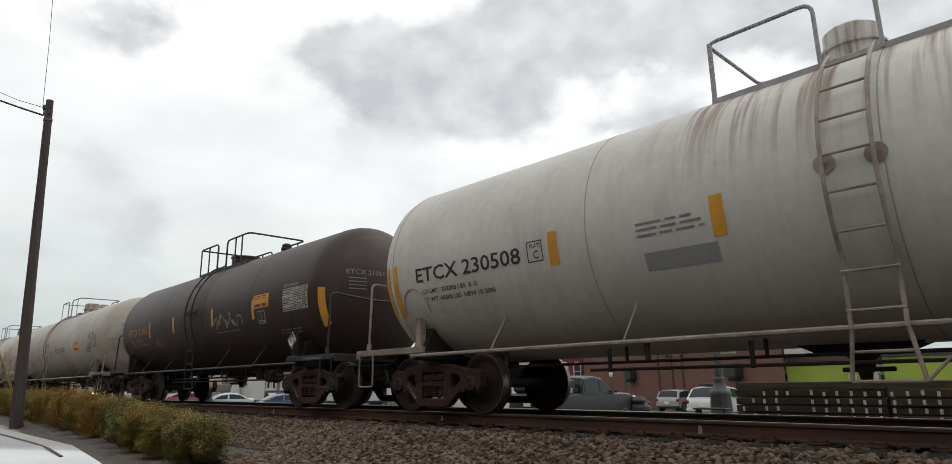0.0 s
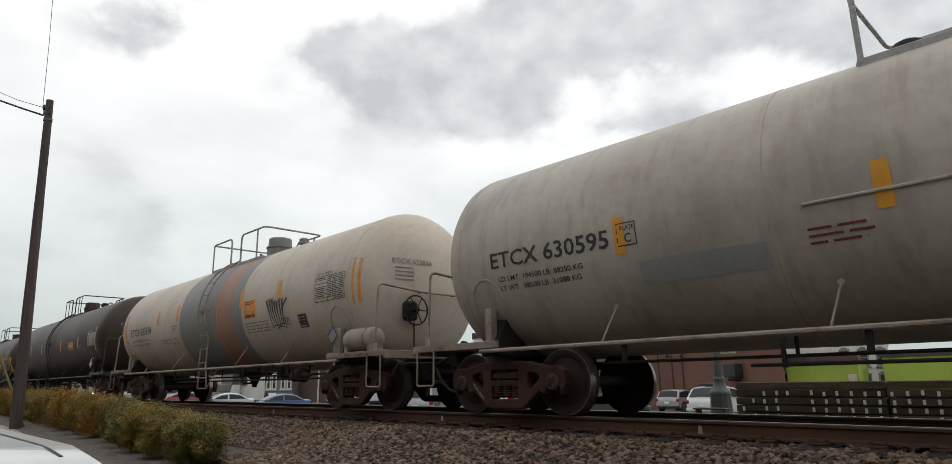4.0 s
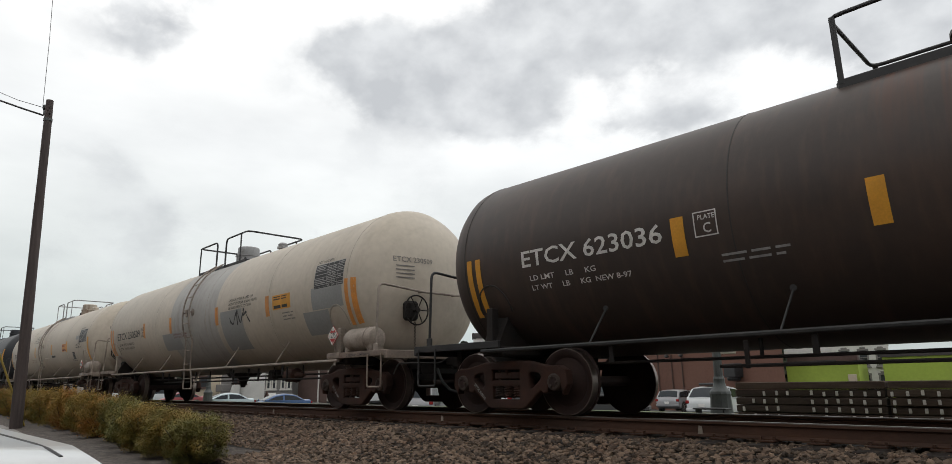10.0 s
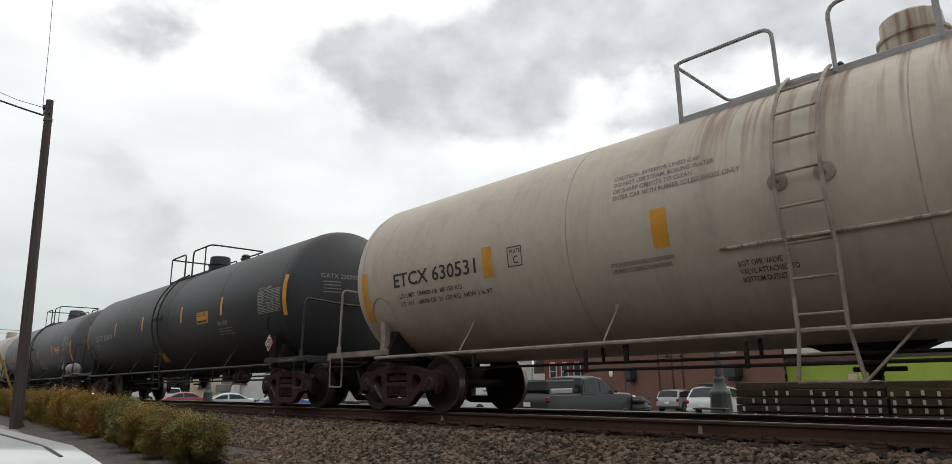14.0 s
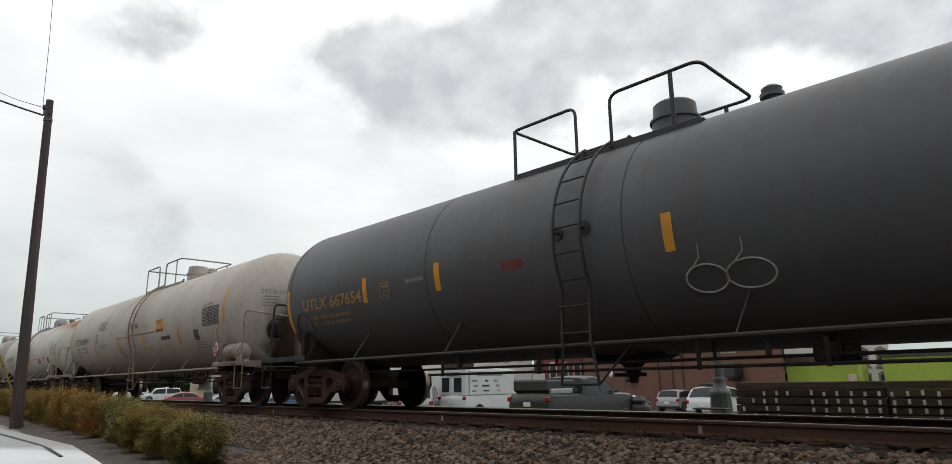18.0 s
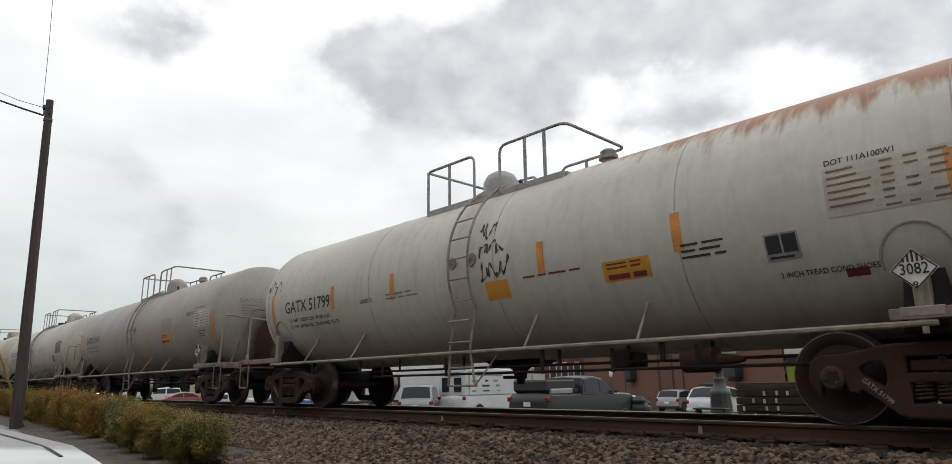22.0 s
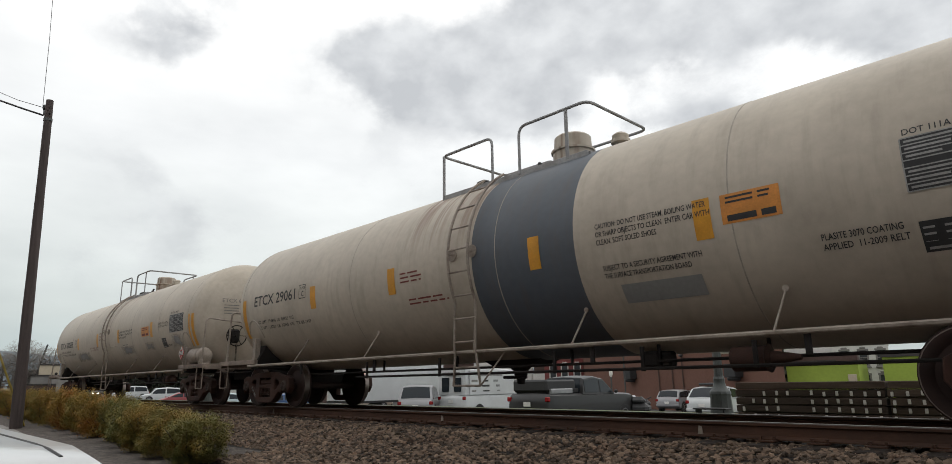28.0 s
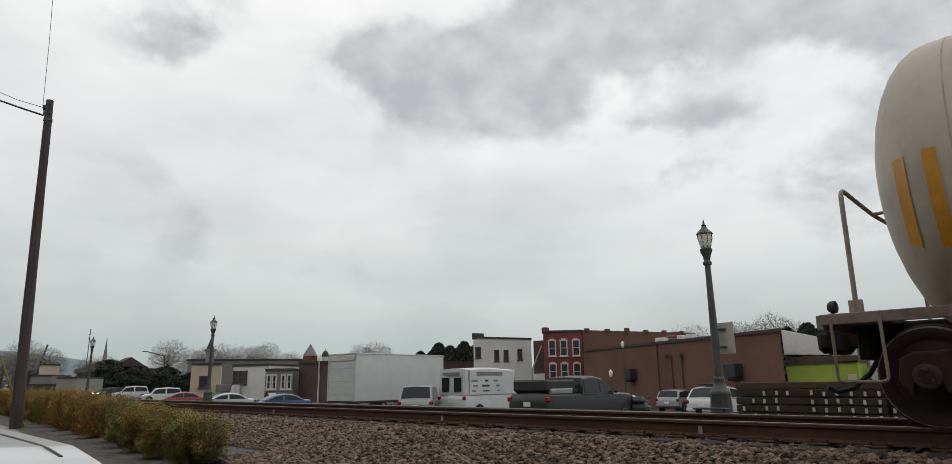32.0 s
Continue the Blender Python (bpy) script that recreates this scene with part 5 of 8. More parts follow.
    # low sheds far left
    for pp_, qq_, z, mt, nm, lb in (((-121, 19.6), (-119, 22.6), 1.7, "dark_brick", "low_shop", "low dark red-brown far shop"), ((-126, 21.0), (-124.5, 23.6), 3.1, "grey_wall", "grey_shop", "small grey far shop"), ((-95.2, 30.6), (-89.4, 32.1), 2.4, "white_wall", "white_shed", "long low white painted shed"), ((-150, 34.0), (-143, 44.0), 4.6, "dark_brick", "far_shop", "dark low far building"), ((-127.9, 23.1), (-127.4, 25.9), 5.0, "tan_wall", "tan_shop", "small tan far building"),
                                 ((-117, 22.8), (-115.2, 25.0), 2.6, "concrete", "pale_shed", "pale grey low far shed"), ((-150, 22.0), (-148, 27.0), 4.3, "grey_wall", "grey_shed", "grey flat-roofed far building"), ((-140, 36.0), (-138, 40.5), 5.0, "roof", "far_house", "far house with a dark gable roof")):
        hb = building(nm, lb, pp_, qq_, 8, z, mt)
        if nm == "far_house":
            part("gable", Build().prism([(35.4, 5.0), (41.0, 5.0), (38.2, 6.7)], -141, -137, "yz"), M["roof"], hb, smooth=0)
    # towers and masts above the roofs
    tw = thing("brick_tower", pose(-88.3, 48.1, 4.0), "red brick tower with a pointed grey roof", "tower")
    part("shaft", Build().box((0, 0, 0.3), (1.5, 1.5, 1.8), 0.05), M["red_brick"], tw)
    part("roof", Build().lathe([(1.2, 1.2), (2.9, 0.02)], "z", seg=4), M["grey_wall"], tw, smooth=0)
    cu = thing("cupola", pose(-86.9, 49.7, 3.2), "small white cupola with a dark dome", "tower")
    part("drum", Build().lathe([(-1, 0.42), (1.9, 0.42)], "z", seg=10), M["white_wall"], cu, smooth=20)
    part("dome", Build().lathe([(1.9, 0.5), (2.2, 0.47), (2.6, 0.28), (2.75, 0.04), (3.0, 0.02)], "z", seg=14), M["roof"], cu)
    sp = thing("church_steeple", pose(-233, 57.4, 0), "thin pale church steeple far off", "steeple")
    part("spire", Build().lathe([(0, 1.2), (8, 1.0), (8.4, 0.75), (16.5, 0.04)], "z", seg=8), M["grey_wall"], sp, smooth=20)
    cl = thing("clock_tower", pose(-121.4, 46.6, 0), "dark slender tower behind the lamp", "tower")
    part("shaft", Build().box((0, 0, 3.5), (1.1, 1.1, 8), 0.05).box((0, 0, 7.4), (1.5, 1.5, 0.4), 0.05), M["grey_wall"], cl)
    part("cap", Build().lathe([(7.6, 0.7), (9.5, 0.05)], "z", seg=8), M["roof"], cl)
    an = thing("antenna_mast", pose(-117, 26.4, -1), "thin lattice antenna mast", "antenna")
    part("mast", Build().tube([(0, 0, 0), (0, 0, 11)], 0.06, 5).tube([(-0.9, 0, 10.2), (0.9, 0, 10.2)], 0.03, 5).tube([(-0.6, 0, 9.6), (0.6, 0, 9.6)], 0.03, 5), M["iron"], an)
    cr = thing("crane_boom", pose(-150, 21.0, 0), "slanting dark crane boom far off", "crane")
    part("boom", Build().tube([(2.0, 3.6, 0.5), (2.35, 5.4, 9.2)], 0.16, 5), M["iron"], cr)
    ar = thing("arm_street_lamp", pose(-128.2, 41.3, 0.2), "tall street lamp with a curved arm", "street lamp")
    part("mast", Build().tube(bent([(0, 0, -2.0), (0, 0, 6.4), (-1.4, -2.8, 7.2)], 0.8, 6), 0.09, 6), M["iron"], ar)
    part("lamp_head", Build().box((-1.5, -3.1, 7.2), (0.7, 0.4, 0.16), 0.05), M["iron"], ar)
    # two smaller lamps before the hall
    for x, y, z in ((-36.0, 49.7, 4.0), (-33.9, 45.0, 1.5)):
        lm = thing("wall_lantern", pose(x, y, z), "small pale lantern on a slim post before the brick hall", "street lamp")
        part("post", Build().tube([(0, 0, -z - 1.1), (0, 0, 0)], 0.06, 6), M["iron"], lm)
        part("lantern", Build().lathe([(-0.05, 0.06), (0.12, 0.14), (0.36, 0.15), (0.55, 0.02)], "z", seg=8), M["lamp_glass"], lm, smooth=20)


# ---- trees and distance ----
def bare_tree(seed, height, n=2300):
    """A leafless tree: limbs reach out from the trunk to fill a rounded crown; thick limbs in one mesh, fine twigs in another."""
    rng = np.random.default_rng(seed)
    u = rng.normal(size=(n, 3)); u /= np.linalg.norm(u, axis=1)[:, None]
    lump = np.array([noise.noise(Vector(v * 1.7) + Vector((seed, 0, 0))) for v in u])
    goal = u * (rng.random(n) ** 0.42 * (1 + 0.28 * lump))[:, None] * np.array([0.37, 0.37, 0.36]) * height + np.array([0, 0, 0.62 * height])
    goal = goal[np.argsort(np.linalg.norm(goal - np.array([0, 0, 0.3 * height]), axis=1))]
    stem = [np.array([0.01 * height * math.sin(k * 1.3 + seed), 0.008 * height * math.cos(k * 1.7), z * height]) for k, z in enumerate((-0.04, 0.1, 0.2, 0.3, 0.42, 0.54))]
    pts = np.zeros((len(stem) + n, 3)); pts[:len(stem)] = stem
    way, up = np.zeros(len(pts)), np.full(len(pts), -1)
    for k in range(1, len(stem)):
        up[k], way[k] = k - 1, way[k - 1] + 0.06 * height
    for k, g in enumerate(goal, len(stem)):
        d = np.linalg.norm(pts[2:k] - g, axis=1)
        cost = d + 0.35 * way[2:k] + 0.8 * np.maximum(0, pts[2:k, 2] - g[2])
        j = int(np.argmin(cost)) + 2
        pts[k], up[k], way[k] = g, j, way[j] + d[j - 2]
    load = np.ones(len(pts))
    for k in range(len(pts) - 1, 0, -1):
        load[up[k]] += load[k]
    limbs, twigs = Build(), Build()
    for k in range(1, len(pts)):
        a, c = pts[up[k]], pts[k]
        r1 = 0.0042 * height / 8.6 * load[k] ** 0.5 + 0.006
        r0 = min(0.0042 * height / 8.6 * load[up[k]] ** 0.5 + 0.006, r1 * 1.7)
        mid = (a + c) / 2 + np.array([rng.normal(), rng.normal(), -0.6]) * np.linalg.norm(c - a) * 0.06
        thick = load[k] > 14
        (limbs if thick else twigs).tube([tuple(a), tuple(mid), tuple(c)], [r0, (r0 + r1) / 2, r1], 6 if thick else 3, caps=False)
        if load[k] < 3:                                   # sprays of fine tips
            for q in range(3):
                tip = c + (c - a) / max(0.05, np.linalg.norm(c - a)) * 0.035 * height * rng.uniform(0.6, 1.3) + rng.normal(size=3) * 0.016 * height
                twigs.tube([tuple(c), tuple(tip)], [r1, 0.005], 3, caps=False)
    return limbs, twigs


def leafy_tree(seed, height, width, n=2600, leaf=0.22, dome=False):
    rng = np.random.default_rng(seed)
    b = Build()
    for k in range(n):
        t = rng.random() ** 0.8
        z = height * (0.06 + 0.9 * t)
        a = rng.uniform(0, math.tau)
        lump = 0.75 + 0.5 * noise.noise(Vector((1.3 * math.cos(a), 1.3 * math.sin(a), 5.0 * t + seed))) + 0.22 * math.sin(17 * t + 2 * math.sin(a * 2 + seed))
        rad = width * (math.sqrt(max(0.0, 1 - t * t)) if dome else (1.02 - t) ** 0.6) * rng.random() ** 0.35 * max(0.25, lump)
        c = np.array([rad * math.cos(a), rad * math.sin(a), z])
        u, w = rng.normal(size=3), rng.normal(size=3)
        u /= np.linalg.norm(u); w -= u * w.dot(u); w /= np.linalg.norm(w)
        s = leaf * rng.uniform(0.6, 1.4)
        b.add([c - u * s, c + w * s * 0.6, c + u * s, c - w * s * 0.6], [(0, 1, 2, 3)])
    tr = Build().tube([(0, 0, -0.3), (0, 0, height * 0.5), (0, 0, height * 0.95)], [height * 0.025, height * 0.015, 0.02], 6)
    return b, tr


def build_trees():
    kinds = [bare_tree(s, 8.6) for s in (3, 8, 15)]
    first = {}
    spots = [(-148.2, 23.2, 1.50, 0), (-150, 20.5, 1.27, 1), (-147.5, 27.0, 1.38, 2), (-146, 33.5, 1.11, 1), (-145, 36.4, 1.14, 0), (-142.5, 46.7, 1.65, 0), (-141, 51.4, 1.44, 1), (-140.2, 54.0, 1.50, 2), (-139, 56.5, 1.58, 0), (-137, 60.5, 1.56, 1), (-136, 63.5, 1.62, 2), (-133.6, 68.2, 1.35, 1), (-131, 73.5, 1.20, 0), (-126, 81.3, 1.54, 2), (-124.2, 83.8, 1.62, 0), (-95, 116, 1.50, 2), (-56, 94.4, 1.58, 0), (-50, 96, 1.50, 2), (-47.6, 93.6, 1.58, 1), (-41.5, 91, 1.65, 2), (-38, 90, 1.42, 0)]
    for i, (x, y, s, k) in enumerate(spots):
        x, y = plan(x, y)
        m = pose(x, y, ground_height(x, y), 0, 0, 67 * i % 360)
        if k not in first:
            ob = thing("bare_tree", m, "leafless winter tree with fine grey-brown twigs", "tree", "winter trees")
            part("trunk", kinds[k][0], M["bark"], ob, smooth=60)
            part("twig_mass", kinds[k][1], M["twig"], ob, smooth=0)["kind"] = "stuff"
            first[k] = ob
        else:
            ob = copy_thing(first[k], m)
        ob.scale = (s * 0.74, s * 0.74, s * 0.76)
    dark = [leafy_tree(21, 9, 4.8, 5200, 0.28), leafy_tree(22, 9, 6.6, 6500, 0.30, True)]
    fd = {}
    for i, (x, y, s, k) in enumerate([(-95.6, 73.3, 0.86, 0), (-93.2, 75.4, 1.02, 0), (-91.6, 76.6, 0.96, 0), (-90.2, 78.6, 1.04, 0), (-88.2, 79.6, 0.98, 0), (-36.7, 84.4, 0.95, 0), (-34.6, 85.2, 1.0, 0), (-32.5, 85.6, 0.95, 0),
                                     (-131.6, 33.2, 0.70, 1), (-128.3, 36.4, 0.54, 1), (-126.9, 41.3, 0.57, 1), (-124.5, 45.1, 0.49, 1), (-215, 50, 0.95, 1), (-205, 62, 0.7, 1)]):
        x, y = plan(x, y)
        m = pose(x, y, ground_height(x, y), 0, 0, 71 * i % 360)
        if k not in fd:
            ob = thing("evergreen_tree", m, "dark green evergreen with a ragged crown", "tree", "evergreens")
            part("crown", dark[k][0], M["evergreen"], ob, smooth=0)["kind"] = "stuff"
            part("trunk", dark[k][1], M["bark"], ob)
            fd[k] = ob
        else:
            ob = copy_thing(fd[k], m)
        ob.scale = (s, s, s)
    # far winter woods on the ridge, as many small clumps
    rng = np.random.default_rng(77)
    b = Build()
    for k in range(9000):
        a = radians(rng.uniform(-100, 5))
        d = rng.uniform(230, 300)
        x, y = d * math.sin(a), d * math.cos(a)
        z0 = ground_height(x, y) - 1
        hgt = 6.5 + 4.0 * noise.noise(Vector((a * 9, 0, 0))) + 3.0 * noise.noise(Vector((a * 31, 2, 0)))
        z = z0 + rng.random() ** 0.7 * max(2.0, hgt)
        s = rng.uniform(0.25, 1.0)
        u = rng.normal(size=3); u /= np.linalg.norm(u)
        w = np.cross(u, rng.normal(size=3)); w /= np.linalg.norm(w)
        c = np.array([x, y, z])
        b.add([c - u * s, c + w * s * 0.5, c + u * s, c - w * s * 0.5], [(0, 1, 2, 3)])
    tagged(part("far_woods", b, M["far_wood"], smooth=0), "brown leafless woods on the rise behind the town", "woods", kind="stuff")
    # far ridge; the haze of distance is put into its blue colour
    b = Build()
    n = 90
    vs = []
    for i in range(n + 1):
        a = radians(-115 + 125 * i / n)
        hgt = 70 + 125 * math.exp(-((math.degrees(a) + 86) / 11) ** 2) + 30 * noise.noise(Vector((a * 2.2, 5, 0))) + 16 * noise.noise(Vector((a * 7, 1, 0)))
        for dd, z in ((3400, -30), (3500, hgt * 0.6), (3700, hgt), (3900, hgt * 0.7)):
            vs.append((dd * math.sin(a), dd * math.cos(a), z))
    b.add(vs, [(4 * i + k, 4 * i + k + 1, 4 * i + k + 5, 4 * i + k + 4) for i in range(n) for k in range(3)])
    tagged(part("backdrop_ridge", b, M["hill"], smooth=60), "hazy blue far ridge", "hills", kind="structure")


# ---- drifting dark clouds ----
CLOUD_AT = 2600.0


def cloud_material():
    """Grey cloud with soft ragged edges, clear elsewhere; its brightness is put in as glow."""
    m = bpy.data.materials.new("grey_cloud")
    m.use_nodes = True
    n, l = m.node_tree.nodes, m.node_tree.links
    n.clear()
    out, mix, tr, em = n.new("ShaderNodeOutputMaterial"), n.new("ShaderNodeMixShader"), n.new("ShaderNodeBsdfTransparent"), n.new("ShaderNodeEmission")
    tc = n.new("ShaderNodeTexCoord")
    uv = n.new("ShaderNodeVectorMath"); uv.operation = "SCALE"; uv.inputs[3].default_value = 1.0 / CLOUD_AT
    l.new(tc.outputs["Object"], uv.inputs[0])
    mp = n.new("ShaderNodeMapping"); mp.inputs["Scale"].default_value = (7.5, 7.5, 10.5); mp.inputs["Location"].default_value = (3.1, 1.7, 0.4)
    l.new(uv.outputs[0], mp.inputs[0])
    ns = n.new("ShaderNodeTexNoise"); ns.inputs["Scale"].default_value, ns.inputs["Detail"].default_value, ns.inputs["Roughness"].default_value, ns.inputs["Distortion"].default_value = 1.0, 7, 0.55, 0.1
    l.new(mp.outputs[0], ns.inputs["Vector"])
    # each bank: direction, half-size along and up, weight
    acc = None
    for (ax, el, sx, sy, wt) in BANKS:
        a_, e_ = radians(ax), radians(el)
        c = Vector((math.sin(a_) * math.cos(e_), math.cos(a_) * math.cos(e_), math.sin(e_)))
        r_ = Vector((math.cos(a_), -math.sin(a_), 0)); u_ = r_.cross(c) * -1
        sub = n.new("ShaderNodeVectorMath"); sub.operation = "SUBTRACT"; sub.inputs[1].default_value = c
        l.new(uv.outputs[0], sub.inputs[0])
        parts_ = []
        for axis, s in ((r_, sx), (u_, sy)):
            dt = n.new("ShaderNodeVectorMath"); dt.operation = "DOT_PRODUCT"; dt.inputs[1].default_value = axis / radians(s)
            l.new(sub.outputs[0], dt.inputs[0])
            pw = n.new("ShaderNodeMath"); pw.operation = "MULTIPLY"
            l.new(dt.outputs["Value"], pw.inputs[0]); l.new(dt.outputs["Value"], pw.inputs[1])
            parts_.append(pw)
        ad = n.new("ShaderNodeMath"); ad.operation = "ADD"
        l.new(parts_[0].outputs[0], ad.inputs[0]); l.new(parts_[1].outputs[0], ad.inputs[1])
        ex = n.new("ShaderNodeMath"); ex.operation = "MULTIPLY"; ex.inputs[1].default_value = -1.0
        l.new(ad.outputs[0], ex.inputs[0])
        e2 = n.new("ShaderNodeMath"); e2.operation = "EXPONENT"; l.new(ex.outputs[0], e2.inputs[0])
        sc = n.new("ShaderNodeMath"); sc.operation = "MULTIPLY"; sc.inputs[1].default_value = wt
        l.new(e2.outputs[0], sc.inputs[0])
        if acc is None:
            acc = sc
        else:
            a2 = n.new("ShaderNodeMath"); a2.operation = "ADD"
            l.new(acc.outputs[0], a2.inputs[0]); l.new(sc.outputs[0], a2.inputs[1]); acc = a2
    mu = n.new("ShaderNodeMath"); mu.operation = "MULTIPLY_ADD"; mu.inputs[1].default_value = 2.7; mu.inputs[2].default_value = -1.24
    l.new(ns.outputs[0], mu.inputs[0])
    su = n.new("ShaderNodeMath"); su.operation = "ADD"
    l.new(acc.outputs[0], su.inputs[0]); l.new(mu.outputs[0], su.inputs[1])
    rp = n.new("ShaderNodeValToRGB"); rp.color_ramp.interpolation = "EASE"
    rp.color_ramp.elements[0].position, rp.color_ramp.elements[1].position = 0.22, 0.88
    rp.color_ramp.elements[0].color, rp.color_ramp.elements[1].color = (0, 0, 0, 1), (0.82, 0.82, 0.82, 1)
    l.new(su.outputs[0], rp.inputs[0])
    # the cloud's light and dark, put into its glow by a second noise
    n2 = n.new("ShaderNodeTexNoise"); n2.inputs["Scale"].default_value, n2.inputs["Detail"].default_value, n2.inputs["Roughness"].default_value = 1.7, 5, 0.5
    l.new(mp.outputs[0], n2.inputs["Vector"])
    tone = n.new("ShaderNodeValToRGB")
    tone.color_ramp.elements[0].position, tone.color_ramp.elements[0].color = 0.34, (0.49, 0.515, 0.55, 1)
    tone.color_ramp.elements[1].position, tone.color_ramp.elements[1].color = 0.68, (0.76, 0.785, 0.81, 1)
    l.new(n2.outputs[0], tone.inputs[0]); l.new(tone.outputs[0], em.inputs[0])
    em.inputs[1].default_value = 1.0
    gain = n.new("ShaderNodeMath"); gain.operation = "MULTIPLY"; gain.use_clamp = True; gain.inputs[1].default_value = 2.2
    l.new(acc.outputs[0], gain.inputs[0])
    kept = n.new("ShaderNodeMath"); kept.operation = "MULTIPLY"
    l.new(rp.outputs[0], kept.inputs[0]); l.new(gain.outputs[0], kept.inputs[1])
    l.new(kept.outputs[0], mix.inputs[0]); l.new(tr.outputs[0], mix.inputs[1]); l.new(em.outputs[0], mix.inputs[2]); l.new(mix.outputs[0], out.inputs[0])
    return m


# azimuth, height, half-sizes in degrees, weight
BANKS = [(-50.5, 26.9, 7.8, 3.7, 1.2), (-57.6, 28.3, 4.7, 2.9, 0.75), (-43.3, 24.6, 5.2, 2.7, 0.8), (-38.5, 31.9, 9.4, 3.3, 1.1), (-27.7, 29.7, 9.4, 3.5, 0.8), (-18.2, 29.0, 9.4, 3.5, 0.5), (-28.9, 21.8, 8.3, 2.5, 0.5), (-30.0, 17.6, 6.2, 1.8, 0.42), (-21.0, 15.4, 6.2, 2.1, 0.5), (-11.1, 17.3, 6.2, 4.2, 0.42), (-7.9, 24.1, 8.3, 5.2, 0.42), (-76.9, 28.9, 4.2, 4.2, 0.6), (-72.0, 13.5, 22.0, 8.5, 0.27), (-17.4, 11.4, 5.2, 1.5, 0.4), (-53.6, 38.2, 20.8, 4.2, 0.45), (-0.5, 34.2, 14.6, 9.4, 0.35)]


def build_clouds():
    b = Build()
    nx, ny = 40, 16
    vs = []
    for j in range(ny + 1):
        e = radians(3 + 62 * j / ny)
        for i in range(nx + 1):
            a = radians(-110 + 150 * i / nx)
            vs.append((CLOUD_AT * math.sin(a) * math.cos(e), CLOUD_AT * math.cos(a) * math.cos(e), CLOUD_AT * math.sin(e)))
    b.add(vs, [(j * (nx + 1) + i, j * (nx + 1) + i + 1, (j + 1) * (nx + 1) + i + 1, (j + 1) * (nx + 1) + i) for j in range(ny) for i in range(nx)])
    ob = part("backdrop_clouds", b, cloud_material(), smooth=60)
    ob.visible_shadow = False
    return tagged(ob, "dark grey cloud banks drifting under a bright overcast", "clouds", kind="structure")


CLOUDS = build_clouds()
build_town()
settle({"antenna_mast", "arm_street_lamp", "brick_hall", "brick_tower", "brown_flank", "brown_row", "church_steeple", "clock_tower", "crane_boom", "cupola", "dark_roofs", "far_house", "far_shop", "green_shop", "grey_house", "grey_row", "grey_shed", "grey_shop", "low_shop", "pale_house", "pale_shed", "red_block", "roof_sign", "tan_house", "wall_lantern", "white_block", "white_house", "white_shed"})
build_trees()


# ---- the tank cars ----
TANK_R, TANK_Z, TANK_END, HEAD = 1.45, 2.44, 8.0, 0.68
BELLY = 0.80             # the underside of the tanks above the rail


def curve_mesh(name, data):
    ob = bpy.data.objects.new(name, data)
    scene.collection.objects.link(ob)
    bpy.context.view_layer.update()
    me = bpy.data.meshes.new_from_object(ob.evaluated_get(bpy.context.evaluated_depsgraph_get()))
    bpy.data.objects.remove(ob)
    return me


TEXT_CACHE = {}


def text_data(text):
    """Flat letters of height about 0.72, cut into strips so that they can be wrapped round a tank."""
    if text in TEXT_CACHE:
        return TEXT_CACHE[text]
    cu = bpy.data.curves.new("lettering", "FONT")
    cu.body, cu.size, cu.resolution_u, cu.offset = text, 1.0, 2, 0.012
    me = curve_mesh("lettering", cu)
    b = bmesh.new(); b.from_mesh(me)
    for v in (0.18, 0.36, 0.54):
        bmesh.ops.bisect_plane(b, geom=b.verts[:] + b.edges[:] + b.faces[:], plane_co=(0, v, 0), plane_no=(0, 1, 0))
    b.verts.index_update()
    vs = [tuple(v.co) for v in b.verts]; fs = [tuple(v.index for v in f.verts) for f in b.faces]
    b.free()
    w = max(v[0] for v in vs)
    TEXT_CACHE[text] = (vs, fs, w)
    return TEXT_CACHE[text]


def on_tank(u, arc_len, lift=0.006):
    """A point of the near side of the tank: u along the car, arc_len up the plate from the tank's middle height."""
    a = arc_len / TANK_R
    over = min(0.98, max(0.0, (abs(u) - TANK_END) / HEAD))           # past the shell it follows the curved head
    rr = TANK_R * math.sqrt(1 - over * over) + lift
    return (u, -rr * math.cos(a), TANK_Z + rr * math.sin(a))


def lettering(b, text, x, v, height, length=None, lift=0.006, mi=0, back=False):
    vs, fs, w = text_data(text)
    k = height / 0.70
    kx = length / w if length else k * 0.9
    b.add([on_tank(x + p[0] * kx, v + p[1] * k, lift) for p in vs], fs, mi)


def patch(b, x0, x1, v0, v1, lift=0.004, mi=0, slant=0.0):
    """A patch of paint or tape wrapped on the tank."""
    n = max(2, int((v1 - v0) / 0.12) + 1)
    vs = []
    for i in range(n + 1):
        v = v0 + (v1 - v0) * i / n
        vs += [on_tank(x0 + slant * i / n, v, lift), on_tank(x1 + slant * i / n, v, lift)]
    b.add(vs, [(2 * i, 2 * i + 1, 2 * i + 3, 2 * i + 2) for i in range(n)], mi)


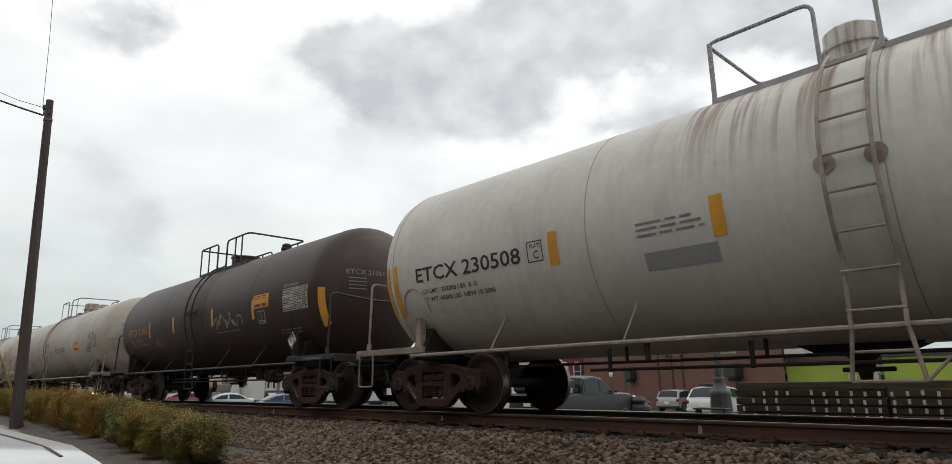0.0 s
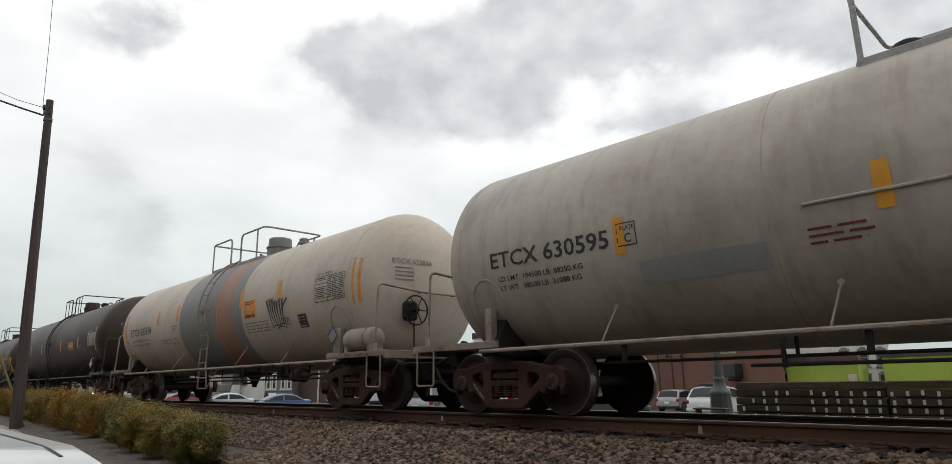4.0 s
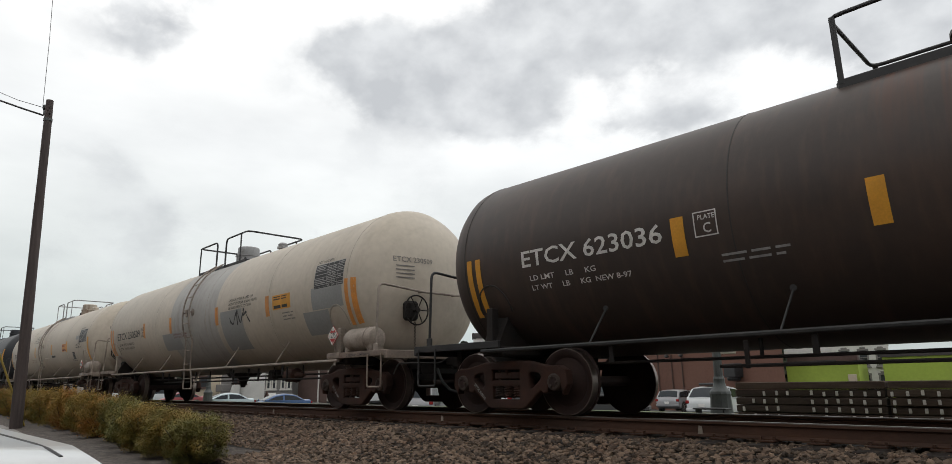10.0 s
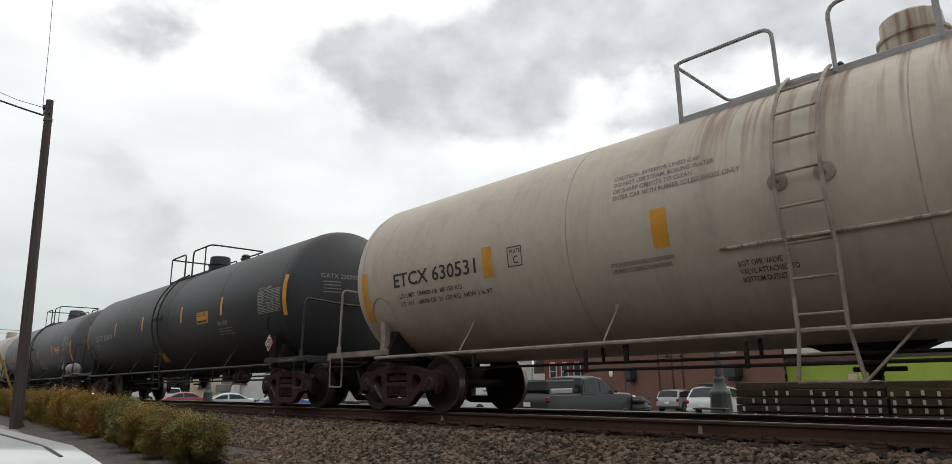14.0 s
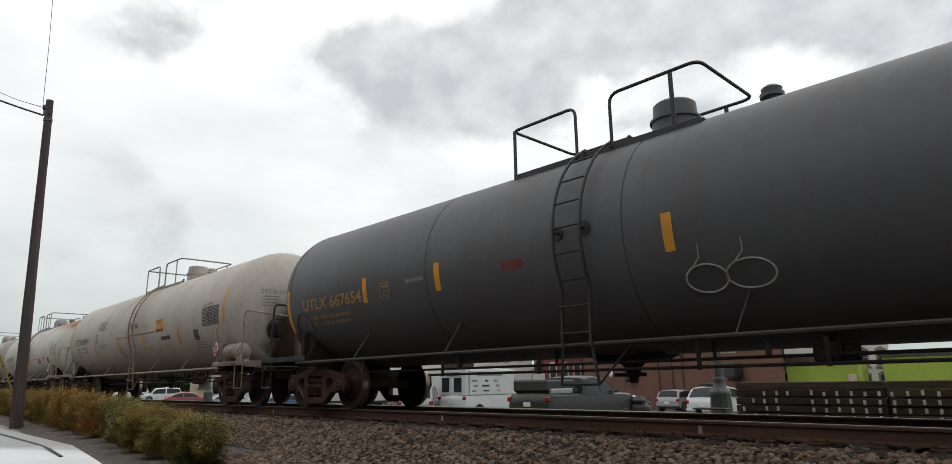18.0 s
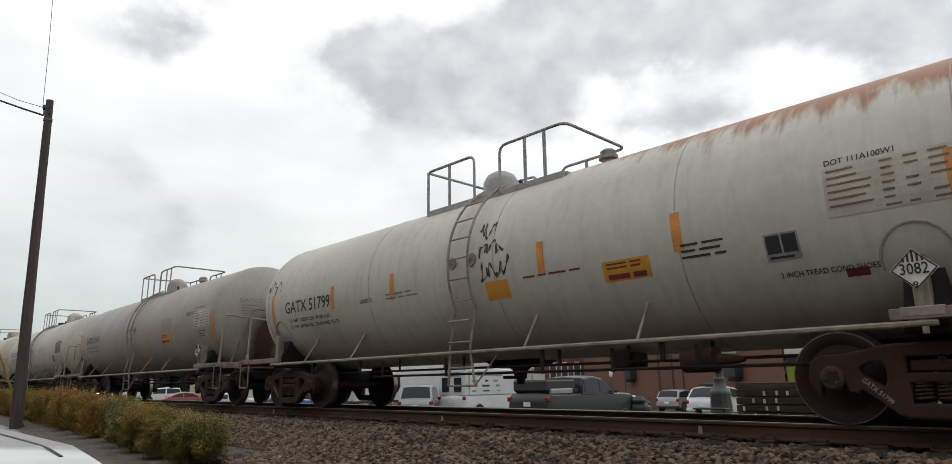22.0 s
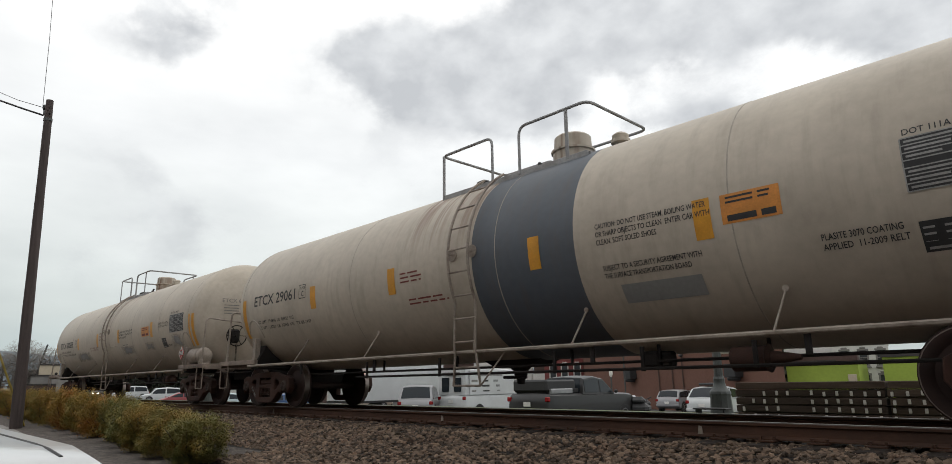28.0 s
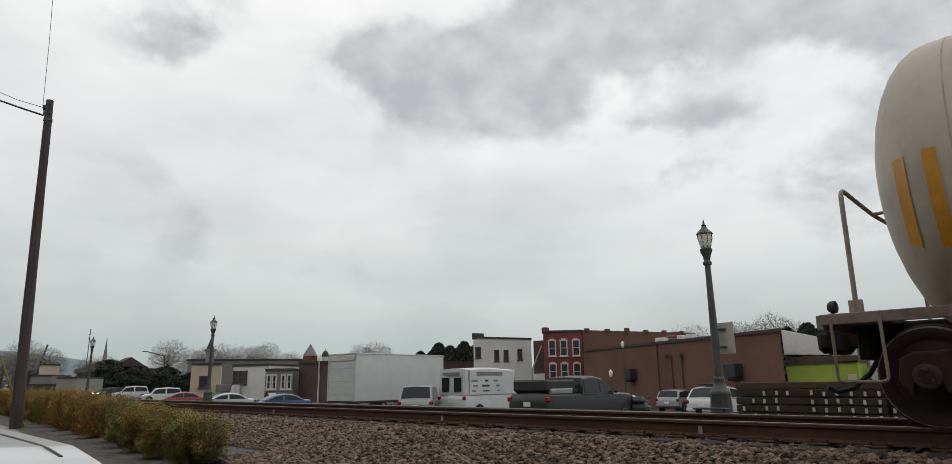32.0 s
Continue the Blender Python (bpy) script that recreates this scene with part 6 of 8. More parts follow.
def build_truck(parent):
    """A two-axle freight truck; its origin lies on the rail tops under its middle."""
    b = Build().box((0, 0, 0.62), (0.42, 2.0, 0.24), 0.03).box((0, 0, 0.78), (0.5, 0.5, 0.10), 0.02)
    for sx in (-0.52, 0.52):
        b.tube([(sx, -0.78, 0.42), (sx, 0.78, 0.42)], 0.05, 6).box((sx * 0.9, 0, 0.45), (0.1, 0.5, 0.12), 0.02)
    truck = part("truck", b, M["under"], parent, "rusty cast-steel freight truck")
    # side frame with its openings
    cu = bpy.data.curves.new("frame", "CURVE")
    cu.dimensions, cu.fill_mode, cu.extrude, cu.bevel_depth, cu.bevel_resolution = "2D", "BOTH", 0.05, 0.022, 1
    right = [(0, 0.745), (0.42, 0.735), (0.62, 0.69), (0.80, 0.655), (0.98, 0.655), (1.08, 0.60), (1.10, 0.43), (1.04, 0.34), (1.01, 0.46), (0.79, 0.46), (0.76, 0.34), (0.70, 0.33), (0.66, 0.37), (0.565, 0.30), (0.375, 0.14), (0.30, 0.112)]
    outer = right + [(-x, z) for x, z in reversed(right[1:])]
    eye = [(0.685, 0.53), (0.655, 0.585), (0.55, 0.62), (0.46, 0.615), (0.425, 0.57), (0.42, 0.42), (0.455, 0.355), (0.51, 0.36), (0.66, 0.475)]
    holes = [eye, [(-x, z) for x, z in eye],
             [(-0.29, 0.47), (-0.29, 0.66), (0.29, 0.66), (0.29, 0.47)], [(-0.28, 0.20), (-0.28, 0.43), (0.28, 0.43), (0.28, 0.20)]]
    for poly in [outer] + holes:
        sp = cu.splines.new("POLY")
        sp.points.add(len(poly) - 1)
        for p, q in zip(sp.points, poly):
            p.co = (q[0], q[1], 0, 1)
        sp.use_cyclic_u = True
    me = curve_mesh("frame", cu)
    me.name = "side_frame"
    me.transform(Matrix.Rotation(radians(90), 4, "X"))
    me.materials.clear(); me.materials.append(M["steel_rust"])
    me.polygons.foreach_set("use_smooth", [True] * len(me.polygons)); me.set_sharp_from_angle(angle=radians(35))
    for s in (-1, 1):
        sf = new("side_frame", me); sf.parent = truck; sf.location = (0, s * 1.02, 0)
        sf["label"] = "brown rusty cast side frame"
    # bolster end, springs, wheelsets
    part("bolster_end", Build().box((0, -1.0, 0.555), (0.5, 0.14, 0.10), 0.015).box((0, -1.0, 0.60), (0.06, 0.16, 0.08), 0.01), M["steel_rust"], truck)
    spring = Build()
    pts = [(0.075 * math.cos(t), 0.075 * math.sin(t), 0.245 + 0.17 * t / (5 * math.tau)) for t in np.linspace(0, 5 * math.tau, 46)]
    spring.tube(pts, 0.016, 5)
    s0 = part("spring", spring, M["steel_rust"], truck); s0.location = (-0.18, -1.0, 0)
    again(s0, truck, (0, -1.0, 0)); again(s0, truck, (0.18, -1.0, 0))
    b = Build()
    for s in (-1, 1):
        prof = [(-s * 0.76 - s * 0.07, 0.09), (-s * 0.83, 0.15), (-s * 0.79, 0.22), (-s * 0.785, 0.33), (-s * 0.825, 0.385), (-s * 0.832, 0.441), (-s * 0.83, 0.452), (-s * 0.72, 0.462), (-s * 0.705, 0.487), (-s * 0.69, 0.487), (-s * 0.685, 0.40), (-s * 0.70, 0.2), (-s * 0.66, 0.10)]
        b.lathe(prof, "y", seg=36, bands=[0, 0, 0, 0, 0, 1, 1, 0, 0, 0, 0, 0])
        b.lathe([(-s * 0.93, 0.115), (-s * 1.10, 0.115), (-s * 1.115, 0.10), (-s * 1.12, 0.07)], "y", seg=14, bands=[2, 2, 2])
        for k in range(3):
            a = k * math.tau / 3
            b.box((0.065 * math.cos(a), -s * 1.125, 0.065 * math.sin(a)), (0.035, 0.03, 0.035), 0.006, mi=2)
    b.lathe([(-1.05, 0.075), (1.05, 0.075)], "y", seg=12)
    w0 = part("wheelset", b, [M["wheel"], M["tread"], M["bearing"]], truck, "pair of steel wheels on an axle with roller bearings", smooth=30)
    w0.location = (-0.90, 0, 0.457)
    again(w0, truck, (0.90, 0, 0.457))
    return truck


def bars_block(b, x, v, w, rows, gap=0.075, h=0.035, seed=1, ragged=0.25, mi=0, lift=0.006):
    """Lines of writing too small to read, as plain bars."""
    rng = random.Random(seed)
    for i in range(rows):
        x0 = x
        end = x + w * (1 - rng.random() * ragged)
        while x0 < end:
            l_ = min(rng.uniform(0.12, 0.35), end - x0)
            patch(b, x0, x0 + l_, v - i * gap - h, v - i * gap, lift, mi)
            x0 += l_ + 0.05


def data_table(car, x, v, w, h, back, ink, label, frame_only=False):
    """A stencilled table of inspection dates: ground, columns and cells."""
    tb = Build()
    patch(tb, x, x + w, v, v + h, 0.004)
    pan = part("data_panel", tb, M[back], car, label, smooth=0)
    c = Build()
    rng = random.Random(int(x * 100))
    rows, cols = 7, [0.0, 0.44, 0.62, 0.80, 1.0]
    for i in range(rows):
        va, vb = v + h * (i + 0.14) / rows, v + h * (i + 0.86) / rows
        for c0, c1 in zip(cols, cols[1:]):
            if rng.random() < 0.1:
                continue
            xa, xb = x + w * c0 + 0.02, x + w * c1 - 0.02
            mid = va + (vb - va) * 0.3
            patch(c, xa + 0.01, xa + (xb - xa) * rng.uniform(0.6, 0.98), mid, mid + (vb - va) * 0.4, 0.008)
    if frame_only:
        for i in range(rows + 1):
            patch(c, x, x + w, v + h * i / rows - 0.006, v + h * i / rows + 0.006, 0.007)
        for k in cols:
            patch(c, x + w * k - 0.006, x + w * k + 0.006, v, v + h, 0.007)
    part("table_writing", c, M[ink], pan, smooth=0)


def placard(car, x, z, kind, text, holder):
    """A diamond hazard placard on its bracket."""
    y = -1.53
    part("placard_bracket", Build().box((x, y + 0.05, z - 0.36), (0.34, 0.04, 0.09), 0.01).box((x, y + 0.06, z - 0.3), (0.05, 0.03, 0.5), 0.006), holder, car)
    face = {"red": "red", "white": "placard_white", "grey": "placard_grey"}[kind]
    r = 0.18
    pl = part("placard", Build().prism([(x - r, z), (x, z - r), (x + r, z), (x, z + r)], y, y + 0.012), M[face], car, {"red": "red diamond hazard placard", "white": "white diamond hazard placard", "grey": "bare metal placard holder"}[kind], smooth=0)
    rim = Build()
    q = [(x - r * .93, z), (x, z - r * .93), (x + r * .93, z), (x, z + r * .93)]
    for a, c in zip(q, q[1:] + q[:1]):
        rim.tube([(a[0], y - 0.004, a[1]), (c[0], y - 0.004, c[1])], 0.006, 4)
    part("placard_border", rim, M["placard_white" if kind == "red" else "black_ink"], pl, smooth=0)
    if text:
        b = Build().box((x, y - 0.006, z), (0.25, 0.006, 0.11), 0)
        if kind == "red":
            part("number_field", b, M["placard_white"], pl, smooth=0)
        vs, fs, w = text_data(text)
        k = 0.22 / w
        part("placard_number", Build().add([(x - 0.11 + p[0] * k, y - 0.012, z - 0.045 + p[1] * k * 1.25) for p in vs], fs), M["black_ink"], pl, smooth=0)
        vs, fs, w = text_data("3" if kind == "red" else "9")
        part("placard_class", Build().add([(x - 0.025 + p[0] * 0.09, y - 0.012, z - 0.17 + p[1] * 0.09) for p in vs], fs), M["placard_white" if kind == "red" else "black_ink"], pl, smooth=0)
        if kind == "red":
            part("flame_mark", Build().prism([(x - 0.035, z + 0.085), (x + 0.035, z + 0.085), (x + 0.03, z + 0.13), (x, z + 0.175), (x - 0.03, z + 0.13)], y - 0.006, y - 0.004), M["placard_white"], pl, smooth=0)
        else:
            st = Build()
            for i in range(-2, 3):
                st.box((x + i * 0.035, y - 0.004, z + 0.11 - abs(i) * 0.012), (0.016, 0.004, 0.10 - abs(i) * 0.03))
            part("stripe_mark", st, M["black_ink"], pl, smooth=0)


def scrawl(car, x, v, w, h, ink, seed, loops=7):
    """A spray-painted scribble without letters: one wandering stroke of uneven width."""
    rng = random.Random(seed)
    knots, t = [], 0.0
    while t < 1.0:
        hook = rng.random() < 0.35
        knots.append(Vector((x + w * min(1, max(0, t + rng.uniform(-0.10, 0.10))), v + h * (rng.uniform(0.05, 0.35) if len(knots) % 2 else rng.uniform(0.6, 1.0)))))
        if hook:
            knots.append(knots[-1] + Vector((rng.uniform(-0.08, 0.08) * w, rng.uniform(-0.3, 0.3) * h)))
        t += rng.uniform(0.25, 0.9) / loops
    pts = []
    ext = [knots[0]] + knots + [knots[-1]]
    for a, p, q, c in zip(ext, ext[1:], ext[2:], ext[3:]):
        for k in range(7):
            u = k / 7
            pts.append(0.5 * ((2 * p) + (q - a) * u + (2 * a - 5 * p + 4 * q - c) * u * u + (3 * p - a - 3 * q + c) * u ** 3))
    vs = []
    for i, p in enumerate(pts):
        d = pts[min(i + 1, len(pts) - 1)] - pts[max(i - 1, 0)]
        o = Vector((-d.y, d.x)).normalized() * ((0.018 if h > 0.4 else 0.012) + 0.007 * math.sin(i * 0.9 + seed)) if d.length > 1e-6 else Vector((0, 0.01))
        vs += [on_tank(p.x - o.x, p.y - o.y, 0.007), on_tank(p.x + o.x, p.y + o.y, 0.007)]
    b = Build().add(vs, [(2 * i, 2 * i + 1, 2 * i + 3, 2 * i + 2) for i in range(len(pts) - 1)])
    part("spray_scribble", b, M[ink], car, "spray-painted scribble", smooth=0)


def spray_crown(car, x, v, w, h, ink, seed):
    """A tall sprayed tag without letters: a fan of strokes, broad and misty above, thin below, on a curled underline."""
    rng = random.Random(seed)
    strokes = Build()
    def stroke(b, pts, w0, w1, lift):
        vs = []
        for i, (px, pv) in enumerate(pts):
            ax, av = pts[max(i - 1, 0)]; cx, cv = pts[min(i + 1, len(pts) - 1)]
            o = Vector((av - cv, cx - ax)).normalized() * (w0 + (w1 - w0) * i / (len(pts) - 1))
            vs += [on_tank(px - o.x, pv - o.y, lift), on_tank(px + o.x, pv + o.y, lift)]
        b.add(vs, [(2 * i, 2 * i + 1, 2 * i + 3, 2 * i + 2) for i in range(len(pts) - 1)])
    for k in range(7):
        t = k / 6
        x0, x1 = x + w * (0.02 + 0.72 * t), x + w * (0.22 + 0.50 * t)
        top = v + h * (0.92 + rng.uniform(-0.06, 0.08))
        pts = [(x0 + (x1 - x0) * u + 0.015 * math.sin(5 * u + k), top - (top - v - h * (0.16 + 0.05 * (k % 2))) * u) for u in np.linspace(0, 1, 8)]
        stroke(strokes, pts, 0.030, 0.010, 0.0070 + 0.0003 * k)
        mist = Build()
        stroke(mist, [(p[0] + 0.01, p[1] + 0.03) for p in pts[:5]], 0.058, 0.012, 0.0050 + 0.0002 * k)
        part("spray_mist", mist, M["faint_ink"], car, "grey overspray", smooth=0)
    stroke(strokes, [(x + w * (0.66 + 0.30 * u), v + h * (0.56 + 0.36 * u)) for u in np.linspace(0, 1, 6)], 0.012, 0.030, 0.0094)
    for a, c, dv in ((0.15, 0.62, 0.10), (0.34, 0.80, 0.04), (0.42, 0.88, 0.12)):
        stroke(strokes, [(x + w * (a + (c - a) * u), v + h * (dv + 0.07 * math.sin(u * math.pi))) for u in np.linspace(0, 1, 9)], 0.012, 0.009, 0.0097 + dv * 0.002)
    for k in range(3):
        cx = x + w * (0.74 + 0.09 * k)
        stroke(strokes, [(cx + 0.05 * math.cos(t_), v + h * (0.26 - 0.03 * k) + 0.09 * math.sin(t_)) for t_ in np.linspace(3.4, 3.4 - 4.4, 10)], 0.010, 0.009, 0.0102 + 0.0003 * k)
    part("spray_scribble", strokes, M[ink], car, "black spray-painted tag", smooth=0)


def spray_ring(car, x, v, rx, rv, ink):
    """A sprayed loop with a loose tail, seen as one bent stroke."""
    pts = [(x + rx * math.cos(t), v + rv * math.sin(t)) for t in np.linspace(1.9, 1.9 + math.tau * 1.04, 30)] + [(x - rx * 0.1, v + rv * 1.5), (x - rx * 0.05, v + rv * 2.4)]
    part("spray_loop", Build().tube([on_tank(a, c, 0.004) for a, c in pts], [0.013] * 30 + [0.010, 0.004], 5), M[ink], car, "spray-painted loop")


SHARED = {}


def shared(key, make, car, m=None):
    """Builds a part once, then repeats it with its sub-parts on other cars."""
    if key not in SHARED:
        SHARED[key] = make(car)
        if m is not None:
            SHARED[key].matrix_basis = m
        return SHARED[key]
    ob = copy_thing(SHARED[key], m if m is not None else SHARED[key].matrix_basis.copy())
    ob.parent = car
    return ob


def make_coupler(car):
    """Coupler, draft gear end and hose; origin at the pulling face, pointing to +x."""
    b = Build().box((-0.55, 0, 0.86), (0.75, 0.16, 0.18), 0.03).box((-0.12, 0, 0.86), (0.26, 0.30, 0.30), 0.05).box((0.03, -0.10, 0.86), (0.2, 0.12, 0.26), 0.05).box((-0.02, 0.12, 0.86), (0.16, 0.12, 0.24), 0.05)
    ob = part("coupler", b, M["under"], car, "dark steel knuckle coupler")
    part("air_hose", Build().tube([(-0.45, -0.30, 0.72), (-0.30, -0.32, 0.50), (-0.12, -0.28, 0.34), (0.02, -0.2, 0.30), (0.1, -0.14, 0.36)], 0.028, 8), M["tyre"], ob)
    part("uncoupling_lever", Build().tube(bent([(-0.30, -1.40, 0.62), (-0.30, -1.30, 0.80), (-0.30, -0.35, 0.82), (-0.12, -0.15, 0.98)], 0.06), 0.014, 6), M["under"], ob)
    return ob


def make_brake_wheel(car):
    b = Build()
    n = 24
    b.tube([(0, 0.27 * math.cos(k * math.tau / n), 0.27 * math.sin(k * math.tau / n)) for k in range(n)], 0.014, 6, closed=True)
    for k in range(6):
        a = k * math.tau / 6
        b.tube([(0.02, 0.04 * math.cos(a), 0.04 * math.sin(a)), (0, 0.27 * math.cos(a), 0.27 * math.sin(a))], 0.010, 5)
    b.lathe([(-0.2, 0.03), (0.03, 0.03), (0.03, 0.055), (0.05, 0.05)], "x", seg=10)
    return part("brake_wheel", b, M["under"], car, "spoked hand-brake wheel")


def tank_car(spec):
    """One tank car. Local x runs forward along the train, the near side is -y, z = 0 at the rail tops."""
    global TANK_R, TANK_Z, TANK_END
    TANK_R = spec["radius"] + 0.11
    TANK_Z = BELLY + TANK_R
    crown = TANK_Z + TANK_R - 3.89        # how far the top lies above that of the commonest tank
    h = spec["half"]                      # half the distance between truck centres
    end = h + 1.20                        # tank ends
    TANK_END = end - HEAD
    body, pipe, top = spec["paint"], M[spec["pipe"]], M[spec.get("top", spec["pipe"])]
    dark = spec.get("dark", False)
    ink = spec["ink"]
    car = thing("tank_car", pose(spec["x"], TRACK_Y, RAIL_TOP), spec["label"], "tank car", "tank cars of the train")
    # tank
    heads = 9
    prof = [(-end + HEAD * (1 - math.cos(i / heads * math.pi / 2)), max(0.0, TANK_R * math.sin(i / heads * math.pi / 2))) for i in range(heads + 1)]
    marks = sorted({x for x0, x1, _ in spec.get("bands", []) for x in (x0, x1)} | {-h * 0.5, 0.0, h * 0.5})
    prof += [(x, TANK_R) for x in marks] + [(-x, rr) for x, rr in reversed(prof)]
    prof[0], prof[-1] = (prof[0][0], 0.001), (prof[-1][0], 0.001)
    mats, idx = [body], []
    for (xa, _), (xb, _) in zip(prof, prof[1:]):
        k = 0
        for x0, x1, mm in spec.get("bands", []):
            if x0 - 1e-6 <= (xa + xb) / 2 <= x1:
                if mm not in mats:
                    mats.append(mm)
                k = mats.index(mm)
        idx.append(k)
    b = Build().lathe(prof, "x", (0, 0, 0), 72, bands=idx)
    tank = part("tank", b, mats, car, loc=(0, 0, TANK_Z), smooth=50)
    tank["label"] = spec["tank_label"]
    for x in spec.get("seams", (-h - 0.45, -h * 0.42, h * 0.12, h * 0.62, h + 0.45)):
        part("weld_seam", Build().lathe([(x - 0.012, TANK_R - 0.01), (x - 0.006, TANK_R + 0.004), (x + 0.006, TANK_R + 0.004), (x + 0.012, TANK_R - 0.01)], "x", (0, 0, TANK_Z), 72), M["dark_seam" if dark else "seam"], car, smooth=60)
    # underframe: stub sills, bolsters, saddles
    for s in (-1, 1):
        part("stub_sill", Build().box((s * (h + 0.45), 0, 0.86), (2.2, 0.66, 0.30), 0.02).box((s * (h - 0.9), 0, 0.98), (0.9, 0.5, 0.2), 0.02), M["under"], car)
        bo = Build().box((s * h, 0, 0.90), (0.42, 2.7, 0.14), 0.02)
        for sy in (-1, 1):
            bo.prism([(sy * 0.4, 0.9), (sy * 1.36, 0.9), (sy * 1.36, 1.02), (sy * 1.11, 1.49), (sy * 0.85, 1.27), (sy * 0.4, 1.05)], s * h - 0.16, s * h + 0.16, "yz")
        part("body_bolster", bo, M["under"], car)
        # jacking post and round pad on the tank
        part("anchor_post", Build().box((s * h, -1.34, 1.20), (0.13, 0.13, 0.62), 0.012).box((s * h, -1.38, 0.98), (0.26, 0.2, 0.10), 0.012), pipe if not dark else M["under"], car)
        ring = Build().tube([on_tank(s * h + 0.30 * math.cos(t), -0.78 + 0.36 * max(-0.2, math.sin(t)), 0.0) for t in np.linspace(-0.2, math.pi + 0.2, 14)], 0.016, 5)
        part("tank_pad", ring, M["dark_seam" if dark else "seam"], car)
    # running pipe along the side with its struts
    zr = 0.90
    for sy in (-1.47, 1.47):
        part("side_pipe", Build().tube([(-h - 0.1, sy, zr), (h + 0.1, sy, zr)], 0.030, 8), pipe, car)
    struts = [-h * 0.72, -h * 0.36, h * 0.30, h * 0.66] if not spec.get("long_struts") else [-h * 0.78, -h * 0.5, h * 0.22, h * 0.52]
    foot_z = 1.36
    foot_y = -math.sqrt(max(0.04, TANK_R ** 2 - (TANK_Z - foot_z) ** 2)) - 0.005
    lean = -0.02 if spec.get("long_struts") else 0.07
    for x in struts:
        part("pipe_strut", Build().tube([(x, -1.47, zr), (x + lean, foot_y, foot_z)], 0.018 if spec.get("long_struts") else 0.013, 6).lathe([(0, 0.036), (0.02, 0.032)], "y", (x + lean, foot_y - 0.02, foot_z), 10), pipe, car)
        part("pipe_hanger", Build().box((x + 0.3, -1.44, 0.80), (0.06, 0.03, 0.25), 0.004), M["under"], car)
    # brake rods, pipes and hangers beneath
    for y, z, x0, x1 in ((-0.55, 0.70, -h + 1.0, h - 1.0), (-0.95, 0.60, -h * 0.5, h * 0.85)):
        part("brake_rod", Build().tube([(x0, y, z), (x1, y, z)], 0.020, 6), M["under"], car)
    for x in (-h * 0.45, -h * 0.15, h * 0.2, h * 0.4, h * 0.6):
        part("rod_hanger", Build().box((x, -0.95, 0.72), (0.05, 0.03, 0.30), 0.004), M["under"], car)
        part("rod_hanger", Build().box((x, -0.55, 0.82), (0.04, 0.03, 0.26), 0.004), M["under"], car)
    part("brake_cylinder", Build().lathe([(0, 0.04), (0.02, 0.14), (0.40, 0.14), (0.42, 0.16), (0.45, 0.08), (0.75, 0.03)], "x", (h * 0.55, -0.75, 0.68), 16), M["steel_rust"], car)
    part("brake_valve", Build().box((h * 0.38, -0.45, 0.72), (0.28, 0.26, 0.22), 0.04).box((h * 0.38 + 0.22, -0.45, 0.72), (0.14, 0.18, 0.2), 0.03), M["under"], car)
    ou = Build().lathe([(0.84, 0.24), (0.72, 0.20), (0.64, 0.12), (0.54, 0.10), (0.50, 0.07), (0.43, 0.06)], "z", (-0.1, 0, 0), 16).box((0.0, -0.25, 0.54), (0.5, 0.05, 0.05), 0.01)
    part("bottom_outlet", ou, M["under"], car)
    part("outlet_skid", Build().prism([(-0.75, 0.84), (-0.5, 0.72), (0.3, 0.72), (0.6, 0.84)], -0.24, 0.24), M["under"], car, smooth=0)
    # ladder: two bowed stiles, rungs, lower step
    lx = spec["deck"] + spec.get("ladder_at", 1.58)
    stile_x = (lx - 0.22, lx + 0.22)
    side = [on_tank(0, v, 0.10) for v in np.linspace(-0.85, 1.62, 14)]
    side = [(0, -1.50, zr - 0.02)] + [p for p in side if p[2] > 1.5] 
    ladder = part("ladder", Build().tube([(stile_x[0], p[1], p[2]) for p in side], 0.022, 6), pipe, car, "side ladder up to the platform")
    part("stile", Build().tube([(stile_x[1], p[1], p[2]) for p in side], 0.022, 6), pipe, ladder)
    zs = np.linspace(1.05, 3.5 + crown, 8)
    for z in zs:
        a = math.asin(max(-1, min(1, (z - TANK_Z) / (TANK_R + 0.10))))
        y = -1.50 if z < 1.6 else -(TANK_R + 0.10) * math.cos(a)
        part("rung", Build().tube([(stile_x[0] - 0.02, y, z), (stile_x[1] + 0.02, y, z)], 0.014, 6), pipe, ladder)
    stp = Build()
    for sx in stile_x:
        stp.tube([(sx, -1.48, zr), (lx + (sx - lx) * 1.3, -1.46, 0.42)], 0.020, 6)
    stp.tube([(lx - 0.29, -1.46, 0.42), (lx + 0.29, -1.46, 0.42)], 0.016, 6).tube([(lx - 0.25, -1.47, 0.68), (lx + 0.25, -1.47, 0.68)], 0.014, 6)
    stp.tube([(lx + 0.75, -1.40, zr), (lx + 0.29, -1.46, 0.42)], 0.014, 6)
    part("ladder_step", stp, pipe, ladder)
    for sx in stile_x:
        pad = Build().lathe([(-0.012, 0.10), (0.004, 0.095)], "y", (0, 0, 0), 14)
        pad.v = [(p[0] + sx, p[1] - TANK_R - 0.004, p[2] + TANK_Z + 0.05) for p in pad.v]
        part("ladder_pad", pad, pipe, ladder)
        part("pad_stud", Build().tube([(sx, -TANK_R, TANK_Z + 0.05), (sx, -TANK_R - 0.11, TANK_Z + 0.05)], 0.018, 6), pipe, ladder)
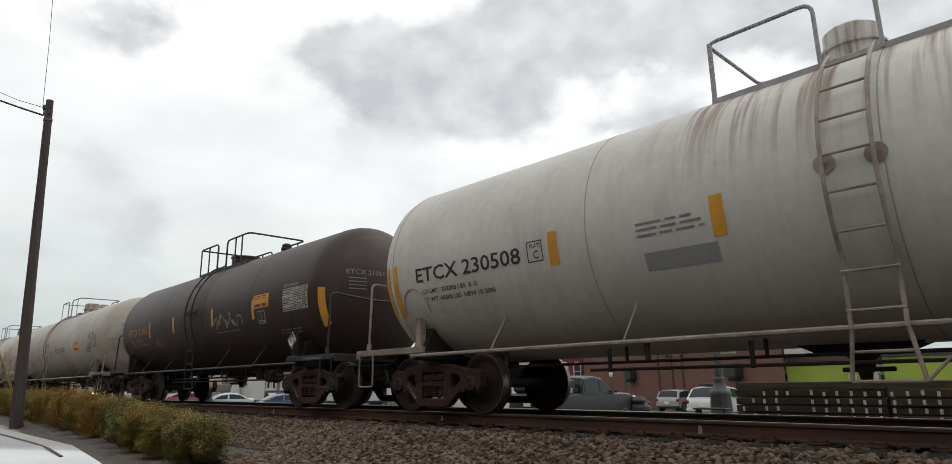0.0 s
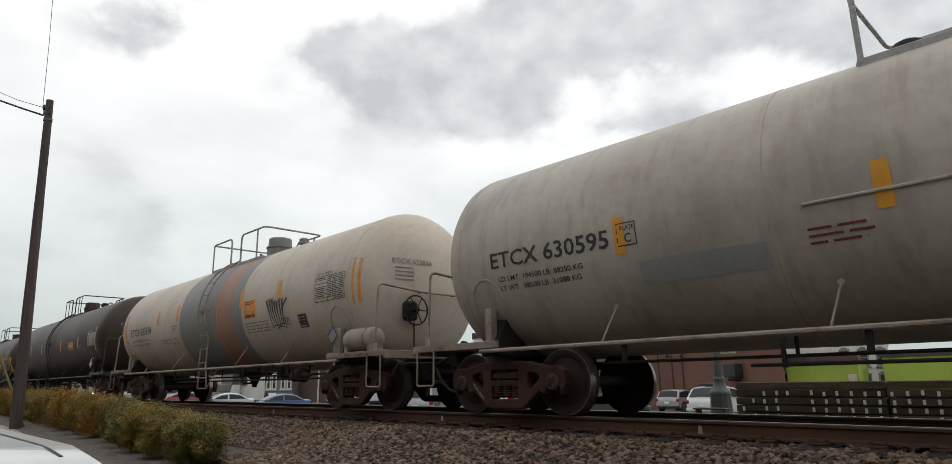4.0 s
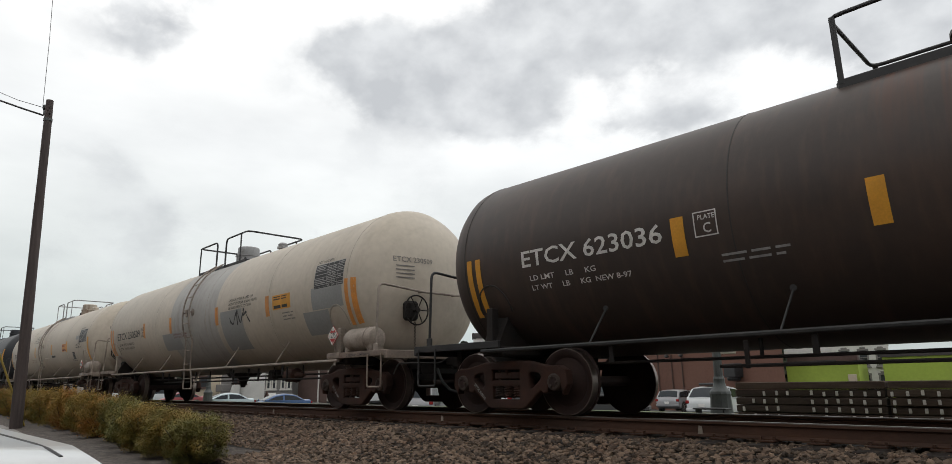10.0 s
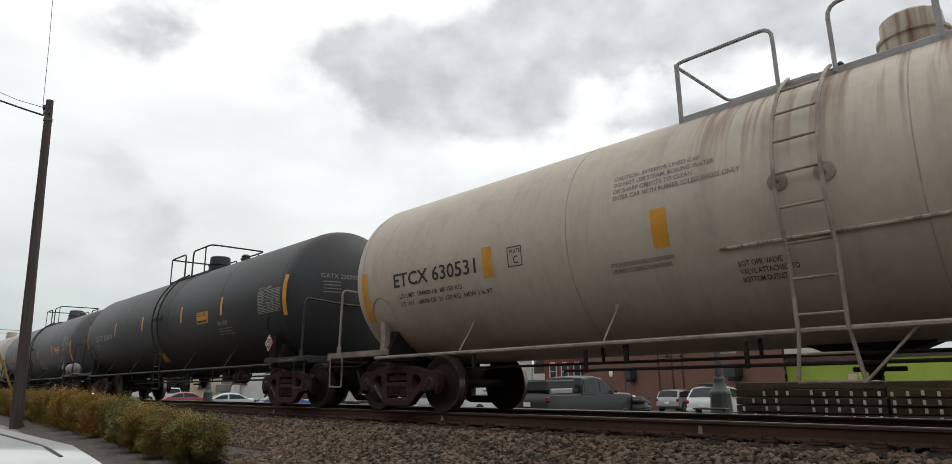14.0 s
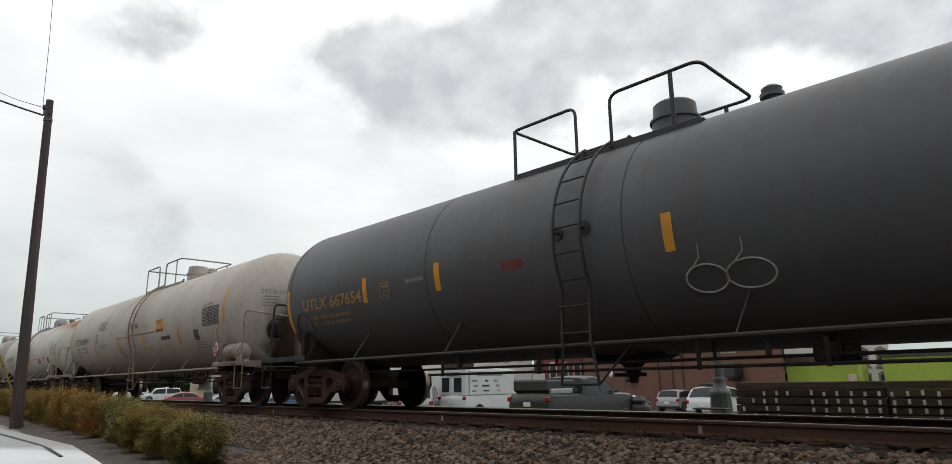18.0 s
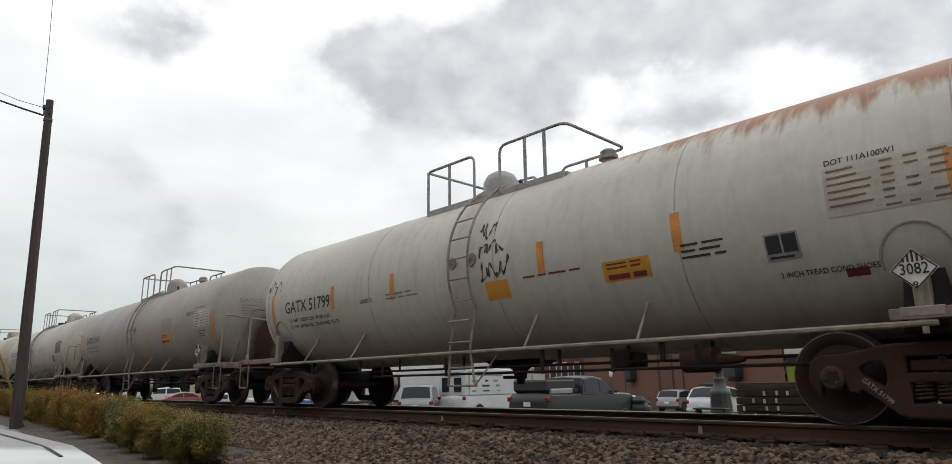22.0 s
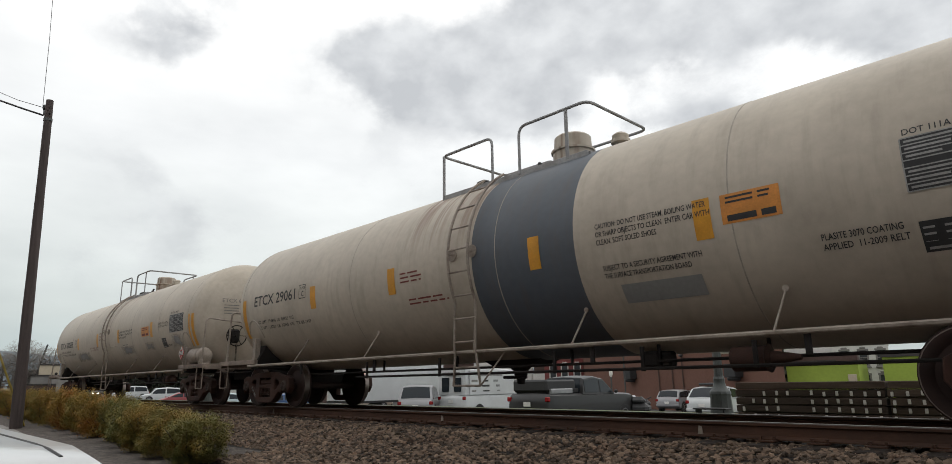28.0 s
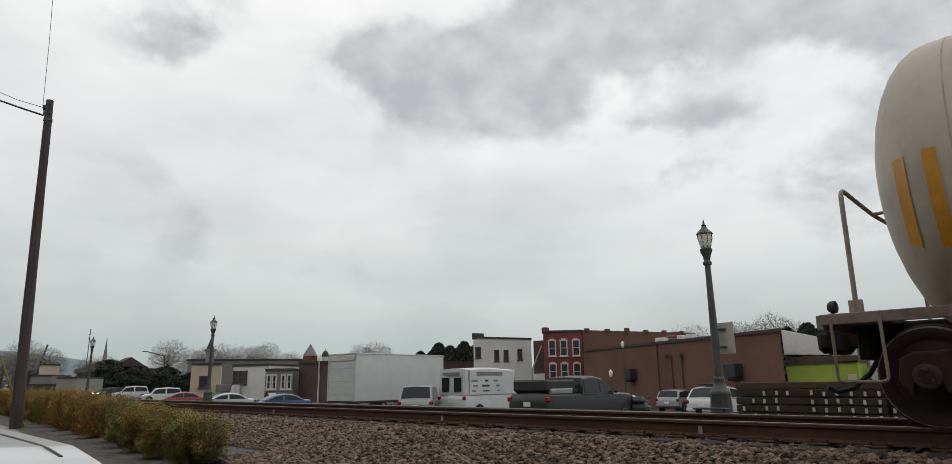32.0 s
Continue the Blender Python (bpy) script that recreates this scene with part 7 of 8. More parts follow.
    if "stiffener" in spec:
        x0, x1, v = spec["stiffener"]
        part("side_stiffener", Build().tube([on_tank(x, v, 0.012) for x in np.linspace(x0, x1, 6)], 0.016, 5), body, car)
    # top platform with railings, manway and valves
    pl0, pl1, pz = spec["deck"], spec["deck"] + 3.15, 3.68 + crown
    deck = part("platform", Build().box(((pl0 + pl1) / 2, -0.57, pz + 0.02), (pl1 - pl0, 0.44, 0.03), 0.006), top, car, "walkway platform round the manway")
    part("walkway", Build().box(((pl0 + pl1) / 2, 0.57, pz + 0.02), (pl1 - pl0, 0.44, 0.03), 0.006), top, deck)
    for sy in (-1, 1):
        part("edge_board", Build().box(((pl0 + pl1) / 2, sy * 0.80, pz), (pl1 - pl0, 0.05, 0.11), 0.008), top, deck)
    for x in (pl0, pl1):
        part("end_board", Build().box((x, 0, pz), (0.05, 1.54, 0.10), 0.008), top, deck)
    for x in (pl0 + 0.08, pl0 + 1.2, pl0 + 1.95, pl1 - 0.1):
        part("platform_leg", Build().box((x, -0.80, pz - 0.14), (0.06, 0.02, 0.30), 0.004), top, deck)
    zt = 4.48 + crown
    y0 = 0.82
    r1 = bent([(pl0 + 1.25, -y0, pz), (pl0 + 1.25, -y0, zt), (pl0, -y0, zt), (pl0, y0, zt), (pl0 + 1.25, y0, zt), (pl0 + 1.25, y0, pz)], 0.14)
    r2 = bent([(pl0 + 1.85, -y0, pz), (pl0 + 1.85, -y0, zt), (pl1 + 0.05, -y0, zt), (pl1 + 0.05, y0, zt), (pl0 + 1.85, y0, zt), (pl0 + 1.85, y0, pz)], 0.16)
    part("railing", Build().tube(r1, 0.024, 8), top, deck)
    part("railing", Build().tube(r2, 0.024, 8), top, deck)
    posts = [pl0 + 0.04, pl1 - 0.35] + ([pl0 + 0.62, pl0 + 2.4] if spec.get("double_posts") else [])
    for x in posts:
        for sy in (-1, 1):
            part("railing_post", Build().box((x, sy * y0, (pz + zt) / 2), (0.06, 0.022, zt - pz), 0.004), top, deck)
    dk = spec.get("dome", "lid")
    dx = spec["deck"] + spec.get("dome_at", 2.45)
    if dk == "lid":
        dm = Build().lathe([(3.48, 0.33), (3.76, 0.33), (3.77, 0.36), (3.80, 0.36), (3.81, 0.31), (4.02, 0.30), (4.05, 0.27), (4.06, 0.05)], "z", (dx, 0, 0.34 + crown), 28)
    elif dk == "round":
        dm = Build().lathe([(3.48, 0.34), (3.85, 0.32), (3.98, 0.25), (4.05, 0.13), (4.07, 0.02)], "z", (dx, 0, 0.34 + crown), 28)
    else:
        dm = Build().lathe([(3.48, 0.40), (3.78, 0.40), (3.79, 0.43), (3.83, 0.43), (3.86, 0.2)], "z", (dx, 0, 0.34 + crown), 28)
    part("manway", dm, spec.get("dome_paint", body), car, "round manway dome")
    vent = Build().lathe([(3.6, 0.10), (3.86, 0.10), (3.87, 0.15), (3.92, 0.15), (3.93, 0.12), (3.99, 0.13), (4.03, 0.08)], "z", (spec["deck"] + spec.get("vent_at", 3.75), 0, 0.16 + crown), 16)
    part("safety_valve", vent, spec.get("dome_paint", body), car)
    vb = Build()
    for i, (x, y) in enumerate(((1.3, -0.1), (1.55, 0.15), (1.75, -0.2), (0.75, 0.0), (0.55, 0.2))):
        vb.lathe([(3.60, 0.06), (3.74, 0.06), (3.75, 0.03), (3.86, 0.025), (3.90, 0.04), (3.93, 0.02)], "z", (spec["deck"] + x, y, 0.13 + crown), 8)
    part("valve_fitting", vb, M["black_pipe"] if spec.get("black_valves", True) else top, car)
    if spec.get("rear_vent"):
        part("vent_cap", Build().lathe([(3.62, 0.08), (3.80, 0.08), (3.81, 0.14), (3.92, 0.15), (3.96, 0.08)], "z", (spec["deck"] + 0.35, -0.1, 0.13 + crown), 14), M["black_pipe"], car)
    # ends: side channels, walkway, hoops, steps, couplers
    for s in (-1, 1):
        e0, e1 = h - 0.25, h + 1.60
        ch = Build().box((s * (e0 + e1) / 2, -1.47, 0.985), (e1 - e0, 0.05, 0.10), 0.006).box((s * (e0 + e1) / 2, 1.47, 0.985), (e1 - e0, 0.05, 0.10), 0.006)
        ch.box((s * (e1 - 0.22), 0, 1.0), (0.42, 2.9, 0.05), 0.008).box((s * e1, 0, 0.96), (0.06, 2.98, 0.14), 0.008)
        ws = part("end_platform", ch, M["sill_paint"] if not dark else top, car)
        part("end_sill", Build().box((s * (e1 - 0.12), 0, 0.80), (0.12, 1.3, 0.34), 0.015), M["under"], ws)
        hx = s * (e1 - 0.32)
        hoop = bent([(hx, -1.46, 1.02), (hx, -1.42, 2.22), (hx, -0.42, 2.14), (hx, 0.42, 2.14), (hx, 1.42, 2.22), (hx, 1.46, 1.02)], 0.12)
        hp = part("end_handrail", Build().tube(hoop, 0.022, 8), pipe if not dark else top, car)
        part("handrail_foot", Build().box((hx, -1.46, 1.08), (0.12, 0.03, 0.14), 0.008), pipe if not dark else top, hp)
        part("handrail_bracket", Build().tube([(s * (end - 0.10), -0.42, 2.14), (hx, -0.42, 2.14)], 0.018, 6).tube([(s * (end - 0.10), 0.42, 2.14), (hx, 0.42, 2.14)], 0.018, 6), pipe if not dark else top, hp)
        if spec.get("long_struts"):
            part("handrail_brace", Build().tube([(hx, -0.75, 2.17), (hx - s * 0.55, -0.95, 1.02)], 0.022, 6), pipe if not dark else top, hp)
        sx = s * (e1 - 0.30)
        st = bent([(sx - 0.2, -1.50, 0.98), (sx - 0.2, -1.50, 0.42), (sx + 0.2, -1.50, 0.42), (sx + 0.2, -1.50, 0.98)], 0.05)
        part("sill_step", Build().tube(st, 0.016, 6), M["sill_paint"] if not dark else top, ws)
        shared("coupler", make_coupler, car, pose(s * (h + 2.02), 0, 0, 0, 0, 0 if s > 0 else 180))
        shared("truck", build_truck, car, pose(s * h, 0, 0))
        vs, fs, w = text_data(spec["mark"])
        k, ca, sa = 0.31 / w, math.cos(radians(-44)), math.sin(radians(-44))
        part("truck_lettering", Build().add([(s * h - 0.655 + (p[0] * ca - p[1] * 1.15 * sa) * k, -1.096, 0.425 + (p[0] * sa + p[1] * 1.15 * ca) * k) for p in vs], fs), M["dull_white_ink"], car, "white stencilled mark on the truck frame", smooth=0)
    if spec.get("brake_wheel"):
        x = end + 0.16
        shared("brake_wheel", make_brake_wheel, car, pose(x, -0.62, 1.78))
        part("brake_housing", Build().box((end - 0.02, -0.62, 1.78), (0.2, 0.28, 0.36), 0.05), M["under"], car)
        ch = Build()
        for i in range(9):
            ch.tube([(end + 0.02, -0.55 + 0.016 * math.cos(t), 1.55 - i * 0.055 + 0.034 * math.sin(t)) for t in np.linspace(0, math.tau, 7)[:-1]], 0.007, 4, closed=True)
        part("brake_chain", ch, M["under"], car)
    if spec.get("reservoir"):
        rx = h + 0.69
        rs = part("air_reservoir", Build().lathe([(-0.46, 0.02), (-0.445, 0.11), (-0.40, 0.185), (-0.32, 0.21), (0.32, 0.21), (0.40, 0.185), (0.445, 0.11), (0.46, 0.02)], "x", (rx, -1.30, 1.26), 24), pipe if not dark else M["grey_pipe"], car, "small horizontal air tank on the end platform")
        for dx_ in (-0.36, 0.36):
            part("reservoir_saddle", Build().box((rx + dx_, -1.30, 1.10), (0.10, 0.3, 0.16), 0.02), pipe if not dark else M["grey_pipe"], rs)
        part("reservoir_band", Build().lathe([(-0.012, 0.212), (-0.012, 0.22), (0.012, 0.22), (0.012, 0.212)], "x", (rx + 0.26, -1.30, 1.26), 24), pipe if not dark else M["grey_pipe"], rs)
    if spec.get("shoe_text", True):
        b = Build()
        vs, fs, w = text_data("2 INCH HF COMP SHOES")
        k = 0.74 / w
        b.add([(h + 0.42 + p[0] * k, -1.498, 0.955 + p[1] * k * 0.9) for p in vs], fs)
        part("sill_lettering", b, M["dull_white_ink" if dark else "black_ink"], car, smooth=0)
    # marks: number, load lines, reflective strips
    b = Build()
    nx = spec.get("mark_x", -h + 0.3)
    lettering(b, spec["mark"], nx, spec.get("mark_v", -0.42), spec.get("mark_h", 0.22), spec.get("mark_len", 2.15))
    part("reporting_mark", b, M[ink], car, "stencilled reporting mark", smooth=0)
    for i, line in enumerate(spec.get("loads", ("LD LMT  194500 LB  88250 KG", "LT WT   68500 LB  31050 KG"))):
        b = Build()
        lettering(b, line, nx + 0.12, spec.get("mark_v", -0.42) - spec.get("load_drop", 0.20) - 0.135 * i, 0.07, 0.055 * len(line))
        part("load_line", b, M[spec.get("ink2", ink)], car, smooth=0)
    if spec.get("head_mark", True):
        b = Build()
        vs, fs, w = text_data(spec["mark"])
        for txt, v, hh, ln in ((spec["mark"], 0.35, 0.10, 0.85),):
            pts = []
            for p in vs:
                y, z = -0.95 + p[0] * ln / w, v + p[1] * hh / 0.7
                rr = math.hypot(y, z)
                pts.append((end - HEAD + HEAD * math.sqrt(max(0, 1 - (rr / TANK_R) ** 2)) + 0.012, y, TANK_Z + z))
            b.add(pts, fs)
        for k in range(4):
            y0_, z0_ = -0.90, 0.26 - 0.075 * k
            q = []
            for y, z in ((y0_, z0_), (y0_ + 0.38, z0_), (y0_ + 0.38, z0_ + 0.022), (y0_, z0_ + 0.022)):
                q.append((end - HEAD + HEAD * math.sqrt(max(0, 1 - (math.hypot(y, z) / TANK_R) ** 2)) + 0.016, y, TANK_Z + z))
            b.add(q, [(0, 1, 2, 3)])
        part("head_lettering", b, M["faint_ink" if dark or not spec.get("clear_head") else "black_ink"], car, smooth=0)
    if spec.get("plate_c", True):
        b = Build()
        px, pv, s = spec.get("plate_at", nx + spec.get("mark_len", 2.15) + 0.12), spec.get("mark_v", -0.42) - 0.02, 0.27
        for x0, x1, v0, v1 in ((px, px + s, pv, pv + 0.014), (px, px + s, pv + s, pv + s + 0.014), (px, px + 0.014, pv, pv + s), (px + s - 0.014, px + s, pv, pv + s)):
            patch(b, x0, x1, v0, v1, 0.006)
        lettering(b, "C", px + 0.10, pv + 0.04, 0.11); lettering(b, "PLATE", px + 0.05, pv + 0.19, 0.055, 0.2)
        part("plate_mark", b, M[ink], car, smooth=0)
    for x, w, v0, v1, col in spec["strips"]:
        b = Build(); patch(b, x - w / 2, x + w / 2, v0, v1, 0.006, slant=0.0)
        part("reflective_strip", b, M[col], car, "amber reflective strip", smooth=60)
    if "table" in spec:
        x, v, w, hh, back, tink, lab, fo = spec["table"]
        data_table(car, x, v, w, hh, back, tink, lab, fo)
        b = Build(); lettering(b, spec.get("dot", "DOT 111A100W1"), x + 0.02, v + hh + 0.03, 0.06, 0.6)
        part("class_lettering", b, M["dull_white_ink" if dark else "black_ink"], car, smooth=0)
    if "notice" in spec:
        x, v, w, hh, col, tcol = spec["notice"]
        b = Build(); patch(b, x, x + w, v, v + hh, 0.005)
        nt = part("notice_panel", b, M[col], car, "orange notice panel with small print", smooth=60)
        b = Build(); bars_block(b, x + 0.06, v + hh - 0.03, w * 0.8, 2, 0.05, 0.022, 5, 0.1, lift=0.008)
        bars_block(b, x + 0.06, v + 0.09, w * 0.85, 1, 0.1, 0.065, 6, 0.05, lift=0.008)
        part("notice_print", b, M[tcol], nt, smooth=0)
    for x, v, w, rows, col, sd in spec.get("prints", ()):
        b = Build(); bars_block(b, x, v, w, rows, 0.07, 0.026, sd)
        part("small_print", b, M[col], car, smooth=0)
    for x, v, w, hh, col in spec.get("patches", ()):
        b = Build(); patch(b, x, x + w, v, v + hh, 0.0035)
        part("paint_patch", b, M[col], car, smooth=60)
    for x, v, txt, hh, ln, col in spec.get("texts", ()):
        b = Build(); lettering(b, txt, x, v, hh, ln)
        part("lettering", b, M[col], car, smooth=0)
    if "square" in spec:
        x, v, fill = spec["square"]
        b = Build(); patch(b, x, x + 0.34, v, v + 0.29, 0.005)
        sq = part("test_panel", b, M["black_ink" if fill else "dull_white_ink"], car, smooth=60)
        b = Build()
        c = ("dull_white_ink" if fill else "black_ink")
        for x0 in (x + 0.02, x + 0.18):
            for v0, v1 in (((v + 0.08, v + 0.27),) if not fill else ((v + 0.22, v + 0.24), (v + 0.16, v + 0.18), (v + 0.10, v + 0.105))):
                patch(b, x0, x0 + (0.14 if not fill else 0.09), v0, v1, 0.008)
        patch(b, x + 0.03, x + 0.27, v + 0.025, v + 0.05, 0.008)
        part("test_print", b, M[c], sq, smooth=0)
    if "placard" in spec:
        placard(car, h + spec.get("placard_at", 0.0), 1.36, *spec["placard"], M["black_pipe"] if dark else pipe)
    for x, v, w, hh, col, sd, lp in spec.get("scrawls", ()):
        scrawl(car, x, v, w, hh, col, sd, lp)
    for ring in spec.get("rings", ()):
        spray_ring(car, *ring)
    for tag in spec.get("crowns", ()):
        spray_crown(car, *tag)
    return car


CREAM = tank_paint("cream_tank_paint", (0.48, 0.425, 0.35), amount=0.27, streak=0.21, drips=True)
PALE = tank_paint("pale_grey_tank_paint", (0.53, 0.52, 0.475), amount=0.24, streak=0.20, drips=True)
RUSTY = tank_paint("rust_crowned_grey_paint", (0.50, 0.49, 0.44), amount=0.26, streak=0.24, rust=0.9)


def soot_paint(name, color, end, amount=0.29, streak=0.22):
    """Pale tank paint with a sooty smear down the brake end of the head."""
    return tank_paint(name, color, amount=amount, streak=streak, smear=end, drips=True)


BLACK = tank_paint("sooty_black_tank_paint", (0.036, 0.0225, 0.0185), (0.085, 0.048, 0.033), 0.4, 0.5, streak=0.35, drips=True, drip_color=(0.085, 0.036, 0.021))
BROWN = tank_paint("dusty_black_brown_paint", (0.046, 0.034, 0.029), (0.105, 0.062, 0.042), 0.45, 0.5, streak=0.35, drips=True, drip_color=(0.085, 0.036, 0.021))
DARK_SLATE = tank_paint("deep_slate_tank_paint", (0.029, 0.032, 0.037), (0.045, 0.036, 0.031), 0.35, 0.5, streak=0.3)
SLATE = tank_paint("dark_slate_tank_paint", (0.086, 0.090, 0.098), (0.055, 0.038, 0.034), 0.35, 0.5, streak=0.3)
BAND_GREY = tank_paint("grey_band_paint", (0.20, 0.205, 0.205), amount=0.25)
BAND_SLATE = tank_paint("slate_band_paint", (0.085, 0.10, 0.12), amount=0.2)
BAND_RUST = tank_paint("faded_rust_band_paint", (0.30, 0.16, 0.11), (0.2, 0.2, 0.2), amount=0.3)


CAUTION = ("CAUTION: INTERIOR LINED CAR", "DO NOT USE STEAM, BOILING WATER", "OR SHARP OBJECTS TO CLEAN", "ENTER CAR WITH RUBBER SOLED SHOES ONLY")
GROUNDING = ("ATTACH GROUNDING CABLE TO GROUNDING", "LUG PRIOR TO LOADING OR UNLOADING")
SECURITY = ("SUBJECT TO A SECURITY AGREEMENT WITH", "THE SURFACE TRANSPORTATION BOARD")


def strips(small, ends, col="yellow", w=0.15, we=0.15, up=0.0, up_end=0.0):
    """Reflective strips: short ones along the side, tall ones at the two ends."""
    return [(x, w, up - 0.53, up - 0.08, col) for x in small] + [(x, we * 0.78, up_end - 0.97, up_end - 0.08, col) for x in ends]


def lines(x, v, rows, height, length, col):
    """Lines of lettering under one another, the longest as long as given."""
    most = max(len(r) for r in rows)
    return tuple((x, v - i * height * 1.55, r, height, length * len(r) / most, col) for i, r in enumerate(rows))


def moved(spec):
    """The car's marks, laid out from their own middle, brought to the middle between the trucks."""
    d, up = spec["datum"] + 0.10, 1.56 - spec["radius"]
    out = dict(spec, mark_v=spec.get("mark_v", -0.42) + up)
    for key in ("mark_x", "plate_at"):
        if key in spec:
            out[key] = spec[key] + d
    for key in ("table", "notice", "square"):
        if key in spec:
            out[key] = (spec[key][0] + d, spec[key][1] + up, *spec[key][2:])
    if "stiffener" in spec:
        x0, x1, v = spec["stiffener"]
        out["stiffener"] = (x0 + d, x1 + d, v + up)
    for key in ("prints", "patches", "texts", "scrawls", "rings", "crowns"):
        out[key] = [(row[0] + d, row[1] + up, *row[2:]) for row in spec.get(key, ())]
    out["strips"] = [(x + d, w, v0 + up, v1 + up, col) for x, w, v0, v1, col in spec["strips"]]
    out["bands"] = [(a + d, c + d, m) for a, c, m in spec.get("bands", ())]
    return out


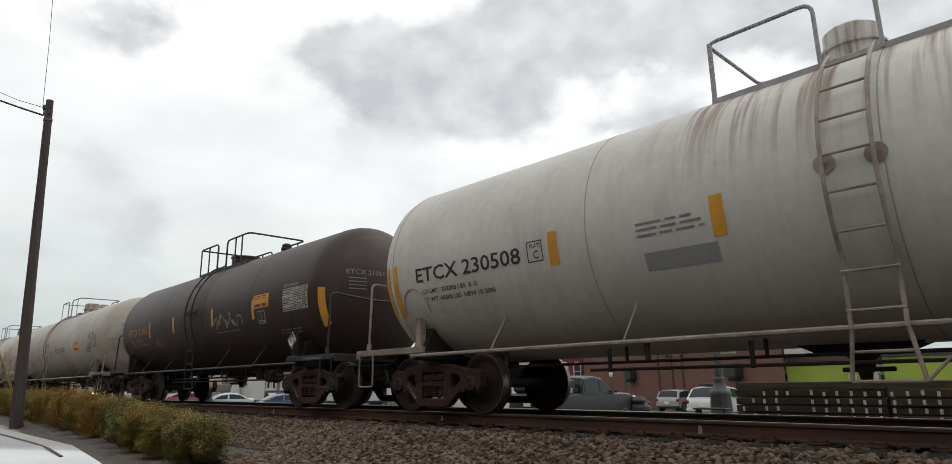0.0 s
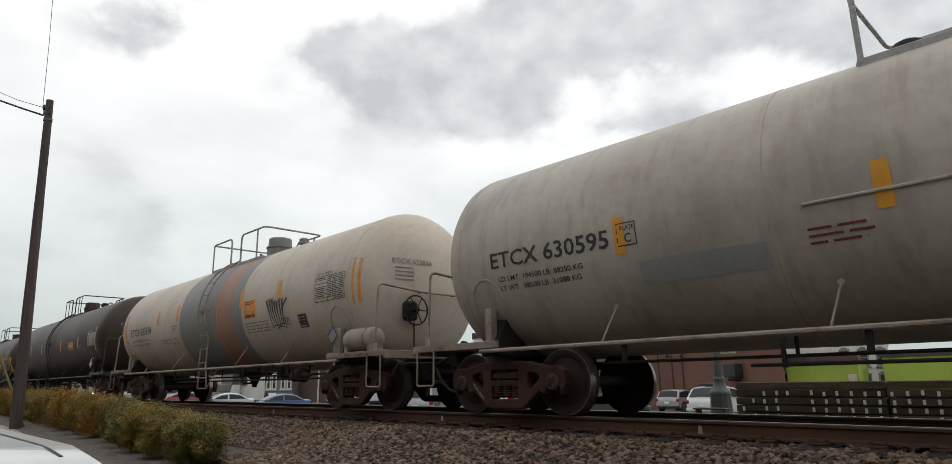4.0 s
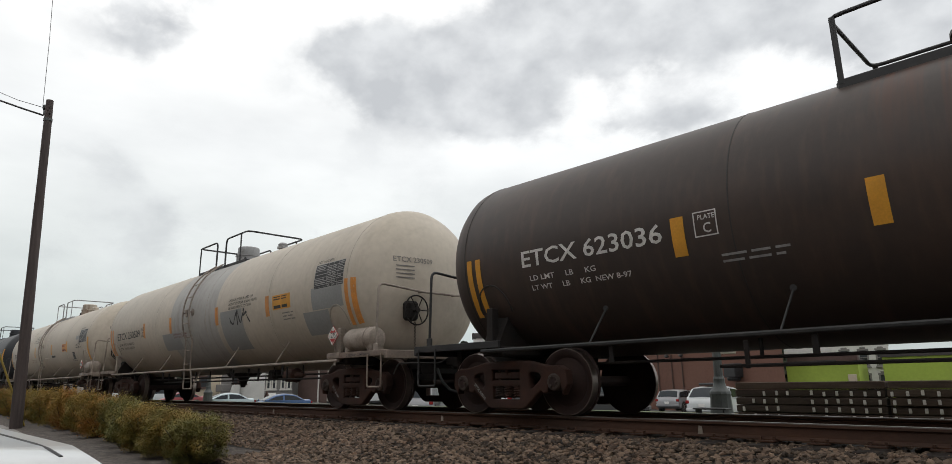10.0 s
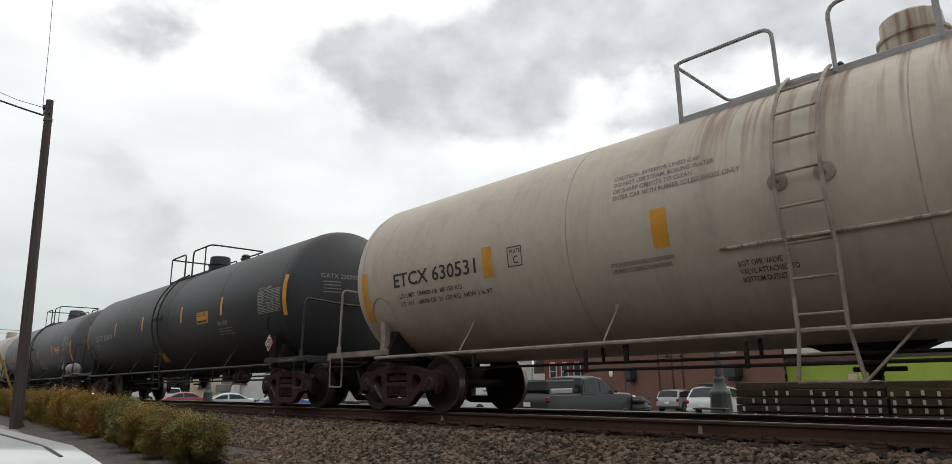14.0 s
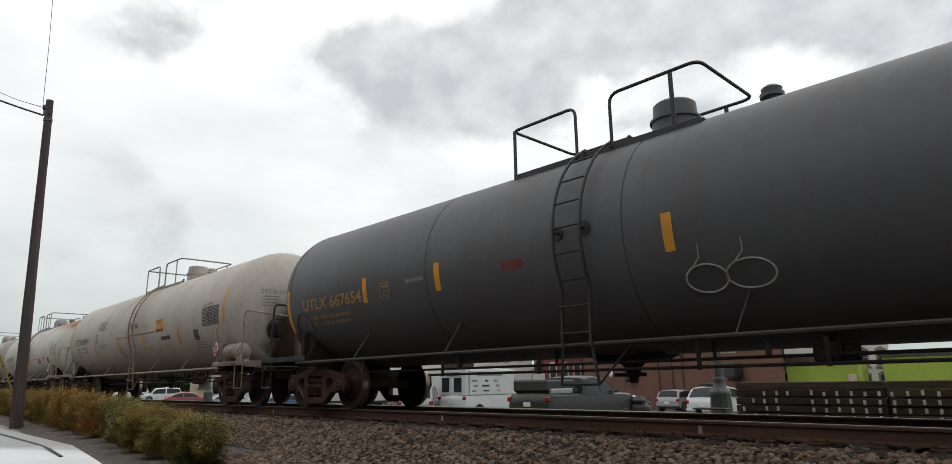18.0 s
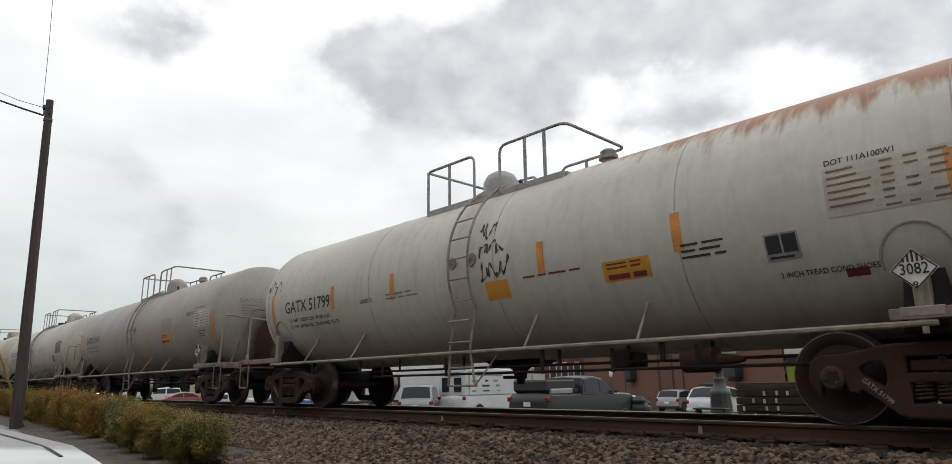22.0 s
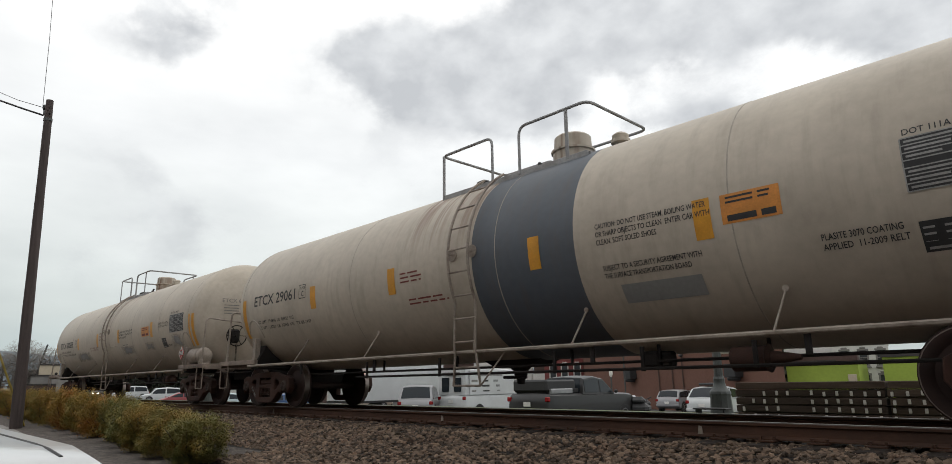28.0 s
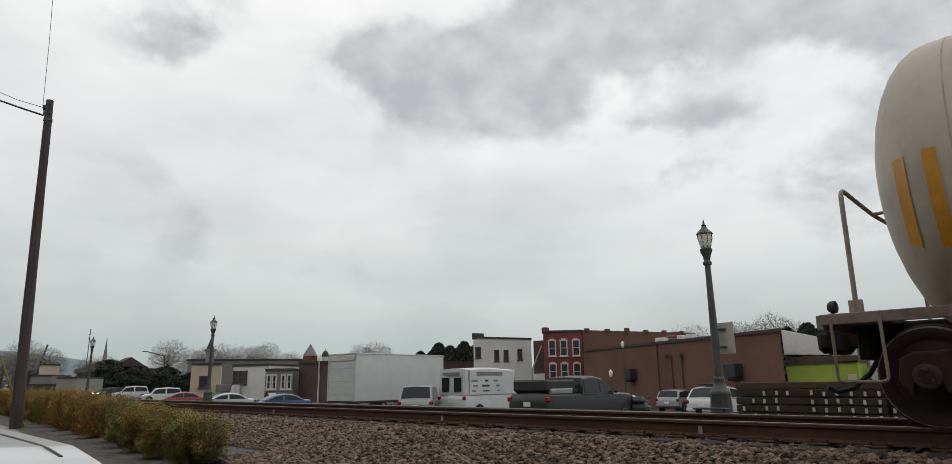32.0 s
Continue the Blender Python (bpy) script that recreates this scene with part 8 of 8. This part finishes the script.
def build_train():
    rows = [  # platform's rear corner, front truck, rear truck, in metres along the train; the middle from which its marks are laid out; the tank's radius
        (-3.18, 4.06, -8.18, -0.11, 1.48), (-19.25, -12.12, -23.06, -0.13, 1.42), (-36.38, -27.10, -41.36, -0.25, 1.43), (-53.13, -45.36, -57.83, -0.08, 1.42), (-70.50, -61.93, -75.87, -0.13, 1.45), (-87.98, -79.98, -92.72, 0.11, 1.35), (-105.51, -96.73, -110.63, 0.18, 1.45), (-123.55, -114.68, -129.06, 0.07, 1.43),
        (-141.65, -133.02, -147.25, 0.00, 1.46), (-159.71, -151.28, -165.09, 0.08, 1.40), (-177.27, -169.11, -183.33, -0.00, 1.43), (-194.74, -187.34, -199.06, -0.05, 1.32), (-210.59, -203.17, -214.92, 0.03, 1.33), (-226.31, -218.77, -230.71, -0.08, 1.34), (-242.81, -234.74, -248.66, 0.05, 1.42), (-261.63, -252.77, -266.87, -0.09, 1.43)]
    geo = [dict(x=(f + r) / 2, half=(f - r) / 2, deck=p - (f + r) / 2, datum=d, radius=c) for p, f, r, d, c in rows]
    def table(x, v=-0.42, kind="dark"):
        back, ink, label = {"dark": ("black_ink", "dull_white_ink", "black data table"), "pale": ("panel_pale", "black_ink", "pale data table"), "orange": ("panel_pale", "brown_ink", "faded tan data table"), "lined": ("black_ink", "dull_white_ink", "black data table with pale lines")}[kind]
        return (x, v, 1.05, 0.49, back, ink, label, kind != "orange")
    def white_car(paint, **more):
        return dict(paint=paint, pipe="white_pipe", top="grey_pipe", ink="black_ink", **more)
    def dark_car(paint, ink, **more):
        return dict(paint=paint, pipe="black_pipe", dark=True, ink=ink, **more)
    S = [
        dict(geo[0], label="pale grey weathered tank car with a black stencilled mark", tank_label="pale grey weathered tank", mark="ETCX 230508", mark_x=-5.98, mark_len=2.3, plate_at=-3.55, dome_at=1.4, strips=strips((-3.1, -0.85), (-6.5, -6.72)), prints=((-1.85, -0.22, 1.0, 3, "faint_ink", 2), (3.3, -0.2, 1.1, 3, "faint_ink", 3)), patches=((-1.8, -0.80, 0.9, 0.22, "grey_patch"),), loads=("LD LMT  202000 LBS  K G", "LT WT  60000 LBS  NEW 10-2000"), **white_car(PALE)),
        dict(geo[1], label="sooty black tank car with yellow strips and white scribble", tank_label="sooty black tank", mark="ETCX 21061", mark_x=-5.35, mark_len=1.72, dome="flat", dome_at=1.3, double_posts=True, plate_c=False, strips=strips((3.6, 1.3, -1.4, -3.38), (6.32, -6.15), w=0.12, we=0.13), table=table(5.01, -0.49, "pale"), notice=(3.63, -0.3, 0.74, 0.3, "yellow", "red_ink"), square=(3.83, -0.66, False),
             placard=("white", "1715"), scrawls=((1.45, -0.66, 1.55, 0.36, "dull_white_ink", 4, 9), (-3.0, -0.88, 0.55, 0.26, "faint_ink", 5, 6)), prints=((1.5, -0.70, 1.6, 1, "faint_ink", 6), (4.7, -0.86, 1.0, 2, "faint_ink", 7), (-2.44, -0.68, 1.0, 1, "red_ink", 8)), dot="DOT 111A100W-6", loads=("LD LMT     LBS    KGS", "LT WT     LBS    KGS  NEW 9-86"), **dark_car(BLACK, "yellow_ink")),
        dict(geo[2], stiffener=(-2.5, 1.7, -0.36), label="grimy off-white tank car with a pale data table", tank_label="grimy off-white tank", mark="ETCX 630595", mark_x=-6.8, mark_len=2.05, dome_at=1.9, rear_vent=True, strips=strips((-4.6, -1.8, 1.5, 4.3), (7.5, -7.8)), table=table(6.46, -0.5, "pale"), notice=(4.37, -0.53, 0.77, 0.35, "yellow", "black_ink"), prints=((1.2, -0.32, 1.7, 3, "black_ink", 9), (-2.5, -0.6, 0.6, 3, "red_ink", 10)), patches=((-4.4, -0.95, 1.5, 0.3, "grey_patch"),),
             placard=("grey", ""), texts=lines(6.0, -0.55, ("COATING", "APPLIED"), 0.07, 0.7, "black_ink"), **white_car(soot_paint("grimy_grey_tank_paint", (0.41, 0.375, 0.325), 8.69, amount=0.42, streak=0.38))),
        dict(geo[3], label="cream tank car with grey and rust band and black scribble", tank_label="cream tank with a grey and rust middle band", mark="ETCX 623834", mark_x=-5.97, mark_len=1.9, plate_c=False, reservoir=True, brake_wheel=True, dome_paint=BAND_GREY, bands=((-1.75, 0.6, BAND_GREY), (0.6, 1.65, BAND_RUST), (1.65, 2.15, BAND_GREY)), strips=strips((-3.5, -1.95, 2.15, 4.0), (6.88, -6.5), "orange", 0.18, 0.22, up=0.30, up_end=0.40), table=table(5.51, -0.42, "pale"), notice=(2.3, -0.5, 0.58, 0.42, "orange", "red_ink"), square=(4.73, -0.88, True),
             placard=("grey", ""), crowns=((3.42, -0.86, 0.98, 0.72, "black_ink", 12),), scrawls=((-2.45, -0.86, 0.42, 0.24, "faint_ink", 83, 9),), prints=((2.3, -0.60, 1.2, 4, "faint_ink", 13),), texts=lines(-3.4, -0.72, GROUNDING, 0.05, 1.0, "red_ink") + lines(-2.36, -0.36, ("PLASITE 4300 CENTERBAND", "APPLIED - 04-2009", "SHOP - UTHT"), 0.042, 0.47, "black_ink"), loads=("LD LMT  188400 LB  85 450 KG", "LT WT   74600 LB  33 850 KG"), **white_car(CREAM)),
        dict(geo[4], stiffener=(-1.3, 1.9, -0.62), label="black-brown tank car with yellow lettering and a white data table", tank_label="dusty black tank", mark="ETCX 430002", mark_x=-6.74, mark_len=2.0, double_posts=True, dome_at=1.25, vent_at=3.3, plate_at=-4.43, strips=strips((-4.05, -1.65, 2.0, 4.8), (7.26, -7.22), w=0.13, we=0.15, up=0.08, up_end=0.30), table=table(6.17, -0.45, "pale"), notice=(3.34, -0.47, 0.68, 0.3, "yellow", "red_ink"), square=(6.33, -0.96, False), placard=("red", "1120"),
             scrawls=((4.7, -0.62, 1.3, 0.36, "faint_ink", 15, 6),), prints=((-2.4, -0.60, 1.4, 1, "red_ink", 16),), loads=("LD LMT     LB     KG", "LT WT     LB     KG"), **dark_car(BLACK, "yellow_ink")),
        dict(geo[5], label="dusty black-brown tank car with a white-framed data table", tank_label="dusty black-brown tank", mark="ETCX 623036", mark_x=-5.9, mark_len=2.2, mark_v=-0.46, dome="flat", dome_at=1.35, vent_at=4.0, plate_at=-3.3, strips=strips((-3.5, -1.5, 1.38, 3.17, 5.11), (6.66, 6.84, -6.75, -6.93), w=0.16, we=0.13, up=-0.13, up_end=-0.14), table=table(5.27, -0.33, "lined"), notice=(3.45, -0.78, 0.67, 0.27, "panel_pale", "black_ink"), square=(4.67, -0.9, False), placard=("grey", ""),
             prints=((-3.05, -0.70, 0.75, 2, "dull_white_ink", 18), (4.4, -0.98, 0.9, 2, "faint_ink", 19)), loads=("LD LMT     LB     KG", "LT WT     LB     KG  NEW 8-97"), **dark_car(BROWN, "white_ink")),
        dict(geo[6], label="white tank car with grey repainted patches and black scribble", tank_label="white tank with grey repaint patches", mark="ETCX 230509", mark_x=-6.9, mark_len=2.3, mark_v=-0.46, reservoir=True, brake_wheel=True, dome_at=1.5, vent_at=3.6, dome_paint=M["grey_pipe"], bands=((-1.95, 1.2, tank_paint("pale_band_paint", (0.36, 0.35, 0.33), amount=0.2)),), strips=strips((-4.2, -1.95, 1.24, 3.95), (7.1, 7.3, -7.4, -7.62), "orange", 0.17, 0.15), table=table(5.95, -0.17), notice=(4.2, -0.42, 0.78, 0.31, "yellow", "black_ink"), placard=("red", "1275"),
             scrawls=((2.0, -0.66, 1.05, 0.42, "black_ink", 22, 7),), texts=lines(1.95, -0.02, CAUTION[:3], 0.06, 1.5, "black_ink") + lines(-1.8, -0.6, GROUNDING, 0.05, 1.0, "red_ink"), prints=((4.6, -0.5, 0.55, 3, "faint_ink", 24),), patches=((-2.66, -1.03, 1.3, 0.50, "grey_patch"), (1.47, -1.25, 1.2, 1.02, "grey_patch"), (5.83, -0.57, 1.12, 0.43, "grey_patch"), (5.44, -1.09, 0.95, 0.50, "grey_patch")), paint=CREAM, pipe="white_pipe", top="black_pipe", ink="black_ink"),
        dict(geo[7], stiffener=(-1.2, 1.1, -0.66), label="cream tank car with a black data table and red placard", tank_label="cream weathered tank", mark="ETCX 630531", mark_x=-6.91, mark_len=2.02, plate_at=-4.24, reservoir=True, brake_wheel=True, dome_at=2.45, vent_at=3.5, strips=strips((-4.65, -1.85, 1.55, 4.3), (7.52, -7.75), w=0.2, we=0.22), table=table(6.23, -0.24), notice=(3.55, -0.48, 0.66, 0.31, "orange", "red_ink"), square=(5.18, -0.85, True), placard=("red", "1275"),
             texts=lines(-2.46, 0.42, CAUTION, 0.06, 1.6, "faint_ink") + lines(-2.58, -0.68, GROUNDING, 0.05, 0.85, "red_ink") + lines(-1.05, -0.88, ("BOT OPR VALVE", "VALVE ATTACHED TO", "BOTTOM OUTLET"), 0.06, 0.6, "black_ink") + lines(5.8, -0.34, ("LINED CAR", "APPLIED 6-97"), 0.07, 0.85, "black_ink"), prints=((4.9, -0.85, 0.8, 2, "faint_ink", 29),), patches=((1.57, -0.67, 0.65, 0.09, "black_ink"), (5.75, -0.10, 0.42, 0.15, "grey_patch")), loads=("LD LMT  194400 LB  88 150 KG", "LT WT   68600 LB  31 150 KG  NEW 1 6-97"), **white_car(soot_paint("cream_sooted_tank_paint", (0.48, 0.425, 0.35), 8.48))),
        dict(geo[8], label="dark slate tank car with thin amber strips", tank_label="dark slate tank", mark="GATX 220707", mark_x=-6.6, mark_len=2.05, mark_h=0.18, mark_v=-0.36, dome_at=1.9, dome="lid", plate_c=False, strips=strips((-4.26, -1.46, 1.79, 4.45), (7.63, -7.66), w=0.12, we=0.13, up=0.23, up_end=0.40), table=table(6.42, -0.44, "lined"), notice=(2.91, -0.42, 0.73, 0.3, "yellow", "black_ink"), placard=("red", "1993"), prints=((4.2, -0.62, 0.9, 3, "faint_ink", 33),), texts=((4.2, -0.55, "FRA AIP", 0.11, 0.55, "dull_white_ink"),), patches=((-0.55, -1.42, 0.42, 0.36, "yellow"),), loads=("LD LMT", "LT WT"), **dark_car(DARK_SLATE, "dull_white_ink")),
        dict(geo[9], rings=((1.57, -0.96, 0.24, 0.17, "dull_white_ink"), (2.06, -0.96, 0.26, 0.17, "dull_white_ink")), label="charcoal tank car with large yellow lettering and pale scribble", tank_label="charcoal grey-black tank", mark="UTLX 667654", mark_x=-7.02, mark_len=2.1, mark_v=-0.55, reservoir=True, dome_at=2.4, plate_at=-4.35, strips=strips((-4.8, -2.8, 1.24, 4.12), (7.3, -7.58), w=0.13, we=0.14, up=-0.06), table=table(6.0, -0.42, "lined"), notice=(4.6, -0.5, 0.85, 0.25, "yellow", "black_ink"), placard=("grey", ""), scrawls=((4.9, -0.95, 1.2, 0.3, "dull_white_ink", 36, 7),), prints=((5.6, -0.75, 0.7, 2, "red_ink", 37),), patches=((-1.4, -0.47, 0.42, 0.14, "red_ink"), (-3.6, -0.37, 0.45, 0.06, "faint_ink")),
             loads=("LD LMT  186100 LB  84 400 KG", "LT WT   76900 LB  34 900 KG"), **dark_car(SLATE, "yellow_ink")),
        dict(geo[10], stiffener=(-1.45, 2.35, -0.36), label="pale grey tank car with a black data table and rust stains", tank_label="pale grey tank with brown stains", mark="ETCX 630591", mark_x=-6.69, mark_len=1.74, mark_v=-0.36, plate_at=-3.99, reservoir=True, brake_wheel=True, dome_at=2.45, vent_at=3.6, strips=strips((-4.1, -1.34, 1.26, 4.22), (7.3, -7.42), up=-0.35, up_end=0.50), table=table(5.98, -0.49), notice=(2.48, -0.42, 0.67, 0.38, "yellow", "red_ink"), square=(5.3, -0.82, True), placard=("red", "2045"),
             bands=((-0.45, 0.5, tank_paint("worn_cream_band_paint", (0.44, 0.38, 0.29), amount=0.3)),), texts=lines(-3.78, 0.30, CAUTION, 0.06, 1.35, "black_ink") + lines(-3.4, -0.55, GROUNDING, 0.05, 0.95, "black_ink"), scrawls=((-1.3, -1.1, 0.6, 0.5, "faint_ink", 40, 9),), prints=((5.3, -0.88, 0.9, 3, "faint_ink", 43), (1.6, -0.85, 0.5, 1, "faint_ink", 42)), patches=((2.83, -0.67, 0.75, 0.11, "black_ink"),), loads=("LD LMT  196000 LB  88 900 KG", "LT WT   67000 LB  30 400 KG", "TEX  9 04"), **white_car(soot_paint("stained_grey_tank_paint", (0.45, 0.42, 0.37), 8.50))),
        dict(geo[11], dome_paint=M["grey_pipe"], label="grey tank car with a rusty crown and black scribble", tank_label="grey tank with an orange rusty crown", mark="GATX 51799", mark_x=-5.61, mark_len=1.8, mark_v=-0.52, mark_h=0.24, dome_at=1.1, dome="round", double_posts=True, vent_at=3.4, long_struts=True, plate_c=False, strips=strips((-3.72, -1.8, 1.55, 3.58), (6.2, -6.15), "orange", 0.12, 0.13, up=-0.06), table=table(5.17, -0.52, "orange"), notice=(2.52, -0.83, 0.66, 0.26, "yellow", "red_ink"), square=(4.52, -0.86, False), placard=("white", "3082"),
             scrawls=((0.42, -0.52, 0.56, 0.26, "black_ink", 44, 7), (0.36, -0.22, 0.50, 0.26, "black_ink", 47, 7), (0.34, 0.08, 0.36, 0.28, "black_ink", 51, 6), (-6.4, -0.12, 0.55, 0.36, "black_ink", 45, 4)), prints=((3.6, -0.52, 0.65, 3, "black_ink", 46), (-2.0, -0.48, 0.9, 2, "faint_ink", 48), (1.2, -0.58, 1.0, 1, "red_ink", 49)), patches=((0.45, -0.85, 0.45, 0.28, "yellow"), (5.2, -1.12, 0.2, 0.09, "red_ink")),
             texts=((-2.8, -0.57, "LEASED TO", 0.07, 0.4, "black_ink"), (4.6, -1.05, "2 INCH TREAD COND SHOES", 0.06, 0.9, "black_ink")), loads=("LD LMT  202300 LBS  91700 KGS", "LT WT  60700 LBS  27600 KGS  02-93"), **white_car(RUSTY)),
        dict(geo[12], label="mid-grey tank car with faded orange strips and brown stains", tank_label="mid-grey stained tank", mark="GATX 51741", mark_x=-5.66, mark_len=1.74, mark_v=-0.36, dome_at=1.1, dome="round", double_posts=True, vent_at=3.4, long_struts=True, plate_c=False, strips=strips((-3.8, -1.38, 1.27, 3.75), (6.3, -6.3), "orange", 0.12, 0.13, up=-0.13), table=table(5.07, -0.47, "orange"), notice=(2.55, -0.76, 0.66, 0.28, "orange", "black_ink"), placard=("white", "3082"), prints=((5.4, -0.55, 0.45, 3, "black_ink", 51), (4.7, -0.75, 0.45, 4, "faint_ink", 52)), patches=((2.55, -0.42, 0.85, 0.38, "tan_patch"), (0.75, -1.12, 0.45, 0.12, "yellow"), (5.0, -1.05, 0.2, 0.08, "red_ink")),
             texts=((4.5, -0.10, "FRA-AIP", 0.11, 0.55, "black_ink"),), loads=("LD LMT  203500 LB  92300 KG", "LT WT   59500 LB  27000 KG"), **white_car(soot_paint("mid_grey_tank_paint", (0.325, 0.305, 0.28), 7.24, amount=0.36, streak=0.28))),
        dict(geo[13], label="light grey tank car with black lettering and amber strips", tank_label="light grey tank", mark="ETCX 22011", mark_x=-5.54, mark_len=2.0, mark_v=-0.26, plate_at=-3.32, dome_at=2.65, dome="round", double_posts=True, long_struts=True, rear_vent=True, brake_wheel=True, strips=strips((-2.97, -1.1, 0.75, 2.6), (5.96, -6.25), w=0.17, we=0.18), table=table(4.95, -0.46), notice=(-2.7, -0.30, 0.85, 0.28, "orange", "black_ink"), square=(4.4, -0.85, True), placard=("grey", ""), prints=((-3.35, -0.52, 0.75, 2, "red_ink", 55), (0.3, -0.9, 1.3, 2, "faint_ink", 56), (1.4, -0.1, 1.0, 3, "faint_ink", 57)),
             loads=("LD LMT  203400  LBS  92 250 KGS", "LT WT   59600  LBS  27 050 KGS", "NEW 7-85"), **white_car(soot_paint("light_grey_tank_paint", (0.44, 0.42, 0.38), 7.34))),
        dict(geo[14], ladder_at=1.26, label="cream tank car with a dark slate middle band", tank_label="cream tank with a dark slate band", mark="ETCX 29061", mark_x=-6.98, mark_len=1.88, mark_v=-0.26, plate_at=-4.95, dome_at=2.3, vent_at=3.2, rear_vent=True, clear_head=True, bands=((0.2, 2.1, BAND_SLATE),), strips=strips((-4.4, -1.8, 1.42, 3.85), (7.15, 7.33, -7.46), w=0.2, we=0.2), table=table(5.76, -0.43), notice=(4.07, -0.41, 0.62, 0.32, "orange", "black_ink"), square=(5.78, -0.99, True), placard=("red", "1275"),
             texts=lines(2.44, -0.17, ("CAUTION: DO NOT USE STEAM, BOILING WATER", "OR SHARP OBJECTS TO CLEAN  ENTER CAR WITH", "CLEAN, SOFT SOLED SHOES"), 0.065, 1.5, "black_ink") + lines(2.47, -0.70, SECURITY, 0.065, 1.3, "black_ink") + lines(4.98, -0.74, ("PLASITE 3070 COATING", "APPLIED  11-2009 RELT"), 0.065, 0.72, "black_ink"), prints=((-1.55, -0.2, 0.6, 3, "red_ink", 62), (-1.4, -0.65, 1.0, 2, "red_ink", 63)), patches=((2.65, -1.16, 1.05, 0.26, "grey_patch"),),
             loads=("LD LMT  194800  LB  88350  KG", "LT WT   68200  LB  30950  KG   TX 08-1997"), load_drop=0.40, **white_car(soot_paint("cream_banded_tank_paint", (0.48, 0.425, 0.35), 8.30))),
        dict(geo[15], stiffener=(-1.0, 1.0, -0.62), seams=(-7.4, -4.9, -2.42, 0.05, 2.52, 5.05, 7.3), label="cream tank car at the tail of the train, marker lamp unlit", tank_label="cream tank with faint brown streaks", mark="ETCX 630535", mark_x=-6.9, mark_len=2.0, mark_v=-0.38, plate_at=-4.55, reservoir=True, brake_wheel=True, dome_at=2.45, vent_at=3.5, rear_vent=True, strips=strips((-4.12, -1.42, 1.1, 4.4), (7.4, 7.62, -7.58, -7.84), w=0.2, we=0.14), table=table(5.92, -0.49), notice=(3.49, -0.47, 0.68, 0.29, "orange", "red_ink"), square=(5.19, -0.9, True), placard=("red", "1275"),
             texts=lines(1.12, -0.22, ("CAUTION: DO NOT USE STEAM, BOILING WATER", "OR SHARP OBJECTS TO CLEAN  ENTER CAR WITH", "CLEAN, SOFT SOLED SHOES"), 0.06, 1.5, "black_ink") + lines(-1.18, -0.12, ("WARNING:", "CONTENTS MAY BE", "UNDER PRESSURE"), 0.07, 0.55, "red_ink") + lines(-2.4, -0.58, GROUNDING, 0.05, 1.05, "red_ink") + lines(5.0, -0.2, ("PLASITE 3070 COATING", "APPLIED 02-2014 WELT"), 0.055, 0.8, "black_ink") + ((5.2, -0.88, "COUPLED LENGTH 50'-11\"", 0.06, 0.75, "black_ink"),), prints=((1.5, -0.62, 0.6, 3, "faint_ink", 73),), patches=((-4.5, -1.05, 2.0, 0.42, "blue_patch"), (1.2, -1.0, 1.4, 0.35, "blue_patch"), (5.9, -0.95, 0.9, 0.42, "blue_patch"), (3.6, -0.95, 0.9, 0.3, "blue_patch")),
             loads=("LD LMT  194500 LB  88250 KG", "LT WT   68500 LB  31050 KG  NEW 05-1997"), **white_car(CREAM)),
    ]
    cars = [tank_car(moved(s)) for s in S]
    last = cars[-1]
    e = -(geo[15]["half"] + 1.55)
    part("end_lamp", Build().lathe([(-0.03, 0.04), (0.0, 0.06), (0.04, 0.06), (0.05, 0.04)], "x", (e, -1.25, 1.12), 14).box((e, -1.25, 1.0), (0.08, 0.12, 0.12), 0.02), M["black_plastic"], last, "dark end-of-train marker lamp")
    return cars


build_ground()
build_unseen_wall()
build_track()
build_pole()
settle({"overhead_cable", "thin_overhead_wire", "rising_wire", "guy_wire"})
build_hedge()
build_lamps()
build_tie_stack()
build_vehicles()
TRAIN = build_train()
stones("ballast_stones", -10.2, -2.0, 4.1, 5.2, 420, 0.036, 14, "grey-brown crushed ballast stones spilled beside the hedge")
stones("ballast_stones", -13.0, 1.0, 5.2, 7.2, 640, 0.034, 11, "grey-brown crushed ballast stones beside the rail")
stones("ballast_stones", -30.0, -13.0, 5.2, 7.2, 240, 0.043, 12, "grey-brown crushed ballast stones along the track")
stones("ballast_stones", -30.0, 1.0, 7.3, 9.6, 60, 0.045, 13, "grey-brown crushed ballast stones between the rails")


def travelled(t):
    """Metres that the train has gone; it slows a little."""
    return 1.0083 * (8.68 * t - 0.01325 * t * t)


def motions():
    walk(CLOUDS, [(t, pose(0, 0, 0, 0, 0, -3.4 * t / 32)) for t in (0, 16, 32)])
    for car in TRAIN:
        start = car.matrix_basis.translation.x
        walk(car, [(t, pose(start + travelled(t), TRACK_Y, RAIL_TOP)) for t in range(0, 33, 2)])
    steps = [2 * i / FPS for i in range(16 * FPS + 1)]
    turns = [math.degrees(travelled(t) / 0.457) for t in steps]
    for ob in [o for o in scene.objects if o.name.split(".")[0] == "wheelset"]:
        x, y, z = ob.location
        walk(ob, [(t, pose(x, y, z, 0, a, 0)) for t, a in zip(steps, turns)])


motions()
